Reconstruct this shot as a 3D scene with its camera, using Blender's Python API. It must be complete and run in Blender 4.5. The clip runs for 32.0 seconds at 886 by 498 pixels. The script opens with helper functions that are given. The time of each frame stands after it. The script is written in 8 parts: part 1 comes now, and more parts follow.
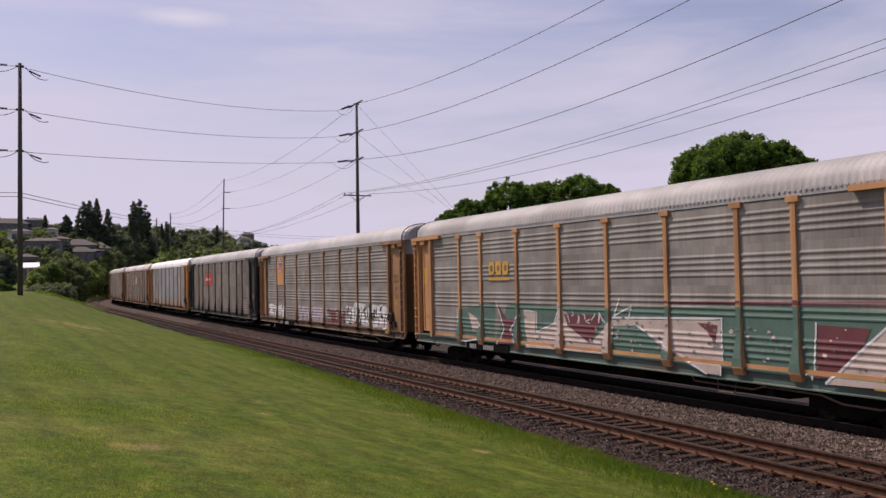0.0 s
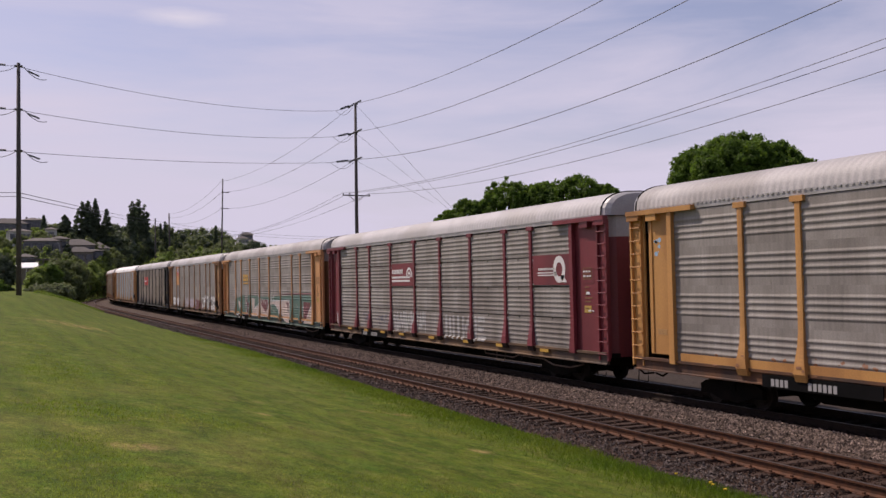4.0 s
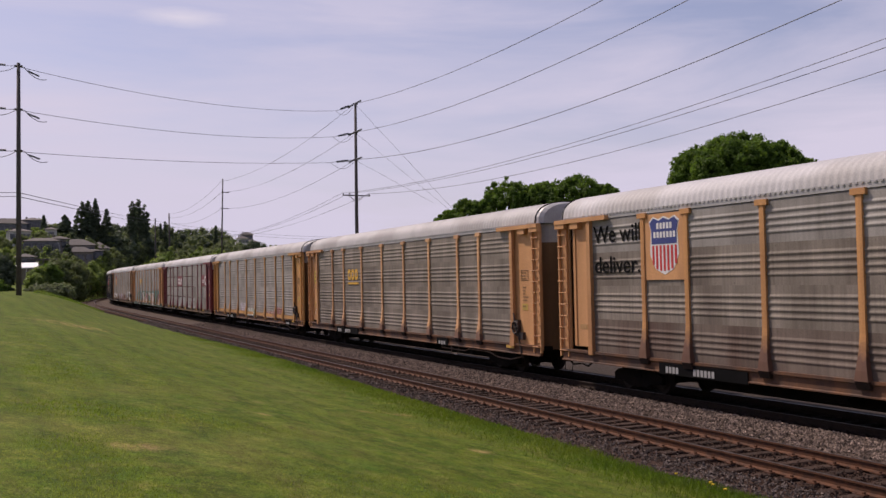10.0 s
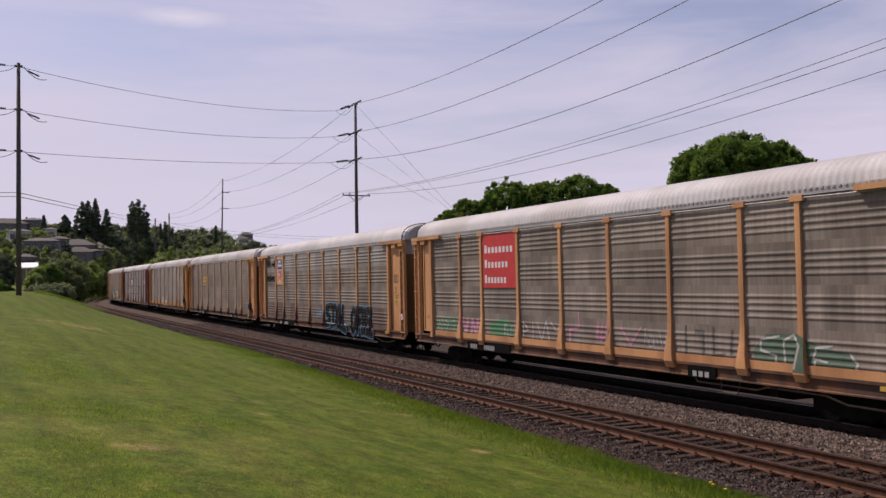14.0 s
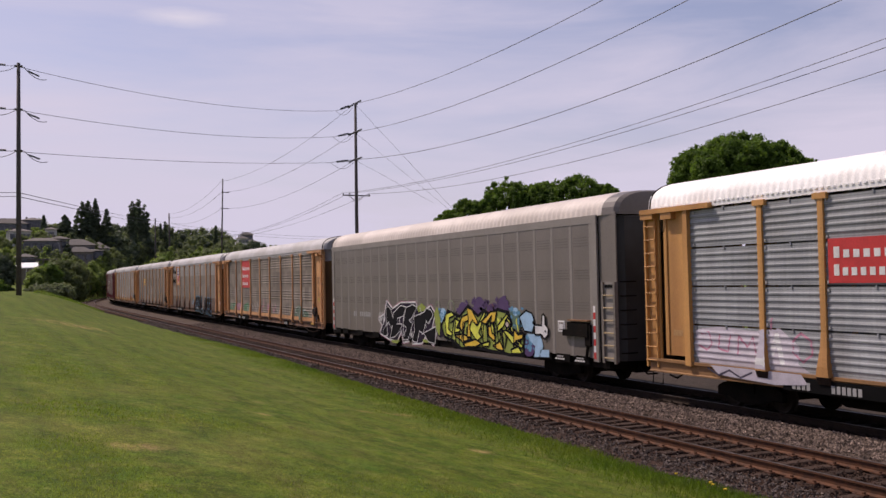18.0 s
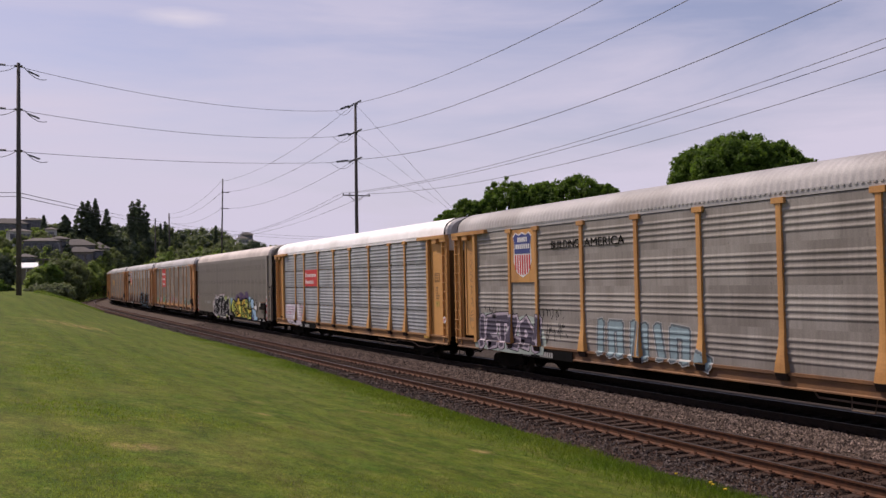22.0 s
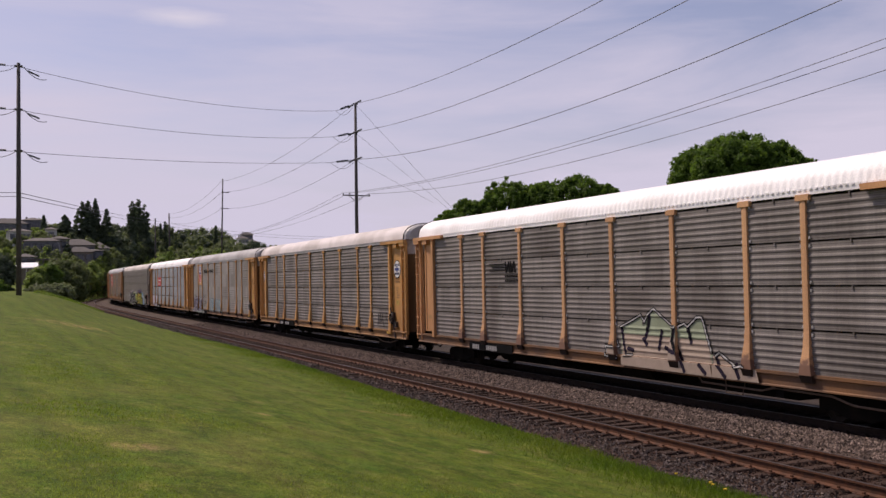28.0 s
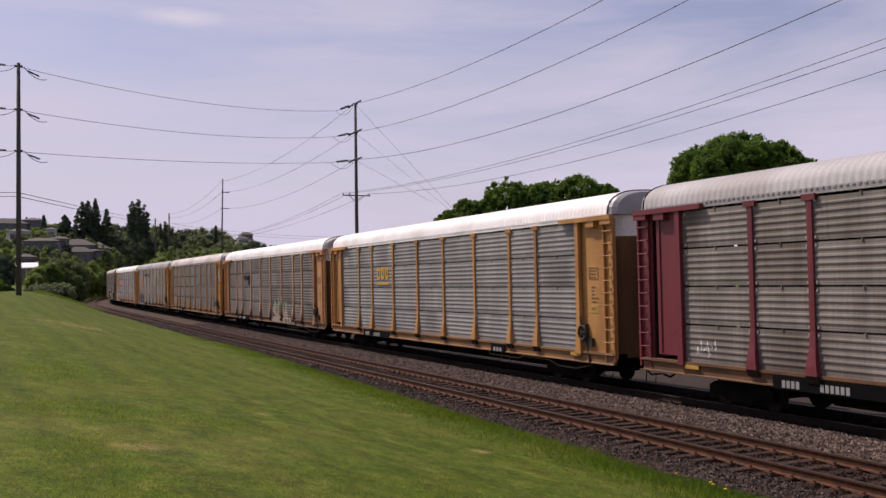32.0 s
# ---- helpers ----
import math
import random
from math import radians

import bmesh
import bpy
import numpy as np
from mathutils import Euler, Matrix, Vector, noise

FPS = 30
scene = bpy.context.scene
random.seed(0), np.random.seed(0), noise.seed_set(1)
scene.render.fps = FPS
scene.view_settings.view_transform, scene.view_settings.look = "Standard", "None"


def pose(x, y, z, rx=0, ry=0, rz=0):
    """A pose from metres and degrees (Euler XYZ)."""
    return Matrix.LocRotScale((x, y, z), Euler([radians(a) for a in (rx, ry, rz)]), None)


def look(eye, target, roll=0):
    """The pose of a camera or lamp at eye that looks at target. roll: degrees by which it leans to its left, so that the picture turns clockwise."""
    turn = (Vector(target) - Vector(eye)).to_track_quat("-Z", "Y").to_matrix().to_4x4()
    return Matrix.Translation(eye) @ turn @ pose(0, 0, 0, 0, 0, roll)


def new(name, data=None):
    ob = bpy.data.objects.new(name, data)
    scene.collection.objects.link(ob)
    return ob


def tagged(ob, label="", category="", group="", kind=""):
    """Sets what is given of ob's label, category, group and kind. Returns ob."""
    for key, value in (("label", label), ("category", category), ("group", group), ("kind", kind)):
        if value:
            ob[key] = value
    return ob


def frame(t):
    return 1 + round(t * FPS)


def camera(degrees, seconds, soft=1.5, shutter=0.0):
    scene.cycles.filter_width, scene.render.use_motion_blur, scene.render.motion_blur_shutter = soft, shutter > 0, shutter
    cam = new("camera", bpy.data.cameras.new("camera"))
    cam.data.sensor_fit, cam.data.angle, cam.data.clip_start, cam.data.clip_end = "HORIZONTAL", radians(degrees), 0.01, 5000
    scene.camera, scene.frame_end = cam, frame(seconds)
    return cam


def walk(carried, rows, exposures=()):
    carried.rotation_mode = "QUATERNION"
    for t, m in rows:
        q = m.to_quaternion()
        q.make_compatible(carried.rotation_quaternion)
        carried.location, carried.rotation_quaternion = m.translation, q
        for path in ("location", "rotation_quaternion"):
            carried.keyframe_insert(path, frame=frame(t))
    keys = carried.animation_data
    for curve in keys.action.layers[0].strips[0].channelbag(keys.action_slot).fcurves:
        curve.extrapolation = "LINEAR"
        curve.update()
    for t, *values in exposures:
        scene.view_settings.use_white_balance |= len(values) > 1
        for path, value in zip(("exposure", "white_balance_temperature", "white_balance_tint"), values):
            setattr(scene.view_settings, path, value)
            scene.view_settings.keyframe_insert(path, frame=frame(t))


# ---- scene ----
# ---- camera and walk ----
EYE = Vector((0.0, 0.0, 3.37))
YAW, PITCH, ROLL = 23.99, 1.768, -1.19
cam = camera(48.29, 32.0, soft=1.5)


def aim(yaw, pitch):
    a, b = radians(yaw), radians(pitch)
    return EYE + Vector((math.sin(a) * math.cos(b), math.cos(a) * math.cos(b), math.sin(b))) * 50


EXPO = 0.0
walk(cam, [(0.0, look(EYE, aim(YAW - 0.07, PITCH), ROLL)), (1.2, look(EYE, aim(YAW - 0.05, PITCH), ROLL)),
           (2.0, look(EYE, aim(YAW, PITCH), ROLL)), (32.0, look(EYE, aim(YAW, PITCH), ROLL))],
     exposures=[(0.0, EXPO, 6600, 20), (20.0, EXPO, 6600, 20), (25.0, EXPO - 0.06, 6600, 20), (32.0, EXPO - 0.06, 6600, 20)])

# ---- world and sun ----
SUN_FROM = Vector((-0.31, 0.515, 0.80)).normalized()
world = bpy.data.worlds.new("world")
scene.world = world
world.use_nodes = True
wn, wl = world.node_tree.nodes, world.node_tree.links
wn.clear()
w_out = wn.new("ShaderNodeOutputWorld")
w_bg = wn.new("ShaderNodeBackground")
w_sky = wn.new("ShaderNodeTexSky")
w_sky.sky_type = "NISHITA"
w_sky.sun_disc = False
w_sky.sun_elevation = math.asin(SUN_FROM.z)
w_sky.sun_rotation = math.atan2(SUN_FROM.x, SUN_FROM.y)
w_sky.air_density, w_sky.dust_density, w_sky.ozone_density = 1.0, 1.5, 1.5
w_bg.inputs["Strength"].default_value = 0.10
# thin high cloud: streaks over the blue, closing to a pale veil towards the horizon
w_tc = wn.new("ShaderNodeTexCoord")
w_map = wn.new("ShaderNodeMapping")
w_map.inputs["Scale"].default_value = (1.0, 2.6, 9.0)
w_map.inputs["Rotation"].default_value = (0.0, 0.22, 0.5)
w_noise = wn.new("ShaderNodeTexNoise")
w_noise.inputs["Scale"].default_value = 1.7
w_noise.inputs["Detail"].default_value = 8
w_noise.inputs["Roughness"].default_value = 0.58
w_noise.inputs["Distortion"].default_value = 0.4
w_sep = wn.new("ShaderNodeSeparateXYZ")
w_height = wn.new("ShaderNodeMapRange")
w_height.inputs["From Min"].default_value, w_height.inputs["From Max"].default_value = 0.06, 0.38
w_height.inputs["To Min"].default_value, w_height.inputs["To Max"].default_value = 1.0, 0.10
w_streak = wn.new("ShaderNodeMapRange")
w_streak.inputs["From Min"].default_value, w_streak.inputs["From Max"].default_value = 0.35, 0.68
w_streak.inputs["To Min"].default_value, w_streak.inputs["To Max"].default_value = -0.30, 0.30
w_add = wn.new("ShaderNodeMath")
w_add.operation, w_add.use_clamp = "ADD", True
w_mix = wn.new("ShaderNodeMixRGB")
w_mix.inputs["Color2"].default_value = (6.28, 6.16, 7.35, 1)
wl.new(w_tc.outputs["Generated"], w_map.inputs["Vector"])
wl.new(w_tc.outputs["Generated"], w_sep.inputs["Vector"])
wl.new(w_map.outputs["Vector"], w_noise.inputs["Vector"])
wl.new(w_sep.outputs["Z"], w_height.inputs["Value"])
wl.new(w_noise.outputs["Fac"], w_streak.inputs["Value"])
wl.new(w_height.outputs["Result"], w_add.inputs[0])
wl.new(w_streak.outputs["Result"], w_add.inputs[1])
wl.new(w_add.outputs["Value"], w_mix.inputs["Fac"])
w_tint = wn.new("ShaderNodeMixRGB")
w_tint.blend_type = "MULTIPLY"
w_tint.inputs["Fac"].default_value = 1.0
w_tint.inputs["Color2"].default_value = (1.07, 0.96, 1.02, 1)
wl.new(w_sky.outputs["Color"], w_tint.inputs["Color1"])
wl.new(w_tint.outputs["Color"], w_mix.inputs["Color1"])
# one brighter wisp of cloud
WISP = Vector((0.1570, 0.9542, 0.2546))
w_off = wn.new("ShaderNodeVectorMath")
w_off.operation = "SUBTRACT"
w_off.inputs[1].default_value = WISP
w_turn = wn.new("ShaderNodeMapping")
w_turn.inputs["Rotation"].default_value = (0, 0, math.atan2(WISP.x, WISP.y))
w_fit = wn.new("ShaderNodeMapping")
w_fit.inputs["Scale"].default_value = (26.0, 10.0, 120.0)
w_ragged = wn.new("ShaderNodeTexNoise")
w_ragged.inputs["Scale"].default_value, w_ragged.inputs["Detail"].default_value = 1.2, 6
w_len = wn.new("ShaderNodeVectorMath")
w_len.operation = "LENGTH"
w_sum = wn.new("ShaderNodeMath")
w_sum.operation = "ADD"
w_wisp = wn.new("ShaderNodeMapRange")
w_wisp.inputs["From Min"].default_value, w_wisp.inputs["From Max"].default_value = 0.55, 1.75
w_wisp.inputs["To Min"].default_value, w_wisp.inputs["To Max"].default_value = 0.8, 0.0
w_top = wn.new("ShaderNodeMixRGB")
w_top.inputs["Color2"].default_value = (7.0, 6.9, 7.7, 1)
wl.new(w_tc.outputs["Generated"], w_off.inputs[0])
wl.new(w_off.outputs["Vector"], w_turn.inputs["Vector"])
wl.new(w_turn.outputs["Vector"], w_fit.inputs["Vector"])
wl.new(w_fit.outputs["Vector"], w_len.inputs[0])
wl.new(w_fit.outputs["Vector"], w_ragged.inputs["Vector"])
wl.new(w_len.outputs["Value"], w_sum.inputs[0])
wl.new(w_ragged.outputs["Fac"], w_sum.inputs[1])
wl.new(w_sum.outputs["Value"], w_wisp.inputs["Value"])
wl.new(w_wisp.outputs["Result"], w_top.inputs["Fac"])
wl.new(w_mix.outputs["Color"], w_top.inputs["Color1"])
wl.new(w_top.outputs["Color"], w_bg.inputs["Color"])
wl.new(w_bg.outputs["Background"], w_out.inputs["Surface"])

sun = new("sun", bpy.data.lights.new("sun", "SUN"))
sun.data.energy, sun.data.angle, sun.data.color = 4.0, radians(0.6), (1.0, 0.91, 0.77)
sun.matrix_world = look(SUN_FROM * 100, (0, 0, 0))


# ---- materials ----
def material(name, c1, c2=None, scale=2.0, rough=0.7, metal=0.0, bump=0.15, fine=40.0, stretch=(1, 1, 1), c3=None, big=0.15,
             vary=0.0, island=0.0, spec=None, cut=(0.4, 0.65), runs=0.0, rows=0.0):
    """Two colours mixed by a broad noise, a third in larger stains, fine grain and relief."""
    m = bpy.data.materials.new(name)
    m.use_nodes = True
    n, l = m.node_tree.nodes, m.node_tree.links
    b = n["Principled BSDF"]
    c2 = c2 or tuple(v * 0.75 for v in c1)
    tc = n.new("ShaderNodeTexCoord")
    mp = n.new("ShaderNodeMapping")
    mp.inputs["Scale"].default_value = stretch
    mp.inputs["Location"].default_value = (0.37, 1.73, 5.19)
    place = tc.outputs["Object"]
    if vary:
        # each piece takes its stains from another part of the pattern
        oi = n.new("ShaderNodeObjectInfo")
        va = n.new("ShaderNodeVectorMath")
        va.operation = "MULTIPLY_ADD"
        va.inputs[1].default_value = (31.7, 47.3, 23.9)
        l.new(oi.outputs["Random"], va.inputs[0])
        l.new(place, va.inputs[2])
        place = va.outputs["Vector"]
    l.new(place, mp.inputs["Vector"])
    n1 = n.new("ShaderNodeTexNoise")
    n1.inputs["Scale"].default_value, n1.inputs["Detail"].default_value = scale, 6
    r1 = n.new("ShaderNodeValToRGB")
    r1.color_ramp.elements[0].position, r1.color_ramp.elements[1].position = cut
    r1.color_ramp.elements[0].color, r1.color_ramp.elements[1].color = (*c1, 1), (*c2, 1)
    l.new(mp.outputs["Vector"], n1.inputs["Vector"])
    l.new(n1.outputs["Fac"], r1.inputs["Fac"])
    out = r1.outputs["Color"]
    if c3:
        n3 = n.new("ShaderNodeTexNoise")
        n3.inputs["Scale"].default_value, n3.inputs["Detail"].default_value = big, 5
        r3 = n.new("ShaderNodeValToRGB")
        r3.color_ramp.elements[0].position, r3.color_ramp.elements[1].position = 0.5, 0.68
        mx = n.new("ShaderNodeMixRGB")
        mx.inputs["Color2"].default_value = (*c3, 1)
        l.new(mp.outputs["Vector"], n3.inputs["Vector"])
        l.new(n3.outputs["Fac"], r3.inputs["Fac"])
        l.new(r3.outputs["Color"], mx.inputs["Fac"])
        l.new(out, mx.inputs["Color1"])
        out = mx.outputs["Color"]
    n2 = n.new("ShaderNodeTexNoise")
    n2.inputs["Scale"].default_value, n2.inputs["Detail"].default_value = fine, 4
    m3 = n.new("ShaderNodeMapping")
    m3.inputs["Location"].default_value = (0.313, 0.177, 0.071)
    m3.inputs["Rotation"].default_value = (0.4, 0.7, 0.3)
    l.new(tc.outputs["Object"], m3.inputs["Vector"])
    l.new(m3.outputs["Vector"], n2.inputs["Vector"])
    mr = n.new("ShaderNodeMapRange")
    mr.inputs["To Min"].default_value, mr.inputs["To Max"].default_value = 0.75, 1.25
    l.new(n2.outputs["Fac"], mr.inputs["Value"])
    mul = n.new("ShaderNodeMixRGB")
    mul.blend_type = "MULTIPLY"
    mul.inputs["Fac"].default_value = 1.0
    l.new(out, mul.inputs["Color1"])
    l.new(mr.outputs["Result"], mul.inputs["Color2"])
    out = mul.outputs["Color"]
    if runs:
        rm = n.new("ShaderNodeMapping")
        rm.inputs["Scale"].default_value = (1, 7.0, 0.3)
        rm.inputs["Location"].default_value = (0.41, 0.0, 0.0)
        rn = n.new("ShaderNodeTexNoise")
        rn.inputs["Scale"].default_value, rn.inputs["Detail"].default_value = 1.6, 6
        rr = n.new("ShaderNodeMapRange")
        rr.inputs["From Min"].default_value, rr.inputs["From Max"].default_value = 0.3, 0.7
        rr.inputs["To Min"].default_value, rr.inputs["To Max"].default_value = 1 - runs, 1 + runs * 0.6
        rx = n.new("ShaderNodeMixRGB")
        rx.blend_type = "MULTIPLY"
        rx.inputs["Fac"].default_value = 1.0
        l.new(place, rm.inputs["Vector"])
        l.new(rm.outputs["Vector"], rn.inputs["Vector"])
        l.new(rn.outputs["Fac"], rr.inputs["Value"])
        l.new(out, rx.inputs["Color1"])
        l.new(rr.outputs["Result"], rx.inputs["Color2"])
        out = rx.outputs["Color"]
    if rows:
        # fine rows of holes pressed along the sheet
        wm = n.new("ShaderNodeTexWave")
        wm.bands_direction = "Z"
        wm.inputs["Scale"].default_value, wm.inputs["Distortion"].default_value = 0.314 / 0.047, 0.6
        wm.inputs["Detail Scale"].default_value = 4.0
        wr = n.new("ShaderNodeMapRange")
        wr.inputs["To Min"].default_value, wr.inputs["To Max"].default_value = 1 - rows, 1 + rows * 0.6
        wx = n.new("ShaderNodeMixRGB")
        wx.blend_type = "MULTIPLY"
        wx.inputs["Fac"].default_value = 1.0
        l.new(tc.outputs["Object"], wm.inputs["Vector"])
        l.new(wm.outputs["Fac"], wr.inputs["Value"])
        l.new(out, wx.inputs["Color1"])
        l.new(wr.outputs["Result"], wx.inputs["Color2"])
        out = wx.outputs["Color"]
    if vary or island:
        if vary:
            src = n.new("ShaderNodeObjectInfo").outputs["Random"]
        else:
            src = n.new("ShaderNodeNewGeometry").outputs["Random Per Island"]
        a = vary or island
        m2 = n.new("ShaderNodeMapRange")
        m2.inputs["To Min"].default_value, m2.inputs["To Max"].default_value = 1 - a, 1 + a
        l.new(src, m2.inputs["Value"])
        mv = n.new("ShaderNodeMixRGB")
        mv.blend_type = "MULTIPLY"
        mv.inputs["Fac"].default_value = 1.0
        l.new(out, mv.inputs["Color1"])
        l.new(m2.outputs["Result"], mv.inputs["Color2"])
        out = mv.outputs["Color"]
    l.new(out, b.inputs["Base Color"])
    b.inputs["Roughness"].default_value, b.inputs["Metallic"].default_value = rough, metal
    if spec is not None:
        b.inputs["Specular IOR Level"].default_value = spec
    if bump:
        bp = n.new("ShaderNodeBump")
        bp.inputs["Strength"].default_value, bp.inputs["Distance"].default_value = bump, 0.02
        l.new(n2.outputs["Fac"], bp.inputs["Height"])
        l.new(bp.outputs["Normal"], b.inputs["Normal"])
    return m


def plain(name, c, rough=0.6, metal=0.0):
    return material(name, c, tuple(v * 0.85 for v in c), 3.0, rough, metal, 0.05, 30.0)


STREAK = (1, 0.9, 0.25)
M_YELLOW = material("yellow_paint", (0.53, 0.268, 0.078), (0.44, 0.212, 0.06), 1.2, 0.6, 0, 0.1, 25, STREAK, (0.33, 0.15, 0.045), 0.6, vary=0.08)
M_ORANGE = material("faded_orange_paint", (0.57, 0.288, 0.118), (0.47, 0.228, 0.09), 1.2, 0.65, 0, 0.1, 25, STREAK, (0.34, 0.158, 0.062), 0.6, vary=0.07)
M_BROWN = material("weathered_tan_paint", (0.38, 0.20, 0.085), (0.26, 0.13, 0.06), 1.2, 0.6, 0, 0.1, 25, STREAK, (0.20, 0.10, 0.05), 0.6, vary=0.06)


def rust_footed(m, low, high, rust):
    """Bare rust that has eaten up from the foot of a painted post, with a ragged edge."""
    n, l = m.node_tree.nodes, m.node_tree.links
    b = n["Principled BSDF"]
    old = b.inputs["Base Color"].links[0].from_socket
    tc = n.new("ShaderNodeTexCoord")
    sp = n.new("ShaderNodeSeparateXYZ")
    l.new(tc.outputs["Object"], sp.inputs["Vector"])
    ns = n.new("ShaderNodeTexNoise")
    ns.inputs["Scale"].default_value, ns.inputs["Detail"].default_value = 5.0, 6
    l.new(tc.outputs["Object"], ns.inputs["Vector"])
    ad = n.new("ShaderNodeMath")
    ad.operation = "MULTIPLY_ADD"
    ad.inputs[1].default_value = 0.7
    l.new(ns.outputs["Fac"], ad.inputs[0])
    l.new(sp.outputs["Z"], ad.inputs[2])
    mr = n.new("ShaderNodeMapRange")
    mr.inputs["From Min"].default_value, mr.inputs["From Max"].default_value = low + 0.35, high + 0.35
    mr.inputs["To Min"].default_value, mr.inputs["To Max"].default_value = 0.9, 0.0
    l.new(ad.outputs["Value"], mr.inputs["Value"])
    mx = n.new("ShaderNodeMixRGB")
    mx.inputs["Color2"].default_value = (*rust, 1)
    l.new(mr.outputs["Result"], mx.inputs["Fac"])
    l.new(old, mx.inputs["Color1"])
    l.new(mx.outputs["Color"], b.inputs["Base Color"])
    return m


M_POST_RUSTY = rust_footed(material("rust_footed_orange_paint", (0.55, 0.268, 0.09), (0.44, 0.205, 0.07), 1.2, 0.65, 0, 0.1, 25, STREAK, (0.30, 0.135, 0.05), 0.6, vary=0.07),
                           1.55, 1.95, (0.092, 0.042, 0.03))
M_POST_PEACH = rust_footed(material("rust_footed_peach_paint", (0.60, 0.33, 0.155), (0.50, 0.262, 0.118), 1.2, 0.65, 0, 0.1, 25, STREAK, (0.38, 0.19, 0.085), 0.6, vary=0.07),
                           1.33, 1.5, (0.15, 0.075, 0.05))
M_RED = material("maroon_paint", (0.19, 0.028, 0.035), (0.14, 0.022, 0.028), 1.2, 0.5, 0, 0.1, 25, STREAK, vary=0.05)
M_BLACK = material("black_paint", (0.03, 0.03, 0.034), (0.02, 0.02, 0.022), 1.2, 0.5, 0, 0.1, 25)
M_SILL = material("rusty_yellow_sill", (0.19, 0.088, 0.032), (0.09, 0.045, 0.025), 1.0, 0.75, 0, 0.15, 20, (1, 0.6, 1), (0.075, 0.042, 0.03), 0.35)
M_ZINC = material("weathered_zinc", (0.305, 0.279, 0.250), (0.22, 0.197, 0.174), 1.1, 0.6, 0.0, 0.08, 30, STREAK, (0.19, 0.168, 0.147), 0.5, vary=0.05, runs=0.13, spec=0.35)
M_ZINC_DARK = material("grimy_zinc", (0.25, 0.211, 0.172), (0.158, 0.13, 0.103), 1.1, 0.65, 0.0, 0.08, 30, STREAK, (0.135, 0.107, 0.085), 0.5, vary=0.05, runs=0.2, spec=0.3)
M_ZINC_GRIME = material("sooty_zinc", (0.215, 0.190, 0.170), (0.152, 0.132, 0.115), 1.1, 0.6, 0.0, 0.08, 30, STREAK, (0.115, 0.096, 0.082), 0.5, vary=0.08, runs=0.14, spec=0.4, rows=0.3)
M_ZINC_MID = material("dull_zinc", (0.315, 0.305, 0.295), (0.24, 0.23, 0.22), 1.1, 0.55, 0.0, 0.08, 30, STREAK, (0.18, 0.17, 0.16), 0.5, vary=0.1, runs=0.12, spec=0.4, rows=0.24)
M_ZINC_LIGHT = material("bright_zinc", (0.33, 0.34, 0.35), (0.26, 0.27, 0.28), 1.1, 0.5, 0.0, 0.08, 30, STREAK, (0.22, 0.22, 0.22), 0.5, vary=0.09, runs=0.12, rows=0.24)
M_ZINC_ROWS = material("weathered_perforated_zinc", (0.31, 0.285, 0.255), (0.225, 0.202, 0.178), 1.1, 0.6, 0.0, 0.08, 30, STREAK, (0.165, 0.142, 0.122), 0.5, vary=0.07, runs=0.12, spec=0.35, rows=0.22)
M_ZINC_DARK_ROWS = material("grimy_perforated_zinc", (0.265, 0.235, 0.205), (0.18, 0.157, 0.133), 1.1, 0.65, 0.0, 0.08, 30, STREAK, (0.135, 0.11, 0.09), 0.5, vary=0.08, runs=0.15, spec=0.3, rows=0.25)
M_ZINC_DUSTY = material("rust_dusted_zinc", (0.175, 0.135, 0.108), (0.115, 0.085, 0.066), 1.1, 0.7, 0.0, 0.08, 30, STREAK, (0.11, 0.068, 0.052), 0.6, vary=0.06, runs=0.2, spec=0.25)
M_CLIP = material("pale_clip_zinc", (0.42, 0.40, 0.38), (0.33, 0.31, 0.29), 4, 0.45, 0.2, 0.05, 30)
# end-door brown darkened for the shade between cars, with grime stains
M_DOOR = material("shaded_grimy_door_paint", (0.175, 0.10, 0.045), (0.125, 0.07, 0.032), 0.9, 0.7, 0, 0.1, 25, STREAK, (0.06, 0.036, 0.02), 0.5, spec=0.25)
M_SMOOTH = material("grey_brown_paint", (0.172, 0.147, 0.128), (0.142, 0.121, 0.105), 0.6, 0.4, 0.0, 0.04, 20, (1, 1, 0.3), vary=0.04)
M_ROOF = material("grey_roof_paint", (0.46, 0.445, 0.45), (0.40, 0.388, 0.392), 0.8, 0.7, 0, 0.05, 25, c3=(0.37, 0.35, 0.34), big=0.4)
M_ROOF_DULL = material("dull_grey_roof_paint", (0.40, 0.38, 0.375), (0.335, 0.32, 0.315), 0.8, 0.65, 0, 0.05, 25, c3=(0.29, 0.27, 0.26), big=0.4)
M_ROOF_WHITE = material("white_roof_paint", (0.93, 0.91, 0.90), (0.86, 0.84, 0.83), 0.8, 0.62, 0, 0.04, 25, c3=(0.74, 0.71, 0.69), big=0.5)
M_ROOF_BROWN = material("dusty_roof_paint", (0.66, 0.60, 0.58), (0.57, 0.515, 0.49), 0.8, 0.72, 0, 0.05, 25, c3=(0.48, 0.43, 0.40), big=0.4)
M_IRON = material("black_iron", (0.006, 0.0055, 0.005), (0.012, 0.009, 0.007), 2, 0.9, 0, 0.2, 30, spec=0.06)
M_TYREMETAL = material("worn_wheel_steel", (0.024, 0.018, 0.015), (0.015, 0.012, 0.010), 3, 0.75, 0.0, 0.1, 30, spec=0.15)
M_WHITE = plain("white_lettering", (0.72, 0.70, 0.68))
M_LETTER_BLACK = material("black_lettering", (0.008, 0.0075, 0.008), (0.006, 0.006, 0.006), 3.0, 0.9, 0, 0.05, 30, spec=0.06)
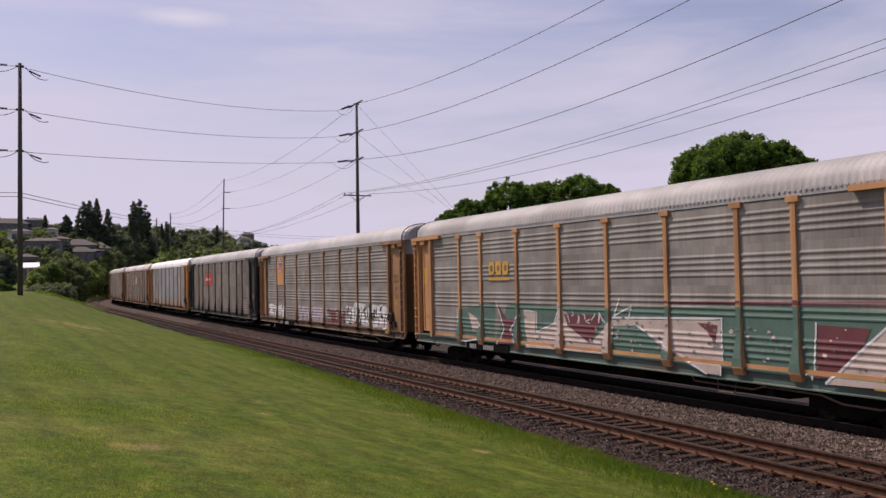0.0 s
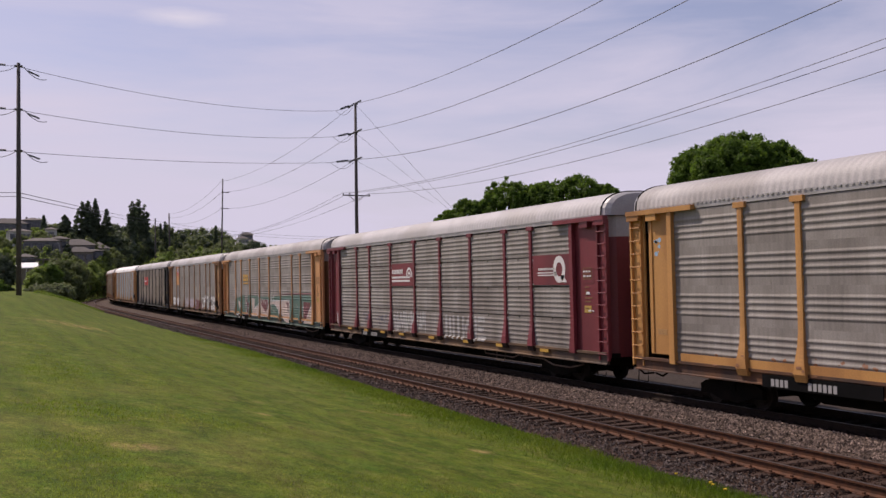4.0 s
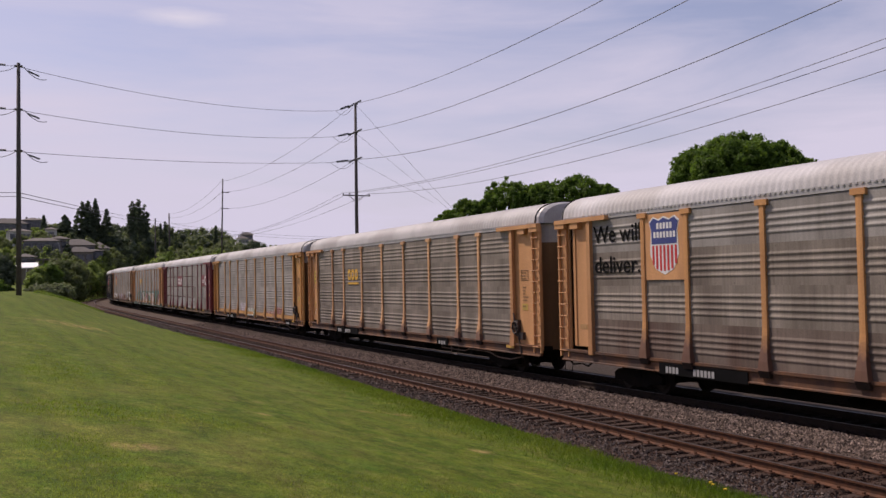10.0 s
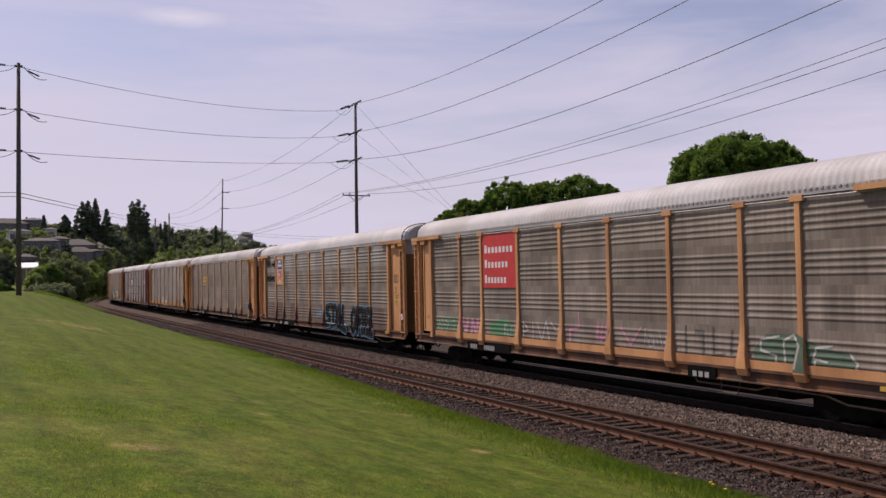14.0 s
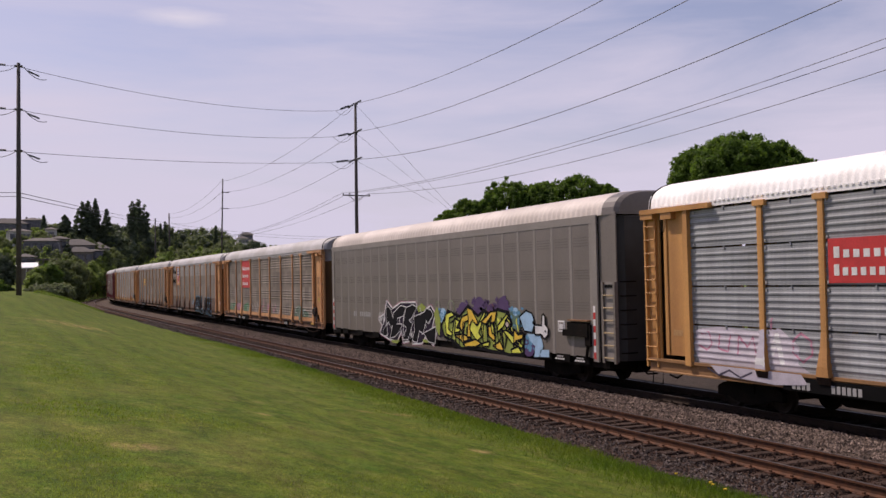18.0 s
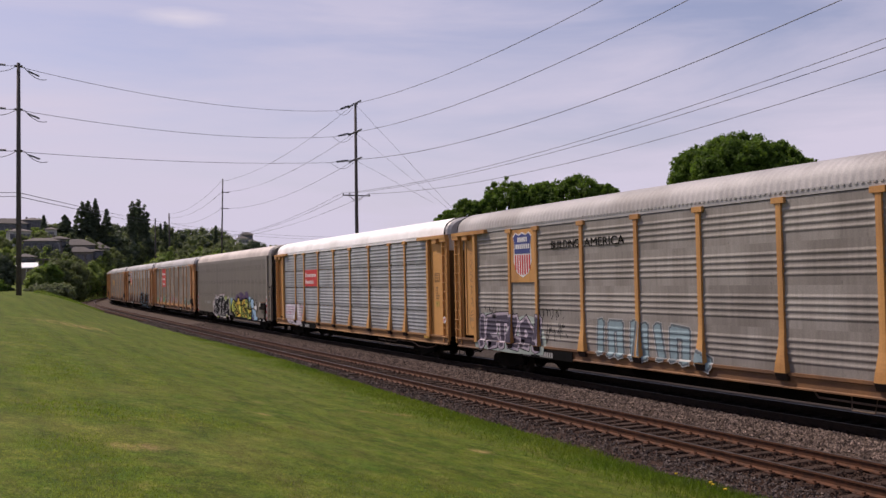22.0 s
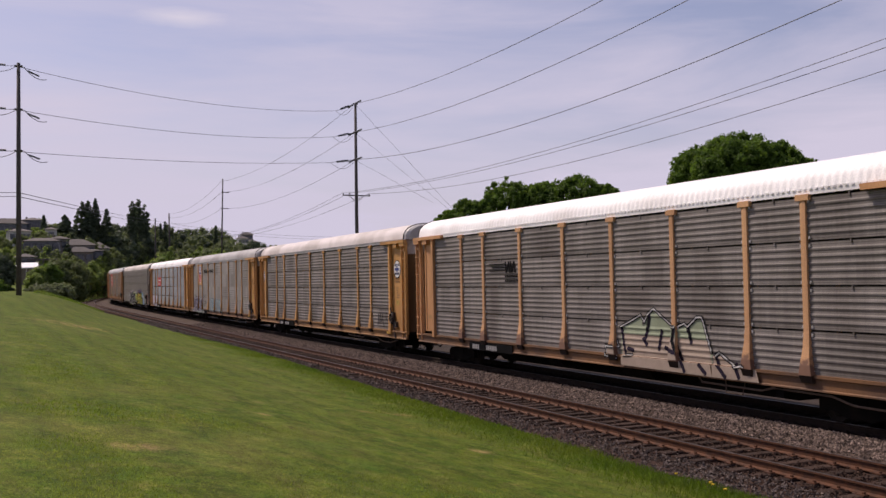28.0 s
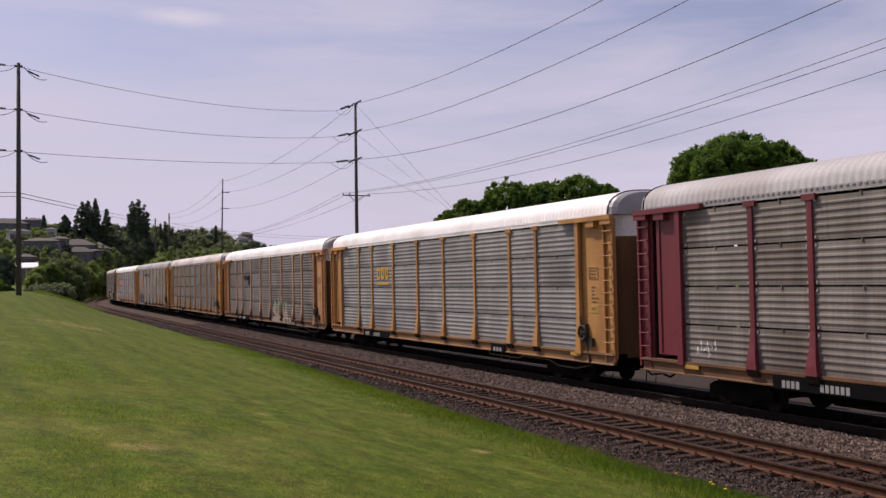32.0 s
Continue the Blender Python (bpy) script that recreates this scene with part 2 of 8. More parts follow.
M_SIGN_RED = plain("red_sign_paint", (0.54, 0.032, 0.03))
M_SIGN_BLUE = plain("blue_sign_paint", (0.035, 0.05, 0.20))
M_SIGN_YELLOW = plain("golden_yellow_paint", (0.66, 0.36, 0.04))
M_RUSTRAIL = material("rusty_rail", (0.098, 0.038, 0.017), (0.056, 0.023, 0.012), 6, 0.8, 0.0, 0.2, 60, spec=0.3)
M_RAILTOP = material("dull_rail_head", (0.07, 0.05, 0.045), (0.05, 0.04, 0.038), 6, 0.45, 0.4, 0.1, 60)
# far-track ties and rails: colours darkened to hold the shade under the train
M_TIE_SHADE = material("train_shade_timber", (0.020, 0.015, 0.012), (0.013, 0.010, 0.009), 5, 0.9, 0, 0.5, 60, (1, 6, 6), spec=0.08)
M_RAIL_DARK = material("train_shade_rail", (0.03, 0.019, 0.013), (0.02, 0.013, 0.010), 6, 0.85, 0.0, 0.2, 60, spec=0.15)
M_TIE = material("creosoted_timber", (0.050, 0.030, 0.022), (0.030, 0.019, 0.015), 5, 0.9, 0, 0.6, 60, (1, 6, 6), vary=0.35, spec=0.2)
M_BALLAST = material("crushed_rock", (0.092, 0.066, 0.053), (0.056, 0.040, 0.033), 14, 0.95, 0, 1.0, 45, c3=(0.078, 0.056, 0.044), big=0.5, spec=0.15)
M_BALLAST_RUST = material("rust_stained_rock", (0.062, 0.036, 0.026), (0.038, 0.024, 0.019), 14, 0.95, 0, 1.0, 45, spec=0.15)
# bed below the cars: rock colour darkened for the train's shade
M_BALLAST_SHADE = material("train_shade_rock", (0.022, 0.017, 0.014), (0.014, 0.011, 0.010), 14, 0.95, 0, 0.9, 60, spec=0.08)
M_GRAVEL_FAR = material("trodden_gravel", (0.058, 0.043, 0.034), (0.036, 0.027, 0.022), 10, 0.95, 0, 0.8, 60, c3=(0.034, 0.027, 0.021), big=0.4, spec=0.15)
M_STONE = material("tan_ballast_stone", (0.225, 0.168, 0.136), (0.095, 0.070, 0.057), 6, 0.95, 0, 0.2, 40, island=0.8, spec=0.2)
M_STONE_GREY = material("grey_ballast_stone", (0.135, 0.108, 0.095), (0.062, 0.047, 0.041), 6, 0.95, 0, 0.2, 40, island=0.8, spec=0.2)
M_STONE_RUST = material("rusty_ballast_stone", (0.064, 0.037, 0.026), (0.038, 0.023, 0.018), 6, 0.95, 0, 0.2, 40, island=0.6, spec=0.2)


def lawn_material():
    """Mown grass: blade grain, mower stripes, yellowed mottling and a few dry patches."""
    m = material("mown_grass", (0.056, 0.093, 0.006), (0.094, 0.115, 0.011), 2.6, 0.9, 0, 0.9, 60, (1, 0.8, 1), (0.112, 0.126, 0.02), 0.35, spec=0.1, cut=(0.36, 0.66))
    n, l = m.node_tree.nodes, m.node_tree.links
    b = n["Principled BSDF"]
    base = b.inputs["Base Color"].links[0].from_socket
    tc = n.new("ShaderNodeTexCoord")

    def noise_range(scale, detail, lo, hi, to0, to1, stretch=None, rough=0.6):
        nz = n.new("ShaderNodeTexNoise")
        nz.inputs["Scale"].default_value, nz.inputs["Detail"].default_value, nz.inputs["Roughness"].default_value = scale, detail, rough
        src = tc.outputs["Object"]
        if stretch:
            sp = n.new("ShaderNodeMapping")
            sp.inputs["Scale"].default_value = stretch
            l.new(src, sp.inputs["Vector"])
            src = sp.outputs["Vector"]
        l.new(src, nz.inputs["Vector"])
        r = n.new("ShaderNodeMapRange")
        for key, v in (("From Min", lo), ("From Max", hi), ("To Min", to0), ("To Max", to1)):
            r.inputs[key].default_value = v
        l.new(nz.outputs["Fac"], r.inputs["Value"])
        return r.outputs["Result"]

    def toward(colour, fac, src):
        mx = n.new("ShaderNodeMixRGB")
        mx.inputs["Color2"].default_value = (*colour, 1)
        l.new(fac, mx.inputs["Fac"])
        l.new(src, mx.inputs["Color1"])
        return mx.outputs["Color"]

    def times(a, c):
        mu = n.new("ShaderNodeMath")
        mu.operation = "MULTIPLY"
        l.new(a, mu.inputs[0])
        l.new(c, mu.inputs[1])
        return mu.outputs["Value"]
    base = toward((0.175, 0.155, 0.042), noise_range(2.0, 9, 0.51, 0.70, 0.0, 0.75, (1.0, 0.7, 1.0), 0.75), base)
    base = toward((0.045, 0.094, 0.008), noise_range(1.3, 8, 0.48, 0.66, 0.0, 0.6, (1.0, 0.8, 1.0), 0.72), base)
    base = toward((0.175, 0.18, 0.045), noise_range(7.0, 6, 0.55, 0.70, 0.0, 0.6, (1.0, 0.8, 1.0), 0.75), base)
    # worn dry spots
    spots = None
    for px, py, r in DRY_SPOTS:
        d = n.new("ShaderNodeVectorMath")
        d.operation = "DISTANCE"
        d.inputs[1].default_value = (px, py, ground_height(px, py))
        l.new(tc.outputs["Object"], d.inputs[0])
        mr = n.new("ShaderNodeMapRange")
        mr.inputs["From Min"].default_value, mr.inputs["From Max"].default_value = r * 0.2, r
        mr.inputs["To Min"].default_value, mr.inputs["To Max"].default_value = 1.6, 0.0
        l.new(d.outputs["Value"], mr.inputs["Value"])
        spots = mr.outputs["Result"]
        base = toward((0.26, 0.19, 0.075), times(spots, noise_range(2.2, 6, 0.42, 0.62, 0.0, 0.7, (1.6, 0.6, 1.0))), base)
    mp = n.new("ShaderNodeMapping")
    mp.inputs["Rotation"].default_value = (0, 0, radians(-3))
    l.new(tc.outputs["Object"], mp.inputs["Vector"])
    w = n.new("ShaderNodeTexWave")
    w.inputs["Scale"].default_value, w.inputs["Distortion"].default_value = 0.27, 2.8
    w.inputs["Detail"].default_value, w.inputs["Detail Scale"].default_value = 3, 1.2
    l.new(mp.outputs["Vector"], w.inputs["Vector"])
    mr = n.new("ShaderNodeMapRange")
    mr.inputs["To Min"].default_value, mr.inputs["To Max"].default_value = 0.92, 1.10
    l.new(w.outputs["Fac"], mr.inputs["Value"])
    fleck = times(noise_range(26.0, 5, 0.36, 0.64, 0.62, 1.38, (1.0, 0.6, 1.0), 0.75), noise_range(80.0, 3, 0.34, 0.66, 0.42, 1.58, (1.0, 0.6, 1.0), 0.7))
    swath = times(noise_range(2.7, 7, 0.36, 0.64, 0.78, 1.24, (1.0, 0.6, 1.0), 0.7), noise_range(9.0, 7, 0.34, 0.66, 0.74, 1.26, (1.0, 0.65, 1.0), 0.75))
    grain = times(times(fleck, swath), mr.outputs["Result"])
    mx = n.new("ShaderNodeMixRGB")
    mx.blend_type = "MULTIPLY"
    mx.inputs["Fac"].default_value = 1.0
    l.new(base, mx.inputs["Color1"])
    l.new(grain, mx.inputs["Color2"])
    l.new(mx.outputs["Color"], b.inputs["Base Color"])
    return m


def foliage(name, c1, c2, glow=0.4):
    """Leaves: a dull skin that lets part of the light through."""
    m = material(name, c1, c2, 0.5, 0.6, 0, 0, 30, island=0.35, spec=0.2)
    n, l = m.node_tree.nodes, m.node_tree.links
    b = n["Principled BSDF"]
    base = b.inputs["Base Color"].links[0].from_socket
    tr = n.new("ShaderNodeBsdfTranslucent")
    gain = n.new("ShaderNodeMixRGB")
    gain.blend_type = "MULTIPLY"
    gain.inputs["Fac"].default_value = 1.0
    gain.inputs["Color2"].default_value = (1.5, 1.6, 0.9, 1)
    l.new(base, gain.inputs["Color1"])
    l.new(gain.outputs["Color"], tr.inputs["Color"])
    mix = n.new("ShaderNodeMixShader")
    mix.inputs["Fac"].default_value = glow
    l.new(b.outputs["BSDF"], mix.inputs[1])
    l.new(tr.outputs["BSDF"], mix.inputs[2])
    l.new(mix.outputs["Shader"], n["Material Output"].inputs["Surface"])
    return m


M_BLADE = foliage("grass_blades", (0.078, 0.128, 0.013), (0.115, 0.150, 0.02), 0.45)
M_TALL_BLADE = foliage("tall_grass_blades", (0.085, 0.135, 0.022), (0.13, 0.16, 0.045), 0.5)
M_SHORT_BLADE = foliage("mown_grass_blades", (0.105, 0.145, 0.018), (0.20, 0.215, 0.07), 0.7)
M_LEAF = foliage("broad_leaves", (0.105, 0.165, 0.032), (0.072, 0.125, 0.024), 0.45)
M_LEAF_DARK = foliage("dark_needles", (0.090, 0.113, 0.070), (0.068, 0.09, 0.058), 0.35)
M_LEAF_LIGHT = foliage("light_leaves", (0.21, 0.265, 0.08), (0.165, 0.215, 0.065), 0.5)
M_LEAF_HILL = foliage("hillside_leaves", (0.15, 0.175, 0.085), (0.115, 0.14, 0.07), 0.45)
M_LEAF_SHRUB = foliage("dusky_shrub_leaves", (0.14, 0.165, 0.07), (0.105, 0.13, 0.055), 0.45)
M_LEAF_PALE = foliage("pale_leaves", (0.27, 0.285, 0.19), (0.13, 0.17, 0.075), 0.4)
M_BARK = material("bark", (0.09, 0.07, 0.055), (0.06, 0.045, 0.035), 6, 0.9, 0, 0.5, 40)
M_POLE = material("weathered_pole", (0.095, 0.078, 0.072), (0.058, 0.048, 0.045), 4, 0.85, 0, 0.3, 40, (6, 6, 0.5))
M_WIRE = plain("dark_wire", (0.03, 0.03, 0.034))
M_INSUL = plain("grey_insulator", (0.10, 0.10, 0.11), 0.4)
M_WALL_WHITE = material("white_siding", (0.52, 0.50, 0.48), (0.44, 0.42, 0.40), 2, 0.7)
M_WALL_GREY = material("grey_siding", (0.16, 0.165, 0.18), (0.13, 0.135, 0.15), 2, 0.7)
M_WALL_TAN = material("tan_siding", (0.19, 0.17, 0.15), (0.15, 0.135, 0.12), 2, 0.7)
M_WALL_BLUE = material("blue_grey_siding", (0.095, 0.105, 0.13), (0.075, 0.085, 0.105), 2, 0.7)
M_SHINGLE = material("roof_shingles", (0.13, 0.115, 0.105), (0.09, 0.08, 0.075), 3, 0.9, 0, 0.3, 30)
M_PANE = plain("window_glass", (0.05, 0.06, 0.075), 0.12)


# ---- mesh helpers ----
def box(bm, x0, x1, y0, y1, z0, z1):
    v = [bm.verts.new((x, y, z)) for z in (z0, z1) for y in (y0, y1) for x in (x0, x1)]
    for f in ((0, 2, 3, 1), (4, 5, 7, 6), (0, 1, 5, 4), (2, 6, 7, 3), (0, 4, 6, 2), (1, 3, 7, 5)):
        bm.faces.new([v[i] for i in f])
    return bm


def extrude(bm, loop, axis, a, b):
    """A closed outline pushed along one axis from a to b."""
    def put(p, s):
        if axis == "y":
            return (p[0], s, p[1])
        if axis == "x":
            return (s, p[0], p[1])
        return (p[0], p[1], s)
    lo = [bm.verts.new(put(p, a)) for p in loop]
    hi = [bm.verts.new(put(p, b)) for p in loop]
    k = len(loop)
    for i in range(k):
        bm.faces.new((lo[i], lo[(i + 1) % k], hi[(i + 1) % k], hi[i]))
    bm.faces.new(lo[::-1])
    bm.faces.new(hi)
    return bm


def tube(bm, pts, r, k=6, r2=None):
    """A round bar along a line of points; r2 is its radius at the far end."""
    rings = []
    for i, p in enumerate(pts):
        p = Vector(p)
        d = (Vector(pts[min(i + 1, len(pts) - 1)]) - Vector(pts[max(i - 1, 0)])).normalized()
        a = d.orthogonal().normalized() if abs(d.z) > 0.95 else d.cross(Vector((0, 0, 1))).normalized()
        b = d.cross(a)
        rr = r if r2 is None else r + (r2 - r) * i / max(1, len(pts) - 1)
        rings.append([bm.verts.new(p + (a * math.cos(6.2832 * j / k) + b * math.sin(6.2832 * j / k)) * rr) for j in range(k)])
    for a, b in zip(rings, rings[1:]):
        for j in range(k):
            bm.faces.new((a[j], a[(j + 1) % k], b[(j + 1) % k], b[j]))
    bm.faces.new(rings[0][::-1])
    bm.faces.new(rings[-1])
    return bm


def mesh_of(bm, name, mat, smooth=False):
    bmesh.ops.recalc_face_normals(bm, faces=bm.faces)
    me = bpy.data.meshes.new(name)
    bm.to_mesh(me)
    bm.free()
    me.materials.append(mat)
    if smooth:
        for p in me.polygons:
            p.use_smooth = True
    return me


def part(name, bm, mat, parent, label="", smooth=False):
    """Links a bmesh as one mesh object under a thing or a part."""
    ob = new(name, mesh_of(bm, name, mat, smooth))
    ob.parent = parent
    if label:
        ob["label"] = label
    return ob


def piece(name, me, parent, m=None):
    ob = new(name, me)
    ob.parent = parent
    if m is not None:
        ob.matrix_basis = m
    return ob


def soup(name, verts, faces, mat):
    me = bpy.data.meshes.new(name)
    me.from_pydata(verts, [], faces)
    me.materials.append(mat)
    return me


# ---- the line of the railway ----
TRACK_X, SPACING = 17.77, 4.52
BEND_S, BEND_R = 160.0, 420.0


def line(s, off=0.0):
    """A point of the train's track s metres along it, off metres to its left, and the way it heads."""
    if s < BEND_S:
        return TRACK_X - off, s, 0.0
    a = (s - BEND_S) / BEND_R
    r = BEND_R + off
    return TRACK_X + BEND_R - r * math.cos(a), BEND_S + r * math.sin(a), a


def grade(s):
    """The line climbs gently towards the bend."""
    k = max(0.0, s - 50.0)
    return 0.0036 * k * k / (k + 15.0)


def off_line(x, y):
    """How far a place lies to the left of the train's track."""
    if y < BEND_S:
        return TRACK_X - x
    return math.hypot(x - TRACK_X - BEND_R, y - BEND_S) - BEND_R


def smooth01(v):
    v = min(1.0, max(0.0, v))
    return v * v * (3 - 2 * v)


EDGE_X = 11.2


def edge_height(y):
    return -0.30 + 0.38 * smooth01((y - 15) / 38.0) + 0.12 * smooth01((y - 62) / 50.0)


def bank_height(y):
    return 1.75 + 1.15 * smooth01((y - 5) / 80.0) + 0.3 * smooth01((y - 80) / 40.0)


def ground_height(x, y):
    """The lawn on its bank, the bed of the railway, the flat beyond it and the hill behind."""
    s = y if y < BEND_S else BEND_S + (y - BEND_S)
    cx = line(s)[0] if s < 420 else line(420)[0] + (s - 420) * 0.8
    d = x - (cx - TRACK_X)
    lawn = edge_height(y)
    if d < EDGE_X:
        ramp = 12.5 - 4.2 * smooth01((y - 50) / 55.0)
        k = smooth01((EDGE_X - d) / ramp)
        lawn = edge_height(y) + (bank_height(y) - edge_height(y)) * (0.6 * k + 0.4 * min(1, (EDGE_X - d) / ramp))
    bed = -0.72 + grade(s)
    k = smooth01((d - EDGE_X + 0.1) / 0.7)
    z = lawn * (1 - k) + bed * k
    if d > 34:
        z = bed + 1.5 * smooth01((d - 34) / 14.0)
    far = smooth01((y - 130) / 215.0)
    side = max(smooth01((9 - d) / 13.0), smooth01((d - 24) / 25.0) * smooth01((y - 200) / 100.0))
    z += far * side * (14.0 - 5.0 * smooth01((x - 30) / 90.0))
    return z


DRY_SPOTS = ((9.1, 23.5, 0.55), (8.1, 23.2, 0.35), (8.4, 17.1, 0.45), (1.5, 12.5, 0.50), (4.8, 21.5, 0.40), (2.8, 46.5, 2.20), (4.5, 18.7, 0.25))
M_GRASS = lawn_material()


# ---- ground ----
def build_ground():
    xs = [-900, -500, -300, -200, -140, -100, -75, -55] + list(np.arange(-40, 8, 2.0)) + list(np.arange(8, 16, 0.35)) + \
        list(np.arange(16, 48, 2.0)) + [55, 65, 80, 100, 125, 150, 200, 300, 500, 900, 1500]
    ys = [-400, -150, -60, -30] + list(np.arange(-10, 110, 2.0)) + list(np.arange(110, 420, 8.0)) + [450, 550, 700, 1000, 1600, 3000]
    verts, faces = [], []
    for y in ys:
        for x in xs:
            # the grid leans over with the bend, so that the edge of the bed stays sharp
            sh = (line(min(y, 420))[0] - TRACK_X) if y > BEND_S else 0.0
            verts.append((x + sh, y, ground_height(x + sh, y) + 0.03 * noise.noise(Vector((x * 0.4, y * 0.4, 0)))))
    w = len(xs)
    for j in range(len(ys) - 1):
        for i in range(w - 1):
            a = j * w + i
            faces.append((a, a + 1, a + w + 1, a + w))
    me = soup("ground", verts, faces, M_GRASS)
    for p in me.polygons:
        p.use_smooth = True
    return tagged(new("ground", me), "mown green lawn on a bank beside the railway", "lawn", kind="structure")


build_ground()

S_ROWS = list(np.arange(-30, 60, 3.0)) + list(np.arange(60, 420, 6.0))


def strip(profile, off):
    """A cross-section carried along the railway."""
    verts, faces = [], []
    k = len(profile)
    for s in S_ROWS:
        for d, z in profile:
            x, y, _ = line(s, off + d)
            verts.append((x, y, z + grade(s)))
    for j in range(len(S_ROWS) - 1):
        for i in range(k - 1):
            a = j * k + i
            faces.append((a, a + k, a + k + 1, a + 1))
    return verts, faces


BED = [(9.4, -0.75), (6.75, -0.30), (5.9, -0.22), (3.2, -0.22), (2.4, -0.34), (1.7, -0.19), (1.12, -0.165), (0.98, -0.235), (-1.8, -0.22), (-3.6, -0.48), (-15.0, -0.50), (-15.6, -0.75)]
v, f = strip(BED, 0.0)
bed_me = soup("ballast_bed", v, f, M_BALLAST)
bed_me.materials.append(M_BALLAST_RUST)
bed_me.materials.append(M_BALLAST_SHADE)
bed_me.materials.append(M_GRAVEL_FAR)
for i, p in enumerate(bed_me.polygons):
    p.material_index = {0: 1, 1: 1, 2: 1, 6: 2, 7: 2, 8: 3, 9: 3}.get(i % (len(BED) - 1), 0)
tagged(new("ballast_bed", bed_me), "brown and grey crushed rock ballast under two tracks", "ballast", kind="structure")

RAIL = [(-0.07, -0.18), (-0.07, -0.165), (-0.012, -0.14), (-0.012, -0.045), (-0.036, -0.035), (-0.036, -0.002), (-0.03, 0.0),
        (0.03, 0.0), (0.036, -0.002), (0.036, -0.035), (0.012, -0.045), (0.012, -0.14), (0.07, -0.165), (0.07, -0.18)]


def build_track(off, name, label, rail_mat, tie_mat):
    root = tagged(new(name), label, "railway track", kind="structure")
    for side in (0.7535, -0.7535):
        verts, faces = strip(RAIL + RAIL[:1], off + side)
        me = soup("rail", verts, faces, rail_mat)
        me.materials.append(M_RAILTOP)
        n = len(RAIL)
        for i, p in enumerate(me.polygons):
            if i % n in (5, 6, 7):
                p.material_index = 1
        piece("rail", me, root)
    bm = box(bmesh.new(), -1.3, 1.3, -0.115, 0.115, -0.36, -0.17)
    bmesh.ops.bevel(bm, geom=[e for e in bm.edges if abs(e.verts[0].co.z + 0.17) < 1e-4 and abs(e.verts[1].co.z + 0.17) < 1e-4],
                    offset=0.015, segments=1, affect="EDGES")
    tie_me = mesh_of(bm, "tie", tie_mat)
    s = 6.0
    for i in range(230):
        x, y, a = line(s, off)
        piece("tie", tie_me, root, pose(x + random.uniform(-0.05, 0.05), y, grade(s) + random.uniform(-0.012, 0.01), 0, 0, -math.degrees(a) + random.uniform(-1.2, 1.2)))
        s += 0.52 if s < 90 else 0.9
    # plates and spikes beside each rail foot
    bm = bmesh.new()
    s = 6.0
    for i in range(150):
        for side in (0.7535, -0.7535):
            x, y, a = line(s, off + side)
            g = grade(s)
            box(bm, x - 0.18, x + 0.18, y - 0.09, y + 0.09, g - 0.175, g - 0.155)
            for dx in (-0.11, 0.11):
                box(bm, x + dx - 0.02, x + dx + 0.02, y - 0.05, y - 0.01, g - 0.16, g - 0.12)
        s += 0.52
    tagged(part("tie_plates", bm, rail_mat, root), kind="stuff")


build_track(SPACING, "track_near", "rusty empty railway track on dark timber ties", M_RUSTRAIL, M_TIE)
build_track(0.0, "track_far", "railway track under the passing freight train", M_RAIL_DARK, M_TIE_SHADE)


def scatter_stones():
    """Loose stones of the ballast, past counting."""
    rnd = np.random.RandomState(4)
    n = 135000
    s = 10 + 80 * rnd.rand(n) ** 1.7
    d = np.where(rnd.rand(n) < 0.55, rnd.uniform(14.4, 16.68, n), rnd.uniform(9.9, 14.6, n))
    base = np.array([(1, 0, 0), (-1, 0, 0), (0, 1, 0), (0, -1, 0), (0, 0, 1), (0, 0, -1)], float)
    tri = ((0, 2, 4), (2, 1, 4), (1, 3, 4), (3, 0, 4), (2, 0, 5), (1, 2, 5), (3, 1, 5), (0, 3, 5))
    zones = {"tan": ([], []), "grey": ([], []), "rust": ([], [])}
    mid = TRACK_X - SPACING
    for i in range(n):
        x = d[i]
        rel = abs(x - mid)
        if x < mid and x < EDGE_X - 0.55 + 0.5 * noise.noise(Vector((s[i] * 0.5, 0, 0))):
            continue
        if rel < 1.28 and rnd.rand() < 0.35:
            continue
        if abs(rel - 0.7535) < 0.1:
            continue
        z = (-0.185 if rnd.rand() < 0.35 else -0.205) if rel < 1.55 else (-0.23 if x > mid else max(-0.28 - 0.17 * (rel - 2.0), edge_height(s[i]) - 0.02))
        if x > 14.6:
            z = float(np.interp(x, (14.57, 15.37, 16.07, 16.65), (-0.22, -0.34, -0.19, -0.165)))
        r = rnd.uniform(0.013, 0.034) * (1 + s[i] * 0.006)
        p = base * rnd.uniform(0.55, 1.2, (6, 1)) * r + rnd.uniform(-0.3, 0.3, (6, 3)) * r
        edge = rnd.uniform(-0.25, 0.25)
        zone = "rust" if rel + edge < 1.25 else ("tan" if x > mid else "grey")
        verts, faces = zones[zone]
        a = len(verts)
        verts += (p + (x, s[i], z + r * 0.35 + grade(s[i]))).tolist()
        faces += [(a + q[0], a + q[1], a + q[2]) for q in tri]
    for zone, mat, label in (("tan", M_STONE, "tan and grey ballast stones between the tracks"), ("grey", M_STONE_GREY, "dark grey ballast stones on the shoulder"),
                             ("rust", M_STONE_RUST, "rust-stained ballast stones between the rails")):
        tagged(new("ballast_stones", soup("ballast_stones", *zones[zone], mat)), label, "stones", kind="stuff")


M_DANDELION = plain("dandelion_yellow", (0.72, 0.50, 0.02))


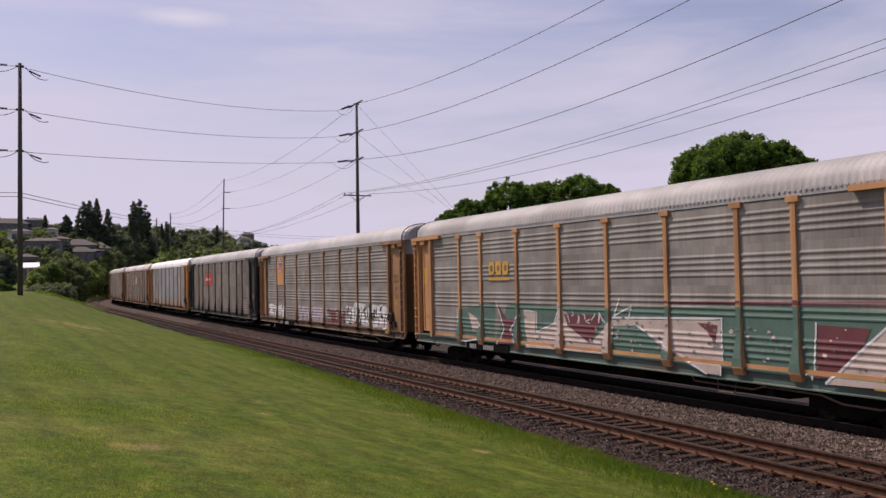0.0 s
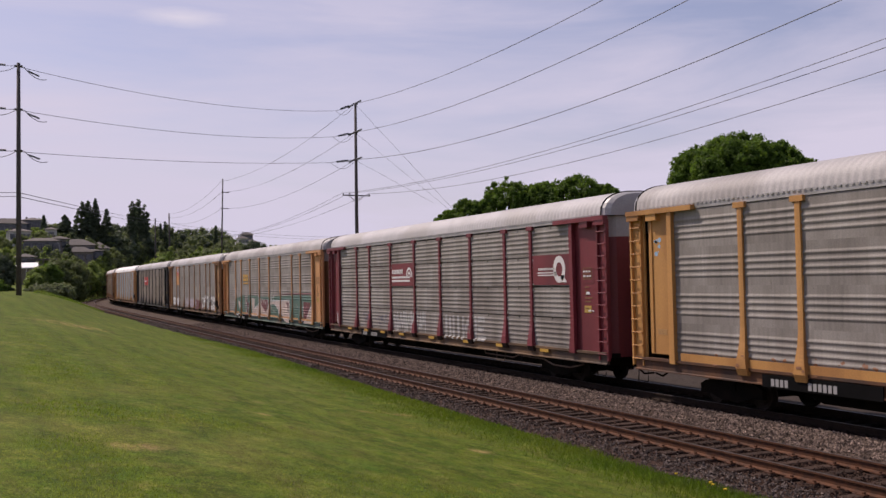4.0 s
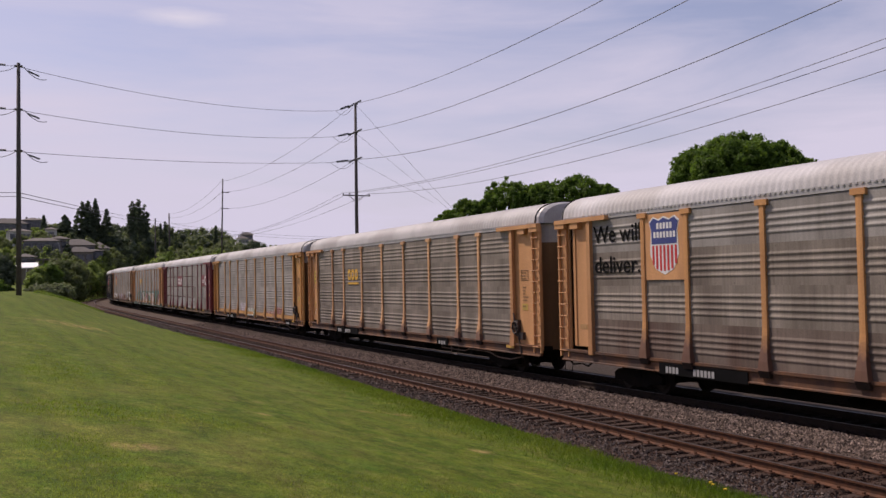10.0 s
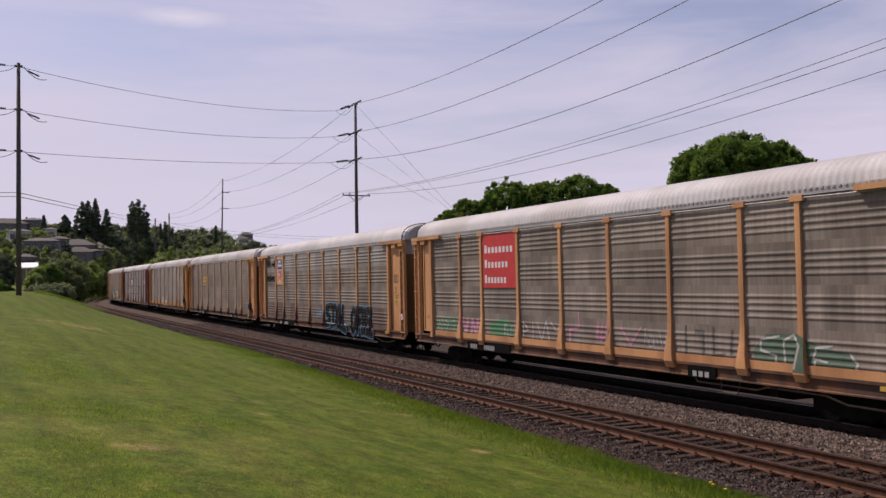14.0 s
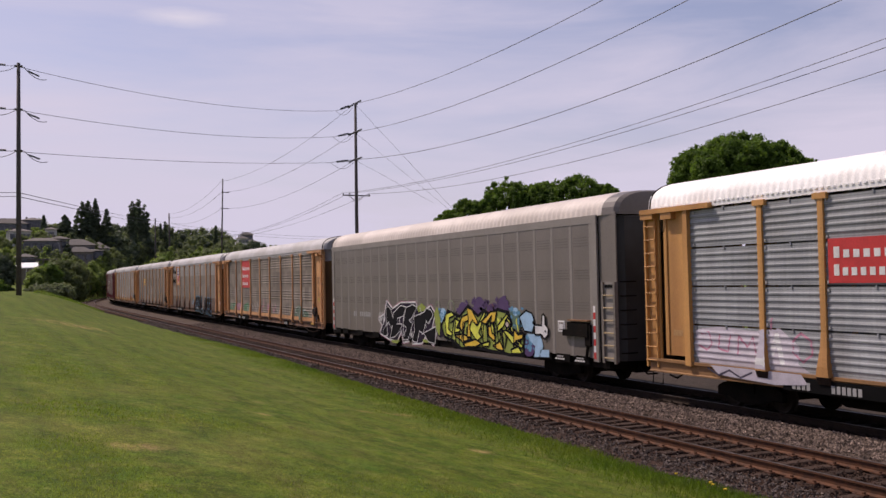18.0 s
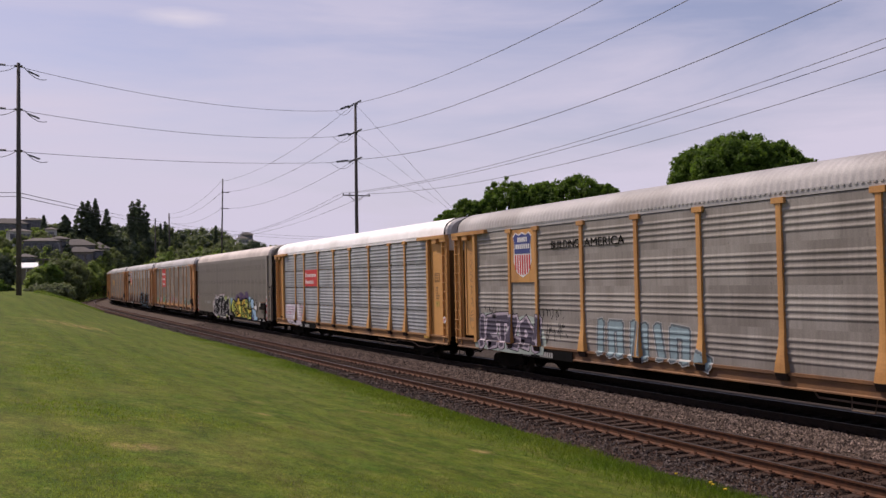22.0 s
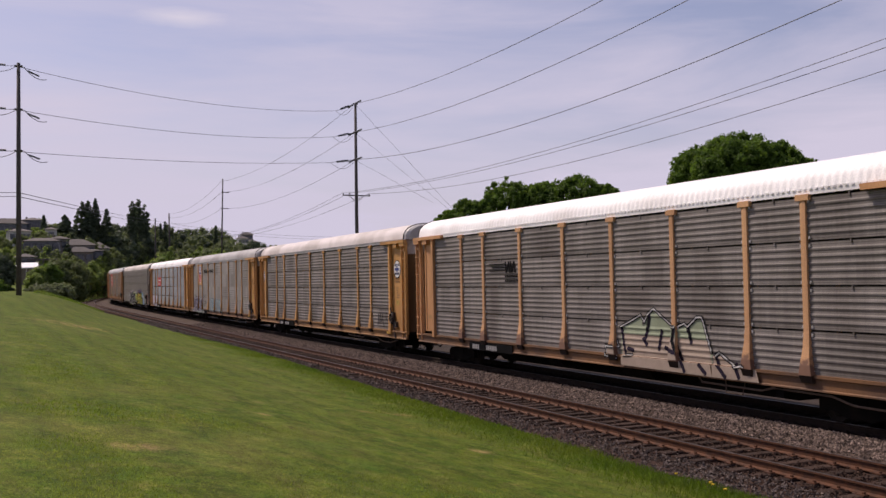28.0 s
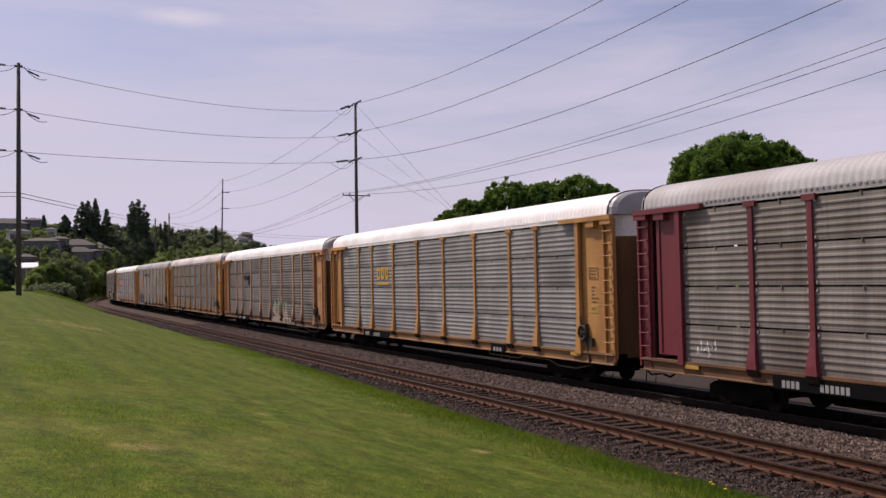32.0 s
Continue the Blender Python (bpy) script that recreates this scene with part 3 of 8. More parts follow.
def scatter_grass():
    """Longer tufts where the mower leaves off, and short blades over the lawn."""
    rnd = np.random.RandomState(7)
    verts, faces = [], []

    def blade(x, y, z, h, w):
        a = rnd.uniform(0, 6.28)
        lx, ly = rnd.normal(0, 0.55, 2) * h
        b = len(verts)
        verts.extend([(x - w * math.cos(a), y - w * math.sin(a), z - 0.02), (x + w * math.cos(a), y + w * math.sin(a), z - 0.02),
                      (x + lx, y + ly, z + h)])
        faces.append((b, b + 1, b + 2))
    for i in range(60000):
        y = 9 + 60 * rnd.rand() ** 1.7
        tuft = noise.noise(Vector((y * 0.7, 3.1, 0)))
        x = EDGE_X + 0.08 - abs(rnd.normal(0, 0.8)) + 0.4 * tuft
        blade(x, y, ground_height(x, y), rnd.uniform(0.03, 0.12) * (1.0 + 0.9 * tuft) * (1 - (y - 9) / 64), 0.006 + 0.00015 * y)
    tagged(new("grass_fringe", soup("grass_fringe", verts, faces, M_BLADE)), "longer bright green grass along the edge of the ballast", "grass", kind="stuff")
    verts, faces = [], []
    for i in range(260000):
        y = 6.0 + 34 * rnd.rand() ** 1.7
        x = rnd.uniform(-0.05 * y, min(EDGE_X - 0.3, 1.05 * y + 0.5))
        lush = noise.noise(Vector((x * 0.9, y * 0.7, 5.0))) + 0.5 * noise.noise(Vector((x * 3.1, y * 2.6, 1.0)))
        if rnd.rand() < 0.2 - 0.3 * lush or rnd.rand() < (y - 6) / 34:
            continue
        blade(x, y, ground_height(x, y), rnd.uniform(0.006, 0.015), 0.003 + 0.00022 * y)
    tagged(new("lawn_blades", soup("lawn_blades", verts, faces, M_SHORT_BLADE)), "short mown grass blades over the lawn", "grass", kind="stuff")
    verts, faces = [], []
    for i in range(9000):
        y = rnd.uniform(92, 116)
        x = rnd.uniform(2.6, 8.6) + (y - 100) * 0.03
        if noise.noise(Vector((x * 0.5, y * 0.25, 9.0))) > -0.1:
            blade(x, y, ground_height(x, y), rnd.uniform(0.05, 0.22), 0.022)
    tagged(new("tall_grass", soup("tall_grass", verts, faces, M_TALL_BLADE)), "tall bright green grass on the bank before the shrubs", "grass", kind="stuff")
    # a few dandelions in the longer grass
    for i, (x, y) in enumerate(((10.96, 13.64), (10.86, 13.46), (10.9, 14.51), (10.76, 13.03))):
        z = ground_height(x, y)
        fl = tagged(new("dandelion"), "small yellow dandelion in the longer grass", "flower", "dandelions in the grass")
        fl.location = (x, y, z)
        part("stem", tube(bmesh.new(), [(0, 0, -0.03), (0.01, 0, 0.11)], 0.004, 5), M_BLADE, fl)
        part("bloom", extrude(bmesh.new(), [((0.030 if j % 2 else 0.022) * math.cos(j * 0.3927), (0.030 if j % 2 else 0.022) * math.sin(j * 0.3927)) for j in range(16)], "z", 0.105, 0.125), M_DANDELION, fl)


# ---- the train ----
CAR_PITCH, SPEED, FRONT = 28.5, 10.166, 40.45
HALF = 13.62
POSTS = (-9.03, -7.12, -4.27, -1.38, 1.38, 4.27, 7.12, 9.03)
Z_DECK, Z_EAVE, Z_TOP = 1.10, 5.06, 5.93
ROWS4 = (Z_EAVE - Z_DECK) / 4
SIDE = 1.45
RIB_OLD = (0.255, 0.415, 0.575, 0.735)
RIB_NEW = (0.16, 0.32, 0.48, 0.64, 0.80)
cache = {}


def shared(key, make, mat, smooth=False):
    k = (key, mat.name)
    if k not in cache:
        got = make()
        if isinstance(got, bpy.types.Mesh):
            got.materials[0] = mat
            cache[k] = got
        else:
            cache[k] = mesh_of(got, key.split("|")[0], mat, smooth)
    return cache[k]


def rib_out(z, seamed):
    """How far the ribbed sheet stands out at a height."""
    t = ((z - Z_DECK) / ROWS4) % 1.0
    best = 0.0
    for c in (RIB_NEW if seamed else RIB_OLD):
        u = abs(t - c) / 0.066
        if u < 1:
            best = max(best, (0.5 + 0.5 * math.cos(math.pi * u)) * (0.62 if seamed else 0.66))
    return 0.030 * best


def panel_mesh(length, seamed, height=ROWS4):
    """One pressed sheet with its ribs, seen from the left side of the car; its foot at z = 0."""
    bm = bmesh.new()
    pts = [(0.0, 0.0)]
    lo, hi = (0.0, 0.958) if seamed else (0.0, 1.0)
    pts = [(0.0, lo * height)]
    for c in (RIB_NEW if seamed else RIB_OLD):
        k = 0.62 if seamed else 0.66
        for du, o in ((-0.066, 0), (-0.044, 0.0075), (-0.022, 0.0225), (0.0, 0.030), (0.022, 0.0225), (0.044, 0.0075), (0.066, 0)):
            pts.append((o * k, (c + du) * height))
    pts.append((0.0, hi * height))
    a = [bm.verts.new((-p[0], -length / 2, p[1])) for p in pts]
    b = [bm.verts.new((-p[0], length / 2, p[1])) for p in pts]
    for i in range(len(pts) - 1):
        bm.faces.new((a[i], b[i], b[i + 1], a[i + 1]))
    c = [bm.verts.new((0.02, y, z * height)) for y, z in ((-length / 2, lo), (length / 2, lo), (length / 2, hi), (-length / 2, hi))]
    bm.faces.new(c)
    bm.faces.new((a[0], c[0], c[1], b[0]))
    bm.faces.new((a[-1], b[-1], c[2], c[3]))
    if seamed:
        # latch at the top edge and clips at the corners
        box(bm, -0.026, 0.0, -0.018, 0.018, hi * height - 0.05, hi * height + 0.03)
        n = len(bm.faces)
        for y in (-length / 2 + 0.10, length / 2 - 0.17):
            for z in (0.03, hi * height - 0.11):
                box(bm, -0.032, 0.0, y, y + 0.05, z, z + 0.065)
        bm.faces.ensure_lookup_table()
        for k in range(n, len(bm.faces)):
            bm.faces[k].material_index = 1
    else:
        # bolt heads along the flat bands
        n = max(2, round(length / 0.66))
        for z in (0.055, 0.93):
            for i in range(n):
                y = (i + 0.5) / n * length - length / 2
                box(bm, -0.007, 0.0, y - 0.011, y + 0.011, z * height, z * height + 0.022)
    return bm


POST_RINGS = ((Z_DECK - 0.19, 0.175, 1.535 - SIDE), (Z_DECK - 0.02, 0.185, 0.15), (1.3, 0.15, 0.14), (1.5, 0.12, 0.115), (1.7, 0.098, 0.085), (2.05, 0.082, 0.06), (Z_EAVE - 0.1, 0.08, 0.06))


def post_out(z):
    """How far a post stands out of the side, and half its width, at a height."""
    zs = [r[0] for r in POST_RINGS]
    return float(np.interp(z, zs, [r[2] for r in POST_RINGS])), float(np.interp(z, zs, [r[1] for r in POST_RINGS]))


def post_mesh():
    """A pressed post that flares out towards its foot, with a cap under the eaves."""
    bm = bmesh.new()
    rings = [[bm.verts.new(p) for p in ((-o, -w, z), (-o - 0.006, 0, z), (-o, w, z), (0.02, w, z), (0.02, -w, z))] for z, w, o in POST_RINGS[1:]]
    for a, b in zip(rings, rings[1:]):
        for i in range(5):
            bm.faces.new((a[i], a[(i + 1) % 5], b[(i + 1) % 5], b[i]))
    bm.faces.new(rings[0][::-1])
    bm.faces.new(rings[-1])
    box(bm, -0.085, 0.02, -0.2, 0.2, Z_EAVE - 0.1, Z_EAVE + 0.035)
    return bm


def post_foot_mesh():
    """The block under a post, drawn in towards the sill."""
    bm = bmesh.new()
    (z0, w0, o0), (z1, w1, o1) = POST_RINGS[:2]
    lo = [bm.verts.new(p) for p in ((-o0, -w0, z0), (-o0, w0, z0), (0.02, w0, z0), (0.02, -w0, z0))]
    hi = [bm.verts.new(p) for p in ((-o1 + 0.01, -w1, z1 - 0.003), (-o1 + 0.01, w1, z1 - 0.003), (0.02, w1, z1 - 0.003), (0.02, -w1, z1 - 0.003))]
    for i in range(4):
        bm.faces.new((lo[i], lo[(i + 1) % 4], hi[(i + 1) % 4], hi[i]))
    bm.faces.new(lo[::-1])
    bm.faces.new(hi)
    return bm


def roof_profile(n=14):
    pts = []
    for i in range(n + 1):
        a = math.pi * i / n
        c, s = math.cos(a), math.sin(a)
        x = -1.46 * math.copysign(abs(c) ** 0.72, c)
        z = Z_EAVE + 0.13 + (Z_TOP - Z_EAVE - 0.13) * abs(s) ** 0.80
        pts.append((x, z))
    return pts


def roof_mesh(length=26.7, pitch=0.22, high=0.014):
    """Arched sheet steel, corrugated across its length."""
    prof = roof_profile()
    k = int(length / pitch)
    step = length / k
    verts, faces = [], []
    m = len(prof)
    rows = k * 6 + 1
    for j in range(rows):
        up = high * (0.5 - 0.5 * math.cos(6.2832 * (j % 6) / 6))
        for i, (x, z) in enumerate(prof):
            t = math.pi * i / (m - 1)
            verts.append((x - up * math.cos(t), -length / 2 + j * step / 6, z + up * math.sin(t)))
    for j in range(rows - 1):
        for i in range(m - 1):
            c = j * m + i
            faces.append((c, c + 1, c + m + 1, c + m))
    me = soup("roof", verts, faces, None)
    for p in me.polygons:
        p.use_smooth = True
    return me


def hood_mesh(sign, out=0.0):
    """The smooth end of the roof, drawn in over the rounded end doors."""
    bm = bmesh.new()
    prof = roof_profile()
    rings = []
    for y, k, dz in ((13.18 if out else 13.34, 1.0, 0.0), (13.5 + out, 0.97, -0.02), (13.62 + out, 0.88, -0.08)):
        rings.append([bm.verts.new((x * k, sign * y, Z_EAVE + 0.1 + (z - Z_EAVE - 0.1) * (1 + dz))) for x, z in prof])
    for a, b in zip(rings, rings[1:]):
        for i in range(len(prof) - 1):
            bm.faces.new((a[i], a[i + 1], b[i + 1], b[i]))
    bm.faces.new(rings[-1])
    return bm


END_PLAN = [(-1.36, 13.05), (-1.25, 13.28), (-1.0, 13.46), (-0.5, 13.57), (0.0, 13.6), (0.5, 13.57), (1.0, 13.46), (1.25, 13.28), (1.36, 13.05)]


def end_door_mesh(sign, z0, z1, out=0.0):
    bm = bmesh.new()
    lo = [bm.verts.new((x, sign * (y + out), z0)) for x, y in END_PLAN]
    hi = [bm.verts.new((x, sign * (y + out), z1)) for x, y in END_PLAN]
    for i in range(len(lo) - 1):
        bm.faces.new((lo[i], lo[i + 1], hi[i + 1], hi[i]))
    bm.faces.new(hi)
    bm.faces.new(lo)
    return bm


def ladder_mesh(sx, sy):
    """One upright angle bar of a corner ladder."""
    bm = bmesh.new()
    x = sx * 1.5
    for c, w in ((13.14, 0.05), (13.60, 0.07)):
        a, b = sorted((sy * (c - w / 2), sy * (c + w / 2)))
        lo, hi = sorted((x, x - sx * 0.08))
        box(bm, lo, hi, a, b, 0.86, Z_EAVE - 0.05)
    return bm


def rung_mesh():
    return tube(bmesh.new(), [(0.03, -0.25, 0), (-0.035, -0.235, 0), (-0.035, 0.235, 0), (0.03, 0.25, 0)], 0.016, 6)


def frame_marks(root, y0, y1, z0, z1, mat, rows=3):
    """A stencilled box: thin border and rows of small bars."""
    x = -1.428
    w = 0.02
    for a, b, c, d in ((y0, y1, z0, z0 + w), (y0, y1, z1 - w, z1), (y0, y0 - w, z0 + w, z1 - w), (y1 + w, y1, z0 + w, z1 - w)):
        part("stencil_border", box(bmesh.new(), x - 0.004, x + 0.004, min(a, b), max(a, b), c, d), mat, root)
    for i in range(rows):
        bars(root, x, y0 - 0.06, z0 + 0.05 + i * (z1 - z0 - 0.06) / rows, [0.08, 0.1, 0.07] if i % 2 else [0.1, 0.07, 0.08], 0.035, mat, "stencil", 0.3)


def truck_mesh():
    """Cast side frame of a bogie with springs and axle boxes."""
    bm = bmesh.new()
    loop = [(-1.15, 0.52), (-0.95, 0.62), (-0.35, 0.68), (0.35, 0.68), (0.95, 0.62), (1.15, 0.52), (1.15, 0.3), (0.75, 0.3), (0.35, 0.17),
            (-0.35, 0.17), (-0.75, 0.3), (-1.15, 0.3)]
    extrude(bm, loop, "x", -0.07, 0.07)
    return bm


def wheel_mesh():
    bm = bmesh.new()
    k = 20
    prof = [(-0.09, 0.05), (-0.09, 0.2), (-0.035, 0.24), (-0.035, 0.33), (-0.07, 0.35), (-0.07, 0.365), (0.05, 0.375), (0.06, 0.405), (0.075, 0.40),
            (0.075, 0.34), (0.03, 0.32), (0.03, 0.22), (0.07, 0.15), (0.07, 0.05)]
    rings = [[bm.verts.new((x, r * math.cos(6.2832 * i / k), r * math.sin(6.2832 * i / k))) for x, r in prof] for i in range(k)]
    for i in range(k):
        a, b = rings[i], rings[(i + 1) % k]
        for j in range(len(prof) - 1):
            bm.faces.new((a[j], b[j], b[j + 1], a[j + 1]))
    return bm


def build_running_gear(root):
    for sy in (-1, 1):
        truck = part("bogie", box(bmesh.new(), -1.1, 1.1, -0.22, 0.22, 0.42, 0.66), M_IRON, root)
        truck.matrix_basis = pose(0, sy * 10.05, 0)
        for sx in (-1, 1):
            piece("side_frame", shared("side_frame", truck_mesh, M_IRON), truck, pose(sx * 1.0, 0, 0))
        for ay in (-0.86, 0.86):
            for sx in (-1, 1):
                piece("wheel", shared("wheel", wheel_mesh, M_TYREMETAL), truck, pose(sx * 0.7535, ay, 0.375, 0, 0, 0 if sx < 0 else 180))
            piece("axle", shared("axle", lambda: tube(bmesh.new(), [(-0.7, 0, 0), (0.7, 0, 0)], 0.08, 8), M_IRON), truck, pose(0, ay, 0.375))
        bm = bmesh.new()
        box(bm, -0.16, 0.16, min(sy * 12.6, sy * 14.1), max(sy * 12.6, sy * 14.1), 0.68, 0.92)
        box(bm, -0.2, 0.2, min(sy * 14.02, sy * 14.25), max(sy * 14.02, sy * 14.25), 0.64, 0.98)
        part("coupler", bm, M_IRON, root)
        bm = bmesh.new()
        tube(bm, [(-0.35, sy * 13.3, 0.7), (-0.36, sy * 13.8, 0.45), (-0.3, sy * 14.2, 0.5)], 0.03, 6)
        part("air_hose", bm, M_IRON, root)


def bars(root, x, y0, z0, widths, height, mat, name="lettering", gap=0.4):
    """A line of plain bars in place of letters, reading towards the rear of the car."""
    y = y0
    for w in widths:
        if w > 0:
            me = shared("%s|%.3f|%.3f" % (name, w, height), lambda: box(bmesh.new(), -0.006, 0.0, -w, 0.0, 0.0, height), mat)
            piece(name, me, root, pose(x, y, z0))
        y -= abs(w) * (1 + gap)


def plate(root, ya, yb, za, zb, mat, name="sign_panel", label="", x=-SIDE - 0.024):
    return part(name, box(bmesh.new(), x - 0.006, x + 0.02, min(ya, yb), max(ya, yb), za, zb), mat, root, label)


def autorack(style):
    """A covered car carrier, its front towards +y; the left side is fully detailed."""
    fm, pm, rm, sm = style["frame"], style["panel"], style["roof"], style.get("sill", M_SILL)
    root = tagged(new("autorack_car"), style["label"], "freight car", "cars of the passing train")
    seamed = style.get("seamed", False)
    edges = [-11.65, *POSTS, 11.65]
    for a, b in zip(edges, edges[1:]):
        ln = b - a
        for r in range(4):
            me = shared("side_panel|%.2f|%d" % (ln, seamed), lambda: panel_mesh(ln, seamed), style.get("sheets", {}).get(r, pm))
            if len(me.materials) < 2:
                me.materials.append(M_CLIP)
            piece("side_panel", me, root, pose(-SIDE, (a + b) / 2, Z_DECK + r * ROWS4))
        me = shared("far_panel|%.2f" % ln, lambda: box(bmesh.new(), -0.02, 0.03, -ln / 2, ln / 2, 0, Z_EAVE - Z_DECK), pm)
        piece("far_side_panel", me, root, pose(SIDE, (a + b) / 2, Z_DECK))
    for y in POSTS:
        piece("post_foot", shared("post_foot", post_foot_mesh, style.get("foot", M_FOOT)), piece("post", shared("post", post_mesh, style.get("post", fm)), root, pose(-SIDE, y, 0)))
        piece("post", shared("post", post_mesh, fm), root, pose(SIDE, y, 0, 0, 0, 180))
    piece("roof", shared("roof", roof_mesh, rm), root)
    # eaves: a perforated strip under the roof sheet
    def eave():
        bm = bmesh.new()
        box(bm, -0.03, 0.03, -13.3, 13.3, Z_EAVE + 0.02, Z_EAVE + 0.17)
        y = -13.2
        while y < 13.2:
            box(bm, -0.05, -0.03, y, y + 0.08, Z_EAVE + 0.125, Z_EAVE + 0.165)
            y += 0.17
        return bm
    piece("eave_strip", shared("eave_strip", eave, style.get("eave", M_EAVE)), root, pose(-1.44, 0, 0))
    piece("eave_strip", shared("eave_strip", eave, style.get("eave", M_EAVE)), root, pose(1.44, 0, 0, 0, 0, 180))
    # sills, deck and centre sill
    def sill():
        bm = bmesh.new()
        extrude(bm, [(-0.10, 0.74), (0.03, 0.74), (0.03, Z_DECK), (-0.12, Z_DECK), (-0.12, 1.03), (-0.06, 1.0), (-0.06, 0.79), (-0.10, 0.77)], "y", -HALF + 0.1, HALF - 0.1)
        return bm
    piece("side_sill", shared("side_sill", sill, sm), root, pose(-1.40, 0, 0))
    piece("side_sill", shared("side_sill", sill, sm), root, pose(1.40, 0, 0, 0, 0, 180))
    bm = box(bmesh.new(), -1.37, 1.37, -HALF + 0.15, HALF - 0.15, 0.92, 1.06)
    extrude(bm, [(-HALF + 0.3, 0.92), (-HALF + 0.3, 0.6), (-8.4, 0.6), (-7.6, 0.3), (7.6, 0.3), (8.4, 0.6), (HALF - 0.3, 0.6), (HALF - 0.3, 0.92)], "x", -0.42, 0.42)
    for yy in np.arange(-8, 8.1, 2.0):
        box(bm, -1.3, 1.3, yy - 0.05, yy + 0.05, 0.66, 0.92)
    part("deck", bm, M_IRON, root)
    # ends: pocket panel, frame post, top beam, ladder, rounded doors
    for sy in (-1, 1):
        for sx in (-1, 1):
            ya, yb = sorted((sy * 11.68, sy * 13.63))
            if sy > 0:
                # the pocket panel, an open slot beside the ladder and a stiff folded edge along it
                part("end_panel", box(bmesh.new(), sx * 1.40 - 0.02, sx * 1.40 + 0.02, ya, 12.84, 1.22, Z_EAVE), fm, root)
                part("ladder_panel", box(bmesh.new(), sx * 1.40 - 0.02, sx * 1.40 + 0.02, 13.03, yb, 0.95, Z_EAVE), fm, root)
                lo, hi = sorted((sx * 1.422, sx * 1.45))
                part("folded_edge", box(bmesh.new(), lo, hi, 12.67, 12.73, 1.28, Z_EAVE - 0.05), fm, root)
            else:
                part("end_panel", box(bmesh.new(), sx * 1.40 - 0.02, sx * 1.40 + 0.02, ya, yb, 0.95, Z_EAVE), fm, root)
            bm = bmesh.new()
            c = sy * 11.74
            loop = [(c - 0.11, 1.0), (c + 0.11, 1.0), (c + 0.09, Z_EAVE), (c - 0.09, Z_EAVE)]
            if sy < 0:
                loop = [(c - 0.11, 1.0), (c + 0.22, 1.0), (c + 0.1, 1.9), (c + 0.09, Z_EAVE), (c - 0.09, Z_EAVE)]
            extrude(bm, loop, "x", sx * 1.5 - 0.07, sx * 1.5 + 0.05)
            part("end_post", bm, fm, root)
            bm = bmesh.new()
            ya, yb = sorted((sy * 10.75, sy * 13.66))
            box(bm, sx * 1.52 - 0.09, sx * 1.52 + 0.09, ya, yb, Z_EAVE - 0.02, Z_EAVE + 0.11)
            ya, yb = sorted((sy * 13.1, sy * 13.66))
            box(bm, sx * 1.52 - 0.07, sx * 1.52 + 0.07, ya, yb, Z_EAVE - 0.16, Z_EAVE - 0.02)
            part("top_beam", bm, fm, root)
            lad = part("ladder", ladder_mesh(sx, sy), fm, root)
            for i in range(11):
                piece("rung", shared("rung", rung_mesh, fm), lad, pose(sx * 1.49, sy * 13.37, 1.05 + i * 0.365, 0, 0, 0 if sx < 0 else 180))
        part("end_door", end_door_mesh(sy, 0.95, 4.55), style.get("door", M_DOOR), root)
        part("end_band", end_door_mesh(sy, 4.55, Z_EAVE + 0.12), rm, root, "grey painted band over the end door")
        part("roof_end", hood_mesh(sy), style.get("hood", M_HOOD), root, "dark weathered roof end")
    # dark seams where the roof sheet meets its ends, and a stop block under each beam
    for sy in (-1, 1):
        part("roof_seam", tube(bmesh.new(), [(x * 1.006, sy * 13.35, z + 0.008) for x, z in roof_profile()], 0.022, 5), M_IRON, root)
        for sx in (-1, 1):
            ya, yb = sorted((sy * 12.3, sy * 12.75))
            lo, hi = sorted((sx * 1.42, sx * 1.58))
            part("beam_bracket", box(bmesh.new(), lo, hi, ya, yb, Z_EAVE - 0.2, Z_EAVE - 0.02), fm, root)
    # handbrake at the rear corner
    if style.get("handbrake", True):
        bm = bmesh.new()
        k = 16
        tube(bm, [(-1.60, -12.02 + 0.21 * math.cos(6.2832 * i / k), 1.66 + 0.21 * math.sin(6.2832 * i / k)) for i in range(k + 1)], 0.032, 6)
        box(bm, -1.54, -1.42, -12.12, -11.94, 1.36, 1.92)
        box(bm, -1.54, -1.42, -12.45, -12.2, 1.25, 1.5)
        for i in range(5):
            tube(bm, [(-1.60, -12.02, 1.66), (-1.60, -12.02 + 0.2 * math.cos(1.2566 * i + 0.4), 1.66 + 0.2 * math.sin(1.2566 * i + 0.4))], 0.02, 5)
        tube(bm, [(-1.58, -12.0, 1.75), (-1.56, -11.86, 2.15)], 0.03, 6)
        tube(bm, [(-1.5, -12.1, 1.35), (-1.5, -12.25, 0.8), (-1.4, -12.2, 0.6)], 0.035, 6)
        part("handbrake", bm, M_BRAKE, root)
    if style.get("sticker"):
        disc_of = [(-13.37 + 0.14 * math.cos(0.3927 * q), 1.75 + 0.14 * math.sin(0.3927 * q)) for q in range(16)]
        sticker = part("sticker", extrude(bmesh.new(), disc_of, "x", -1.535, -1.53), M_WHITE, root, "round white sticker with a red bar")
        part("sticker_bar", extrude(bmesh.new(), [(-13.47, 1.80), (-13.44, 1.84), (-13.27, 1.70), (-13.30, 1.66)], "x", -1.54, -1.536), M_SIGN_RED, sticker)
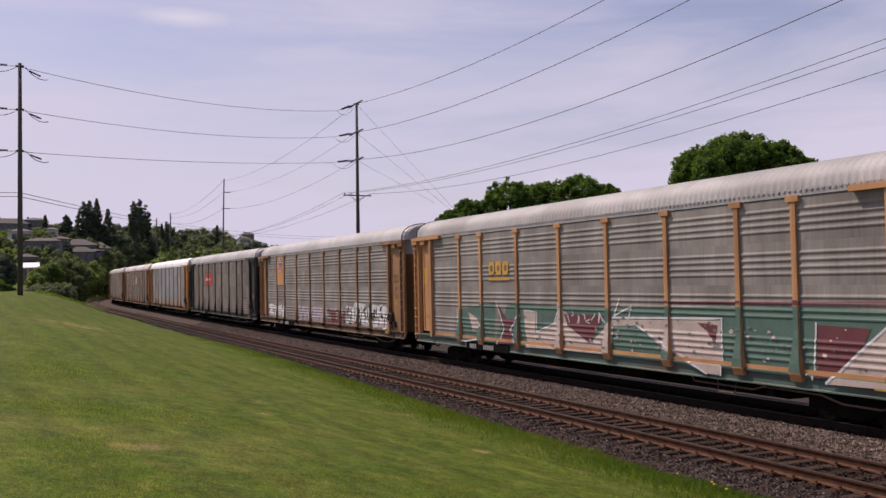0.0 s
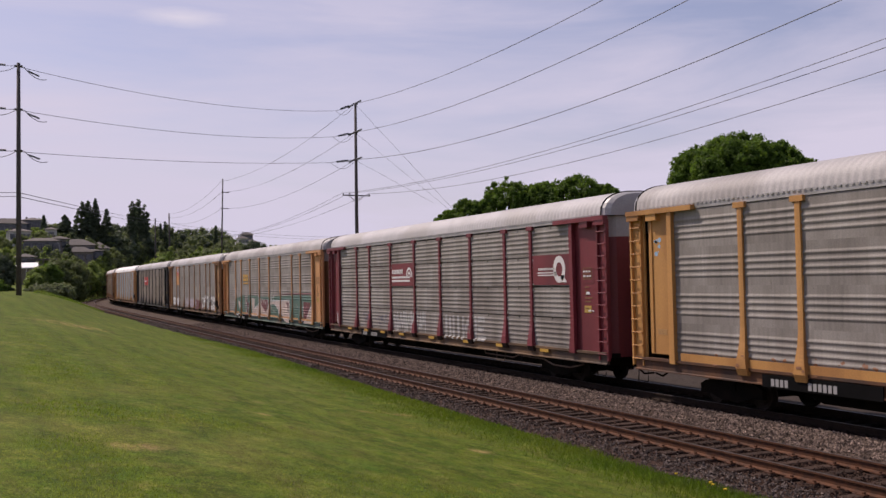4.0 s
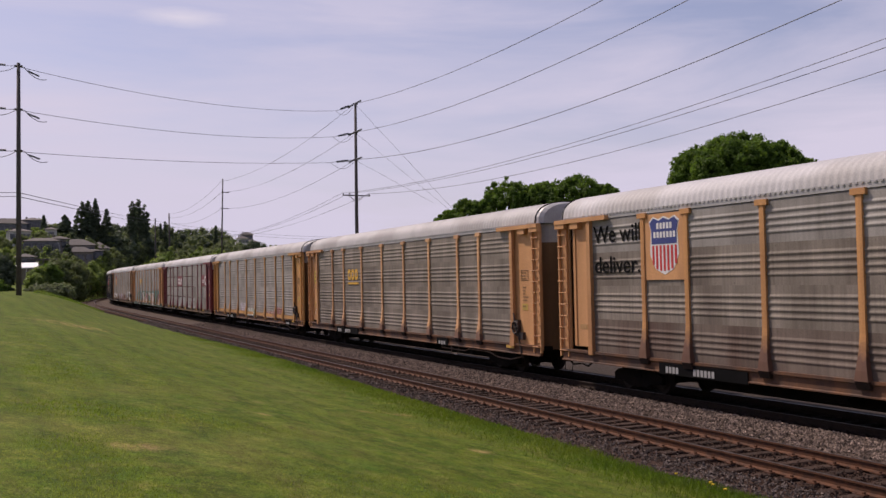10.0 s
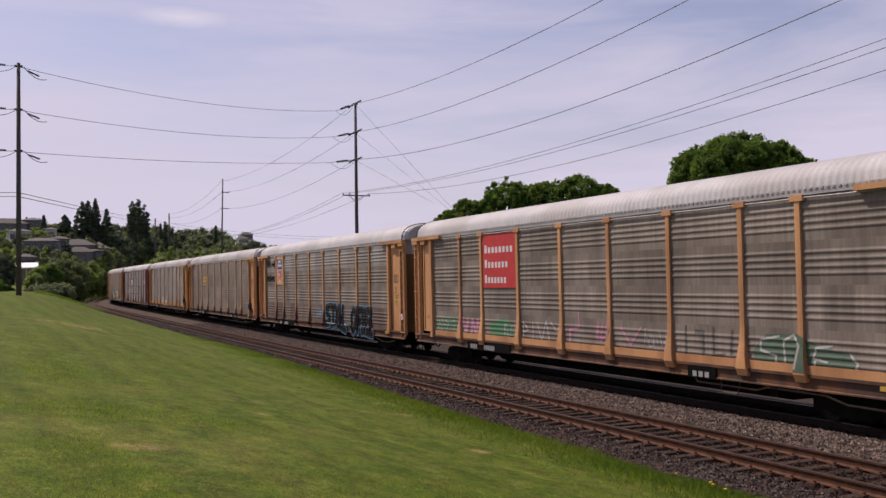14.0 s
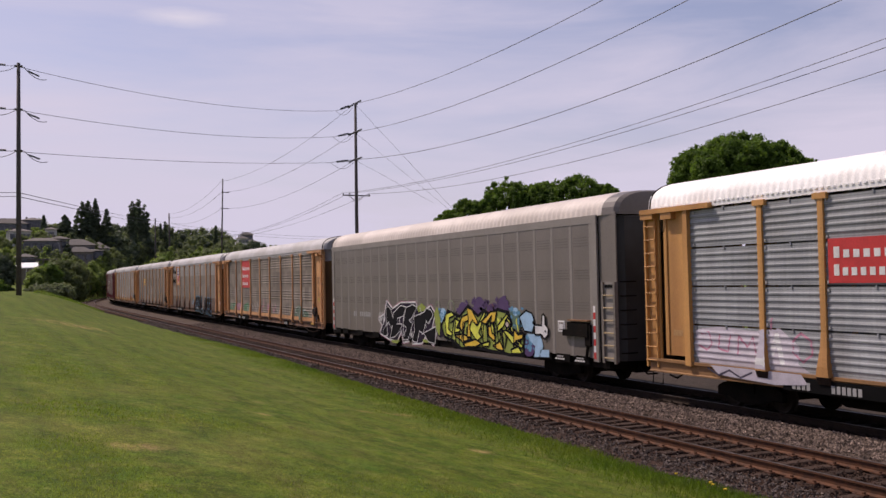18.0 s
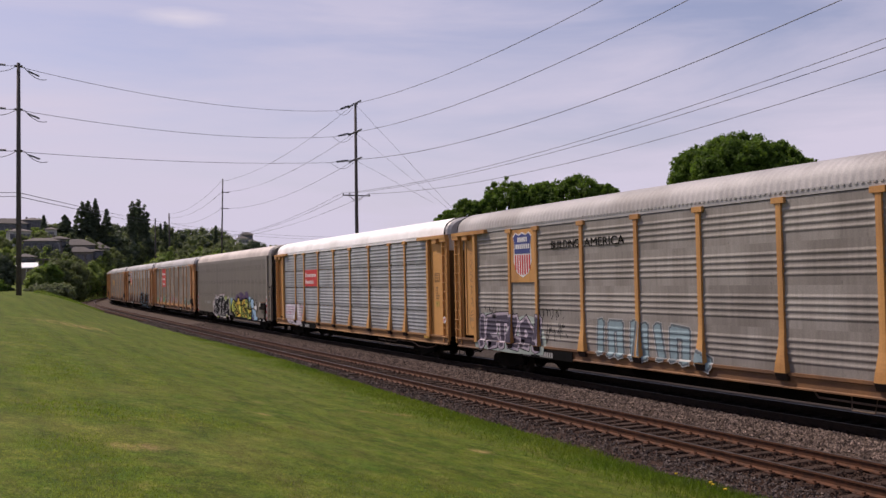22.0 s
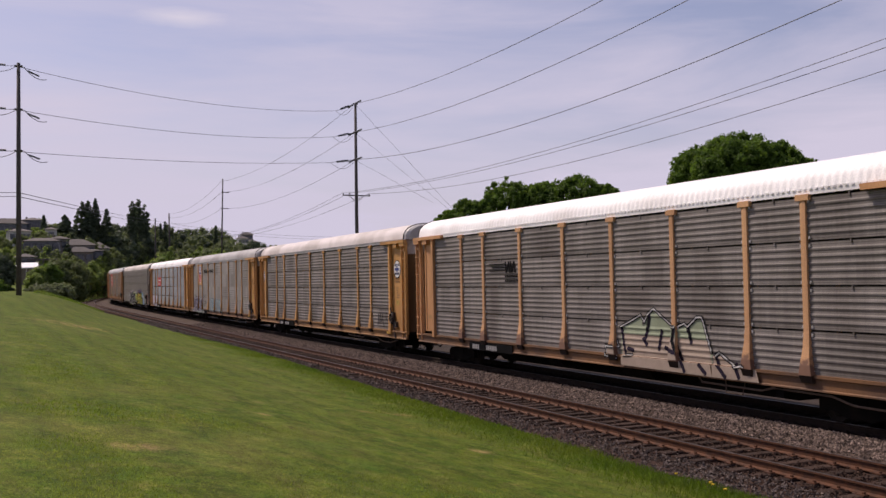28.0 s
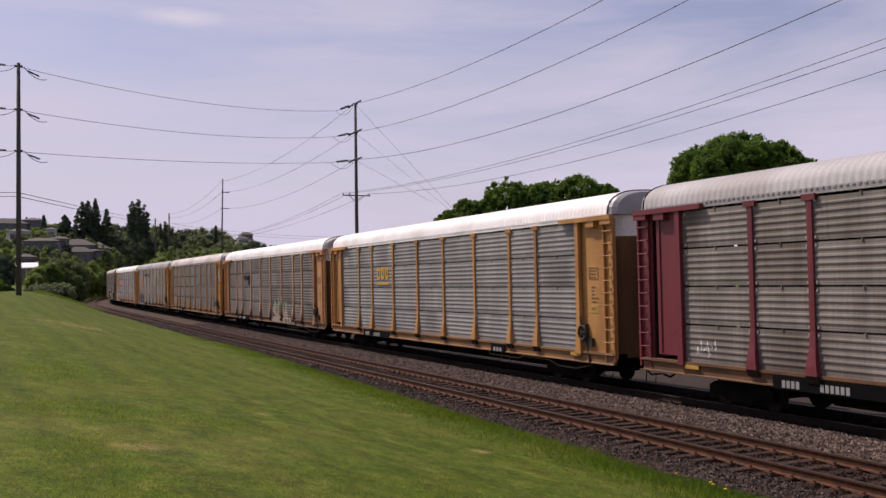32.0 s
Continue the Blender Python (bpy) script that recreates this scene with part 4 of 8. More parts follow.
    # brake pipes, levers and steps hung below the sill
    part("brake_pipe", tube(bmesh.new(), [(-1.3, -5.0, 0.72), (-1.36, -5.2, 0.6), (-1.36, -7.4, 0.58), (-1.38, -7.8, 0.68), (-1.38, -9.6, 0.66), (-1.38, -10.2, 0.52), (-1.36, -11.2, 0.5), (-1.2, -11.8, 0.62)], 0.026, 6), M_PIPE, root)
    part("brake_pipe", tube(bmesh.new(), [(-1.34, -6.1, 0.74), (-1.38, -6.15, 0.42), (-1.38, -6.75, 0.42), (-1.34, -6.8, 0.74)], 0.022, 6), M_PIPE, root)
    part("brake_lever", box(bmesh.new(), -1.40, -1.34, -8.15, -7.9, 0.48, 0.78), M_IRON, root)
    part("brake_cylinder", tube(bmesh.new(), [(-0.95, 2.2, 0.66), (-0.95, 3.0, 0.66)], 0.2, 12), M_IRON, root)
    part("air_tank", tube(bmesh.new(), [(-0.85, -2.6, 0.64), (-0.85, -1.2, 0.64)], 0.22, 12), M_IRON, root)
    # stencils on the end pockets
    dark = style.get("mark", M_STENCIL_DARK)
    frame_marks(root, -12.22, -12.72, 3.28, 3.64, dark)
    plate(root, -12.28, -12.66, 2.26, 2.48, M_NOTICE, "notice_plate", "small yellow notice plate", x=-1.424)
    bars(root, -1.436, -12.34, 2.38, [0.08, 0.08], 0.04, dark, "stencil", 0.3)
    for i, ws in enumerate(([0.1, 0.08], [0.06, 0.06], [0.07, 0.05], [0.12, 0.1, 0.08], [0.06, 0.06, 0.12])):
        bars(root, -1.425, -12.34, 3.02 - i * 0.11, ws, 0.045, dark, "stencil", 0.3)
    plate(root, 12.1, 12.5, 1.75, 1.9, style.get("stencil", M_STENCIL), "notice_plate", x=-1.42)
    # dark number board on the sill, lettering as plain bars
    plate(root, 8.4, 4.9, 0.70, 1.0, M_LETTER_BLACK, "number_board", x=-1.505)
    bars(root, -1.512, 8.1, 0.74, [0.1, 0.1, 0.1, 0.1, -0.4, 0.1, 0.1, 0.1, 0.1, 0.1, 0.1], 0.17, M_DULL_WHITE, "car_number", 0.45)
    # steps and yellow conspicuity patches
    for y in (-13.2, 13.2):
        bm = bmesh.new()
        tube(bm, [(-1.44, y - 0.22, 0.86), (-1.46, y - 0.22, 0.42), (-1.46, y + 0.22, 0.42), (-1.44, y + 0.22, 0.86)], 0.018, 5)
        part("stirrup_step", bm, M_IRON, root)
    for y in style.get("reflectors", (-11.2,)):
        plate(root, y, y - 0.55, 0.92, 1.02, M_REFLECTOR, "reflector", x=-1.524)
    if style.get("kick"):
        for a, b in zip(edges, edges[1:]):
            me = shared("kick_plate|%.2f|%.2f" % (b - a, style["kick"]), lambda: box(bmesh.new(), -0.016, 0.0, -(b - a) / 2 + 0.2, (b - a) / 2 - 0.2, Z_DECK - 0.02, Z_DECK + style["kick"]), fm)
            piece("kick_plate", me, root, pose(-SIDE - 0.035, (a + b) / 2, 0))
    build_running_gear(root)
    if style.get("extra"):
        style["extra"](root, style)
    return root


def sealed_car(style):
    """A smooth-sided carrier in grey-brown with flat upright seams."""
    root = tagged(new("autorack_car"), style["label"], "freight car", "cars of the passing train")
    pm, rm = M_SMOOTH, style["roof"]
    n, y0, y1 = 22, -12.62, 12.8
    w = (y1 - y0) / n
    sheet = shared("side_sheet", lambda: box(bmesh.new(), -0.02, 0.02, -w / 2 + 0.004, w / 2 - 0.004, 0.9, Z_EAVE - 0.08), pm)
    seam = shared("seam", lambda: extrude(bmesh.new(), [(-0.012, -0.06), (-0.012, 0.06), (0.0, 0.085), (0.0, -0.085)], "z", 0.9, Z_EAVE - 0.08), M_SEAM)
    pad = shared("sill_pad", lambda: box(bmesh.new(), -0.05, 0.02, -0.40, 0.40, 0.70, 0.93), M_IRON)
    slots = shared("vent_rows", lambda: vent_rows(w), M_VENT)
    for i in range(n):
        y = y0 + (i + 0.5) * w
        piece("side_sheet", sheet, root, pose(-1.47, y, 0))
        piece("far_side_sheet", sheet, root, pose(1.47, y, 0))
        piece("seam", seam, root, pose(-1.489, y - w / 2, 0))
        piece("vent_rows", slots, root, pose(-1.491, y, 0))["kind"] = "stuff"
        if i in (0, 1, 2, 4, 6, 8, 10, 12, 14, 16, 18, 20, 21):
            piece("sill_pad", pad, root, pose(-1.46, y, 0))
    piece("roof", shared("coarse_roof", lambda: roof_mesh(26.4, 0.3, 0.022), rm), root)
    for sx in (-1, 1):
        part("eave_band", box(bmesh.new(), sx * 1.475 - 0.03, sx * 1.475 + 0.03, -12.95, 13.2, Z_EAVE - 0.08, Z_EAVE + 0.16), M_SEAM, root, "lighter grey band under the roof")
        part("corner_post", box(bmesh.new(), sx * 1.47 - 0.035, sx * 1.47 + 0.03, -12.95, -12.68, 0.8, Z_EAVE - 0.08), M_SEAM, root)
        part("corner_post", box(bmesh.new(), sx * 1.47 - 0.035, sx * 1.47 + 0.03, 12.86, 13.1, 0.8, Z_EAVE - 0.08), M_SEAM, root)
    bm = box(bmesh.new(), -1.42, 1.42, -13.4, 13.4, 0.62, 0.9)
    box(bm, -0.4, 0.4, -13.3, 13.3, 0.45, 0.62)
    part("deck", bm, M_IRON, root)
    for sy in (-1, 1):
        for sx in (-1, 1):
            ya, yb = sorted((sy * 12.98, sy * 13.86))
            if sy > 0:
                ya, yb = 13.1, 13.5
            part("corner_panel", box(bmesh.new(), sx * 1.40 - 0.02, sx * 1.40 + 0.02, ya, yb, 0.85, Z_EAVE + 0.2), pm, root)
        part("end_door", end_door_mesh(sy, 0.85, Z_EAVE + 0.1, 0.26 if sy < 0 else 0.0), M_BLACK, root, "dark end doors")
        part("roof_end", hood_mesh(sy, 0.27 if sy < 0 else 0.0), pm, root)
    lad = part("ladder", box(bmesh.new(), -1.44, -1.42, -13.86, -13.1, 0.86, 3.2), M_SEAM, root, "shallow ladder recess")
    part("ladder_slot", box(bmesh.new(), -1.455, -1.44, -13.72, -13.28, 3.02, 3.12), M_LETTER_BLACK, lad)
    part("ladder_rail", box(bmesh.new(), -1.5, -1.44, -13.24, -13.14, 0.8, 3.2), pm, lad)
    part("ladder_rail", box(bmesh.new(), -1.5, -1.44, -13.86, -13.76, 0.8, 3.2), pm, lad)
    for i in range(6):
        piece("rung", shared("grey_rung", lambda: tube(bmesh.new(), [(0, -0.27, 0), (-0.03, -0.25, 0), (-0.03, 0.25, 0), (0, 0.27, 0)], 0.022, 5), M_RUNG), lad,
              pose(-1.47, -13.5, 0.95 + i * 0.37))
        piece("rung", shared("end_rung", lambda: tube(bmesh.new(), [(-0.25, 0, 0), (-0.25, -0.06, 0), (0.25, -0.06, 0), (0.25, 0, 0)], 0.018, 5), M_IRON), lad,
              pose(-1.0, -13.8, 1.1 + i * 0.42))
    bm = box(bmesh.new(), -1.62, -1.48, -12.5, -11.05, 1.52, 1.72)
    box(bm, -1.6, -1.48, -12.5, -11.3, 1.72, 1.96)
    box(bm, -1.58, -1.48, -12.6, -12.3, 1.25, 1.9)
    tube(bm, [(-1.56, -12.45, 1.3), (-1.56, -12.35, 0.85)], 0.05, 6)
    part("handbrake", bm, M_IRON, root)
    part("handbrake_shelf", box(bmesh.new(), -1.63, -1.48, -12.55, -11.4, 2.0, 2.04), M_SILL, root, "thin rusty step over the handbrake")
    for y in (-12.76, 12.98):
        for j in range(8):
            part("marker_tape", box(bmesh.new(), -1.512, -1.506, y - 0.06, y + 0.06, 0.88 + j * 0.2, 1.08 + j * 0.2), M_WHITE if j % 2 else M_SIGN_RED, root)
    sb = plate(root, -10.6, -11.0, 1.62, 1.98, M_WHITE, "stencil_box", x=-1.50)
    plate(sb, -10.65, -10.95, 1.67, 1.93, M_SMOOTH, "stencil_field", x=-1.503)
    bars(sb, -1.51, -10.7, 1.71, [0.09, 0.09], 0.17, M_WHITE, "stencil", 0.3)
    for y in (-10.7, -11.9):
        bars(root, -1.512, y + 0.3, 0.74, [0.12, 0.12, 0.12, 0.12], 0.05, M_WHITE, "stencil", 0.25)
        bars(root, -1.512, y + 0.2, 0.82, [0.1, 0.14, 0.1], 0.05, M_DULL_WHITE, "stencil", 0.25)
    bars(root, -1.496, 9.7, 1.62, [0.16, 0.16, -0.25, 0.16, 0.16, 0.16, 0.16, 0.16, 0.16], 0.24, M_DULL_WHITE, "car_number", 0.7)
    build_running_gear(root)
    if style.get("extra"):
        style["extra"](root, style)
    return root


def vent_rows(w):
    """Rows of small slots across one sheet, at three heights."""
    bm = bmesh.new()
    for z in (2.3, 3.3, 4.3):
        for r in range(4):
            k = 9
            for i in range(k):
                a = -w / 2 + 0.16 + i * (w - 0.32) / k
                box(bm, -0.003, 0.0, a, a + 0.06, z + r * 0.085, z + r * 0.085 + 0.026)
    return bm


# post-foot brown taken down to the shade of its undercut face
M_FOOT = material("shaded_brown_foot", (0.034, 0.02, 0.013), (0.022, 0.014, 0.011), 3, 0.8, 0, 0.15, 30, spec=0.2)
M_EAVE = material("dusty_eave_steel", (0.40, 0.385, 0.375), (0.33, 0.315, 0.305), 2, 0.6, 0.2, 0.1, 30)
M_HOOD = material("sooty_roof_end", (0.30, 0.29, 0.295), (0.38, 0.365, 0.365), 1.2, 0.5, 0.2, 0.1, 20)
M_STENCIL = material("faded_stencil", (0.42, 0.24, 0.09), (0.34, 0.18, 0.07), 20, 0.6, 0, 0, 60)
M_STENCIL_DARK = plain("stencil_brown", (0.23, 0.125, 0.05))
M_NOTICE = plain("notice_yellow", (0.50, 0.33, 0.07))
M_NOTICE_BRIGHT = plain("bright_notice_yellow", (0.58, 0.40, 0.05))
M_DULL_WHITE = plain("dull_white_lettering", (0.36, 0.35, 0.34))
M_REFLECTOR = plain("faded_reflector", (0.55, 0.32, 0.05))
M_ROOF_SEALED = material("pale_brown_roof_paint", (0.60, 0.53, 0.485), (0.52, 0.455, 0.415), 0.8, 0.62, 0, 0.05, 25, c3=(0.48, 0.42, 0.38), big=0.4)
M_BRAKE = material("rusty_handbrake_iron", (0.05, 0.033, 0.024), (0.025, 0.02, 0.017), 4, 0.75, 0, 0.2, 40)
M_PIPE = material("dusty_pipe", (0.13, 0.085, 0.055), (0.08, 0.052, 0.036), 3, 0.8)
M_SEAM = material("light_seam", (0.25, 0.222, 0.198), (0.21, 0.186, 0.165), 1.0, 0.45, 0, 0.04, 20, (1, 1, 0.3))
M_VENT = plain("vent_shadow", (0.125, 0.109, 0.096))
M_RUNG = plain("worn_rung", (0.40, 0.30, 0.17))

Y_, O_, B_, R_, K_ = M_YELLOW, M_ORANGE, M_BROWN, M_RED, M_BLACK
STYLES = {
    -8: dict(frame=B_, panel=M_ZINC_DARK, roof=M_ROOF),
    -7: dict(frame=R_, door=R_, panel=M_ZINC_DARK, roof=M_ROOF),
    -6: dict(frame=B_, panel=M_ZINC, roof=M_ROOF),
    -5: dict(frame=B_, panel=M_ZINC, roof=M_ROOF),
    -4: dict(frame=B_, panel=M_ZINC_DARK, roof=M_ROOF_BROWN, seamed=True),
    -3: dict(frame=Y_, panel=M_ZINC_LIGHT, roof=M_ROOF_WHITE),
    -2: dict(frame=K_, door=K_, panel=M_ZINC_DARK, roof=M_ROOF, sill=K_),
    -1: dict(frame=B_, panel=M_ZINC, roof=M_ROOF),
    0: dict(frame=O_, panel=M_ZINC, roof=M_ROOF_DULL, foot=O_, kick=0.1, handbrake=False),
    1: dict(frame=R_, door=R_, panel=M_ZINC_ROWS, roof=M_ROOF, seamed=True, handbrake=False, stencil=R_, reflectors=(10.4, 7.9, 5.6, 3.2, -0.2, -3.6, -6.4, -9.6)),
    2: dict(frame=Y_, panel=M_ZINC, roof=M_ROOF_DULL, foot=Y_, kick=0.2),
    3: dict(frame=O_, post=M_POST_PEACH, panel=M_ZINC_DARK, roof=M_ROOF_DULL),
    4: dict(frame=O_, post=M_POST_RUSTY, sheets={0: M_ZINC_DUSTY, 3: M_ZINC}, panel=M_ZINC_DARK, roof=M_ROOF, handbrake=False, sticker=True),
    5: dict(frame=O_, panel=M_ZINC_DARK, roof=M_ROOF, foot=O_, kick=0.2),
    6: dict(sealed=True, roof=M_ROOF_SEALED),
    7: dict(frame=Y_, panel=M_ZINC_LIGHT, roof=M_ROOF_WHITE, seamed=True, handbrake=False, sticker=True),
    8: dict(frame=Y_, panel=M_ZINC, roof=M_ROOF_DULL),
    9: dict(frame=Y_, panel=M_ZINC_GRIME, roof=M_ROOF_BROWN, seamed=True),
    10: dict(frame=O_, post=M_POST_PEACH, panel=M_ZINC_GRIME, roof=M_ROOF_WHITE, seamed=True),
    11: dict(frame=Y_, panel=M_ZINC_MID, roof=M_ROOF_WHITE, seamed=True),
    12: dict(frame=R_, door=R_, panel=M_ZINC_DARK_ROWS, roof=M_ROOF, seamed=True, stencil=R_, reflectors=(11.6, 4.6, 2.0, -3.0, -6.0)),
}
# ---- paint, signs and lettering on the cars ----
P_TEAL = plain("teal_spray_paint", (0.085, 0.16, 0.125))
P_CREAM = plain("cream_spray_paint", (0.54, 0.44, 0.385))
P_MAROON = plain("maroon_spray_paint", (0.15, 0.04, 0.045))
P_WHITE = plain("white_spray_paint", (0.68, 0.67, 0.66))
P_PINK = plain("pink_spray_paint", (0.46, 0.19, 0.27))
P_LILAC = plain("lilac_spray_paint", (0.42, 0.36, 0.42))
P_GREEN = plain("green_spray_paint", (0.06, 0.19, 0.085))
P_SAGE = plain("sage_spray_paint", (0.27, 0.31, 0.20))
P_BLACK = material("black_spray_paint", (0.008, 0.008, 0.010), (0.006, 0.006, 0.008), 3.0, 0.9, 0, 0.05, 30, spec=0.1)
P_BLUE = plain("blue_spray_paint", (0.10, 0.27, 0.42))
P_SKY = plain("light_blue_spray_paint", (0.33, 0.52, 0.70))
P_LIME = plain("yellow_green_spray_paint", (0.70, 0.72, 0.08))
P_GOLD = plain("golden_spray_paint", (0.76, 0.50, 0.04))
P_PURPLE = plain("purple_spray_paint", (0.075, 0.035, 0.12))
P_RED = plain("faded_red_spray_paint", (0.30, 0.085, 0.075))
P_RUST = plain("rust_stain", (0.26, 0.12, 0.06))
P_OLIVE = plain("olive_spray_paint", (0.26, 0.32, 0.05))
P_TAN = plain("tan_spray_paint", (0.37, 0.285, 0.22))
P_WORN = plain("bare_worn_zinc", (0.17, 0.17, 0.155))
P_EDGE = plain("dim_grey_spray_paint", (0.095, 0.095, 0.09))
P_LILACWASH = plain("thin_lilac_wash", (0.50, 0.455, 0.51))
P_DARKGREEN = plain("dark_green_spray_paint", (0.075, 0.125, 0.08))
P_MINT = plain("mint_spray_paint", (0.34, 0.40, 0.36))
P_VIOLET = plain("dark_violet_spray_paint", (0.05, 0.038, 0.065))
P_WORNWHITE = plain("worn_white_spray_paint", (0.40, 0.39, 0.375))
P_SLATE = plain("slate_spray_paint", (0.10, 0.125, 0.14))
P_PALEBLUE = plain("pale_blue_spray_paint", (0.22, 0.31, 0.34))
P_SOOT = plain("thin_black_overspray", (0.085, 0.075, 0.065))
P_HAZE = plain("thin_violet_overspray", (0.14, 0.13, 0.17))
P_DUSK = material("dusky_violet_spray_paint", (0.022, 0.015, 0.030), (0.016, 0.011, 0.022), 3.0, 0.9, 0, 0.05, 30, spec=0.15)


def cross(poly, z):
    ys = []
    for (ya, za), (yb, zb) in zip(poly, poly[1:] + poly[:1]):
        if (za > z) != (zb > z):
            ys.append(ya + (yb - ya) * (z - za) / (zb - za))
    return sorted(ys)


def paint(root, name, polys, mat, seamed=False, layer=1, flat=None, label="", posts=True):
    """Bold shapes become parts of their own; scribbles and overspray stay one part."""
    if len(polys) <= 12:
        for p in polys:
            lay(root, name.replace("fill", "shape"), [p], mat, seamed, layer, flat, label, posts)
    else:
        lay(root, name, polys, mat, seamed, layer, flat, label, posts)["kind"] = "stuff"


def lay(root, name, polys, mat, seamed=False, layer=1, flat=None, label="", posts=True, dz=0.03):
    """Spray paint laid on the ribs, posts and sill of a car's side; polys are outlines of (along, height)."""
    verts, faces = [], []

    def quad(a, b, c, d, z0, z1, x0, x1):
        k = len(verts)
        verts.extend([(x0, a, z0), (x0, b, z0), (x1, d, z1), (x1, c, z1)])
        faces.append((k, k + 1, k + 2, k + 3))

    def depth(z):
        if flat is not None:
            return flat - 0.004 * layer
        if z < Z_DECK:
            return -1.524 - 0.004 * layer
        return -SIDE - rib_out(z, seamed) - 0.004 * layer
    for nth, poly in enumerate(polys):
        lift = 0.0006 * (nth % 6)
        zs = [p[1] for p in poly]
        z = min(zs)
        top = max(zs)
        while z < top - 1e-4:
            z1 = min(top, z + dz)
            lo, hi = cross(poly, z + 1e-4), cross(poly, z1 - 1e-4)
            if len(lo) != len(hi):
                lo = hi = cross(poly, (z + z1) / 2)
            for i in range(0, len(lo) - 1, 2):
                quad(lo[i], lo[i + 1], hi[i], hi[i + 1], z, z1, depth(z) - lift, depth(z1) - lift)
                if flat is None and posts and z > Z_DECK:
                    for py in POSTS:
                        w = post_out(z)[1]
                        a, b = max(lo[i], py - w), min(lo[i + 1], py + w)
                        if b - a > 0.01:
                            x0, x1 = (-SIDE - post_out(h)[0] - 0.008 - 0.004 * layer - lift for h in (z, z1))
                            quad(a, b, a, b, z, z1, x0, x1)
            z = z1
    # neighbouring strips share their edge points
    index, where = {}, []
    for v in verts:
        where.append(index.setdefault((round(v[0], 4), round(v[1], 2), round(v[2], 3)), len(index)))
    loops = [tuple(dict.fromkeys(where[i] for i in f)) for f in faces]
    me = soup(name, list(index), [f for f in loops if len(f) > 2], mat)
    ob = piece(name, me, root)
    if label:
        ob["label"] = label
    return ob


def stroke(pts, w, closed=True):
    """Thin outlines along a line of points."""
    out = []
    seg = list(zip(pts, pts[1:] + (pts[:1] if closed else [])))
    for (a, b), (c, d) in seg[:len(pts) if closed else len(pts) - 1]:
        ln = math.hypot(c - a, d - b)
        if ln < 1e-3:
            continue
        ux, uz = (c - a) / ln, (d - b) / ln
        px, pz = -uz * w / 2, ux * w / 2
        a2, b2, c2, d2 = a - ux * w / 3, b - uz * w / 3, c + ux * w / 3, d + uz * w / 3
        out.append([(a2 + px, b2 + pz), (c2 + px, d2 + pz), (c2 - px, d2 - pz), (a2 - px, b2 - pz)])
    return out


GLYPHS = (
    [(.0, .05), (.28, .12), (.36, .4), (.62, .3), (.58, .02), (1.05, -.04), (.86, .5), (1.0, .8), (.66, 1.06), (.6, .62), (.36, .7), (.3, 1.0), (-.05, .9), (.14, .5)],
    [(.05, .0), (.7, .08), (1.08, -.06), (.9, .34), (.42, .26), (.4, .44), (.86, .5), (.7, .66), (.38, .62), (.5, .8), (1.06, .78), (.84, 1.04), (.2, .92), (-.1, 1.05), (.12, .6), (-.06, .3)],
    [(.0, .2), (.5, -.05), (.96, .16), (.82, .46), (.56, .5), (.98, .66), (.9, .98), (.42, 1.02), (.02, .82), (-.1, 1.1), (-.02, .62), (.36, .56), (.3, .4)],
    [(-.05, 1.08), (.2, .9), (.42, .42), (.56, .62), (.68, .98), (1.1, 1.02), (.84, .7), (.74, .1), (1.0, -.06), (.4, .04), (.3, .3), (.06, .5)],
    [(.02, .0), (.34, .06), (.28, .5), (.6, .1), (1.04, -.04), (.92, .4), (1.0, 1.06), (.7, .9), (.72, .52), (.42, .96), (-.04, 1.0), (.1, .6)],
)


def blobs(seed, y0, y1, z0, z1, n, lean=0.0, jag=0.07, over=1.12):
    """n bold abstract shapes side by side, from y0 towards the rear at y1."""
    rnd = random.Random(seed)
    out = []
    w = (y0 - y1) / n
    for i in range(n):
        g = GLYPHS[rnd.randrange(len(GLYPHS))]
        flip_a, flip_b = rnd.random() < 0.6, rnd.random() < 0.5
        g = [(1 - a if flip_a else a, 1 - b if flip_b else b) for a, b in g]
        h0, h1 = z0 + rnd.uniform(0, 0.12) * (z1 - z0), z1 - rnd.uniform(0, 0.14) * (z1 - z0)
        out.append([(y0 - w * (i + (a + rnd.uniform(-jag, jag)) * over) + lean * b * w, h0 + (h1 - h0) * (b + rnd.uniform(-jag, jag))) for a, b in g])
    return out


def thick(paths, w):
    """Fat rounded strokes along lines of points."""
    out = []
    for pts in paths:
        out += stroke(pts, w, False)
        out += [[(y + w / 2 * math.cos(0.7854 * k + 0.39), z + w / 2 * math.sin(0.7854 * k + 0.39)) for k in range(8)] for y, z in pts]
    return out


def written(root, paths, w, coats, seamed=False, posts=True):
    """A piece of graffiti: the same strokes in several coats (name, extra width, paint, label), the widest first."""
    for n, (name, more, mat, label) in enumerate(coats):
        lay(root, name, thick(paths, w + more), mat, seamed, n + 1, None, label, posts, 0.04)["kind"] = "stuff"


def tag(seed, y0, y1, z0, z1, n, w=0.05):
    """A loose scribble of strokes."""
    rnd = random.Random(seed)
    out = []
    step = (y0 - y1) / n
    for i in range(n):
        a = y0 - step * i
        pts = [(a - step * rnd.uniform(0, 1.1), z0 + (z1 - z0) * rnd.random()) for j in range(4)]
        out += stroke(pts, w * rnd.uniform(0.7, 1.3), False)
    return out


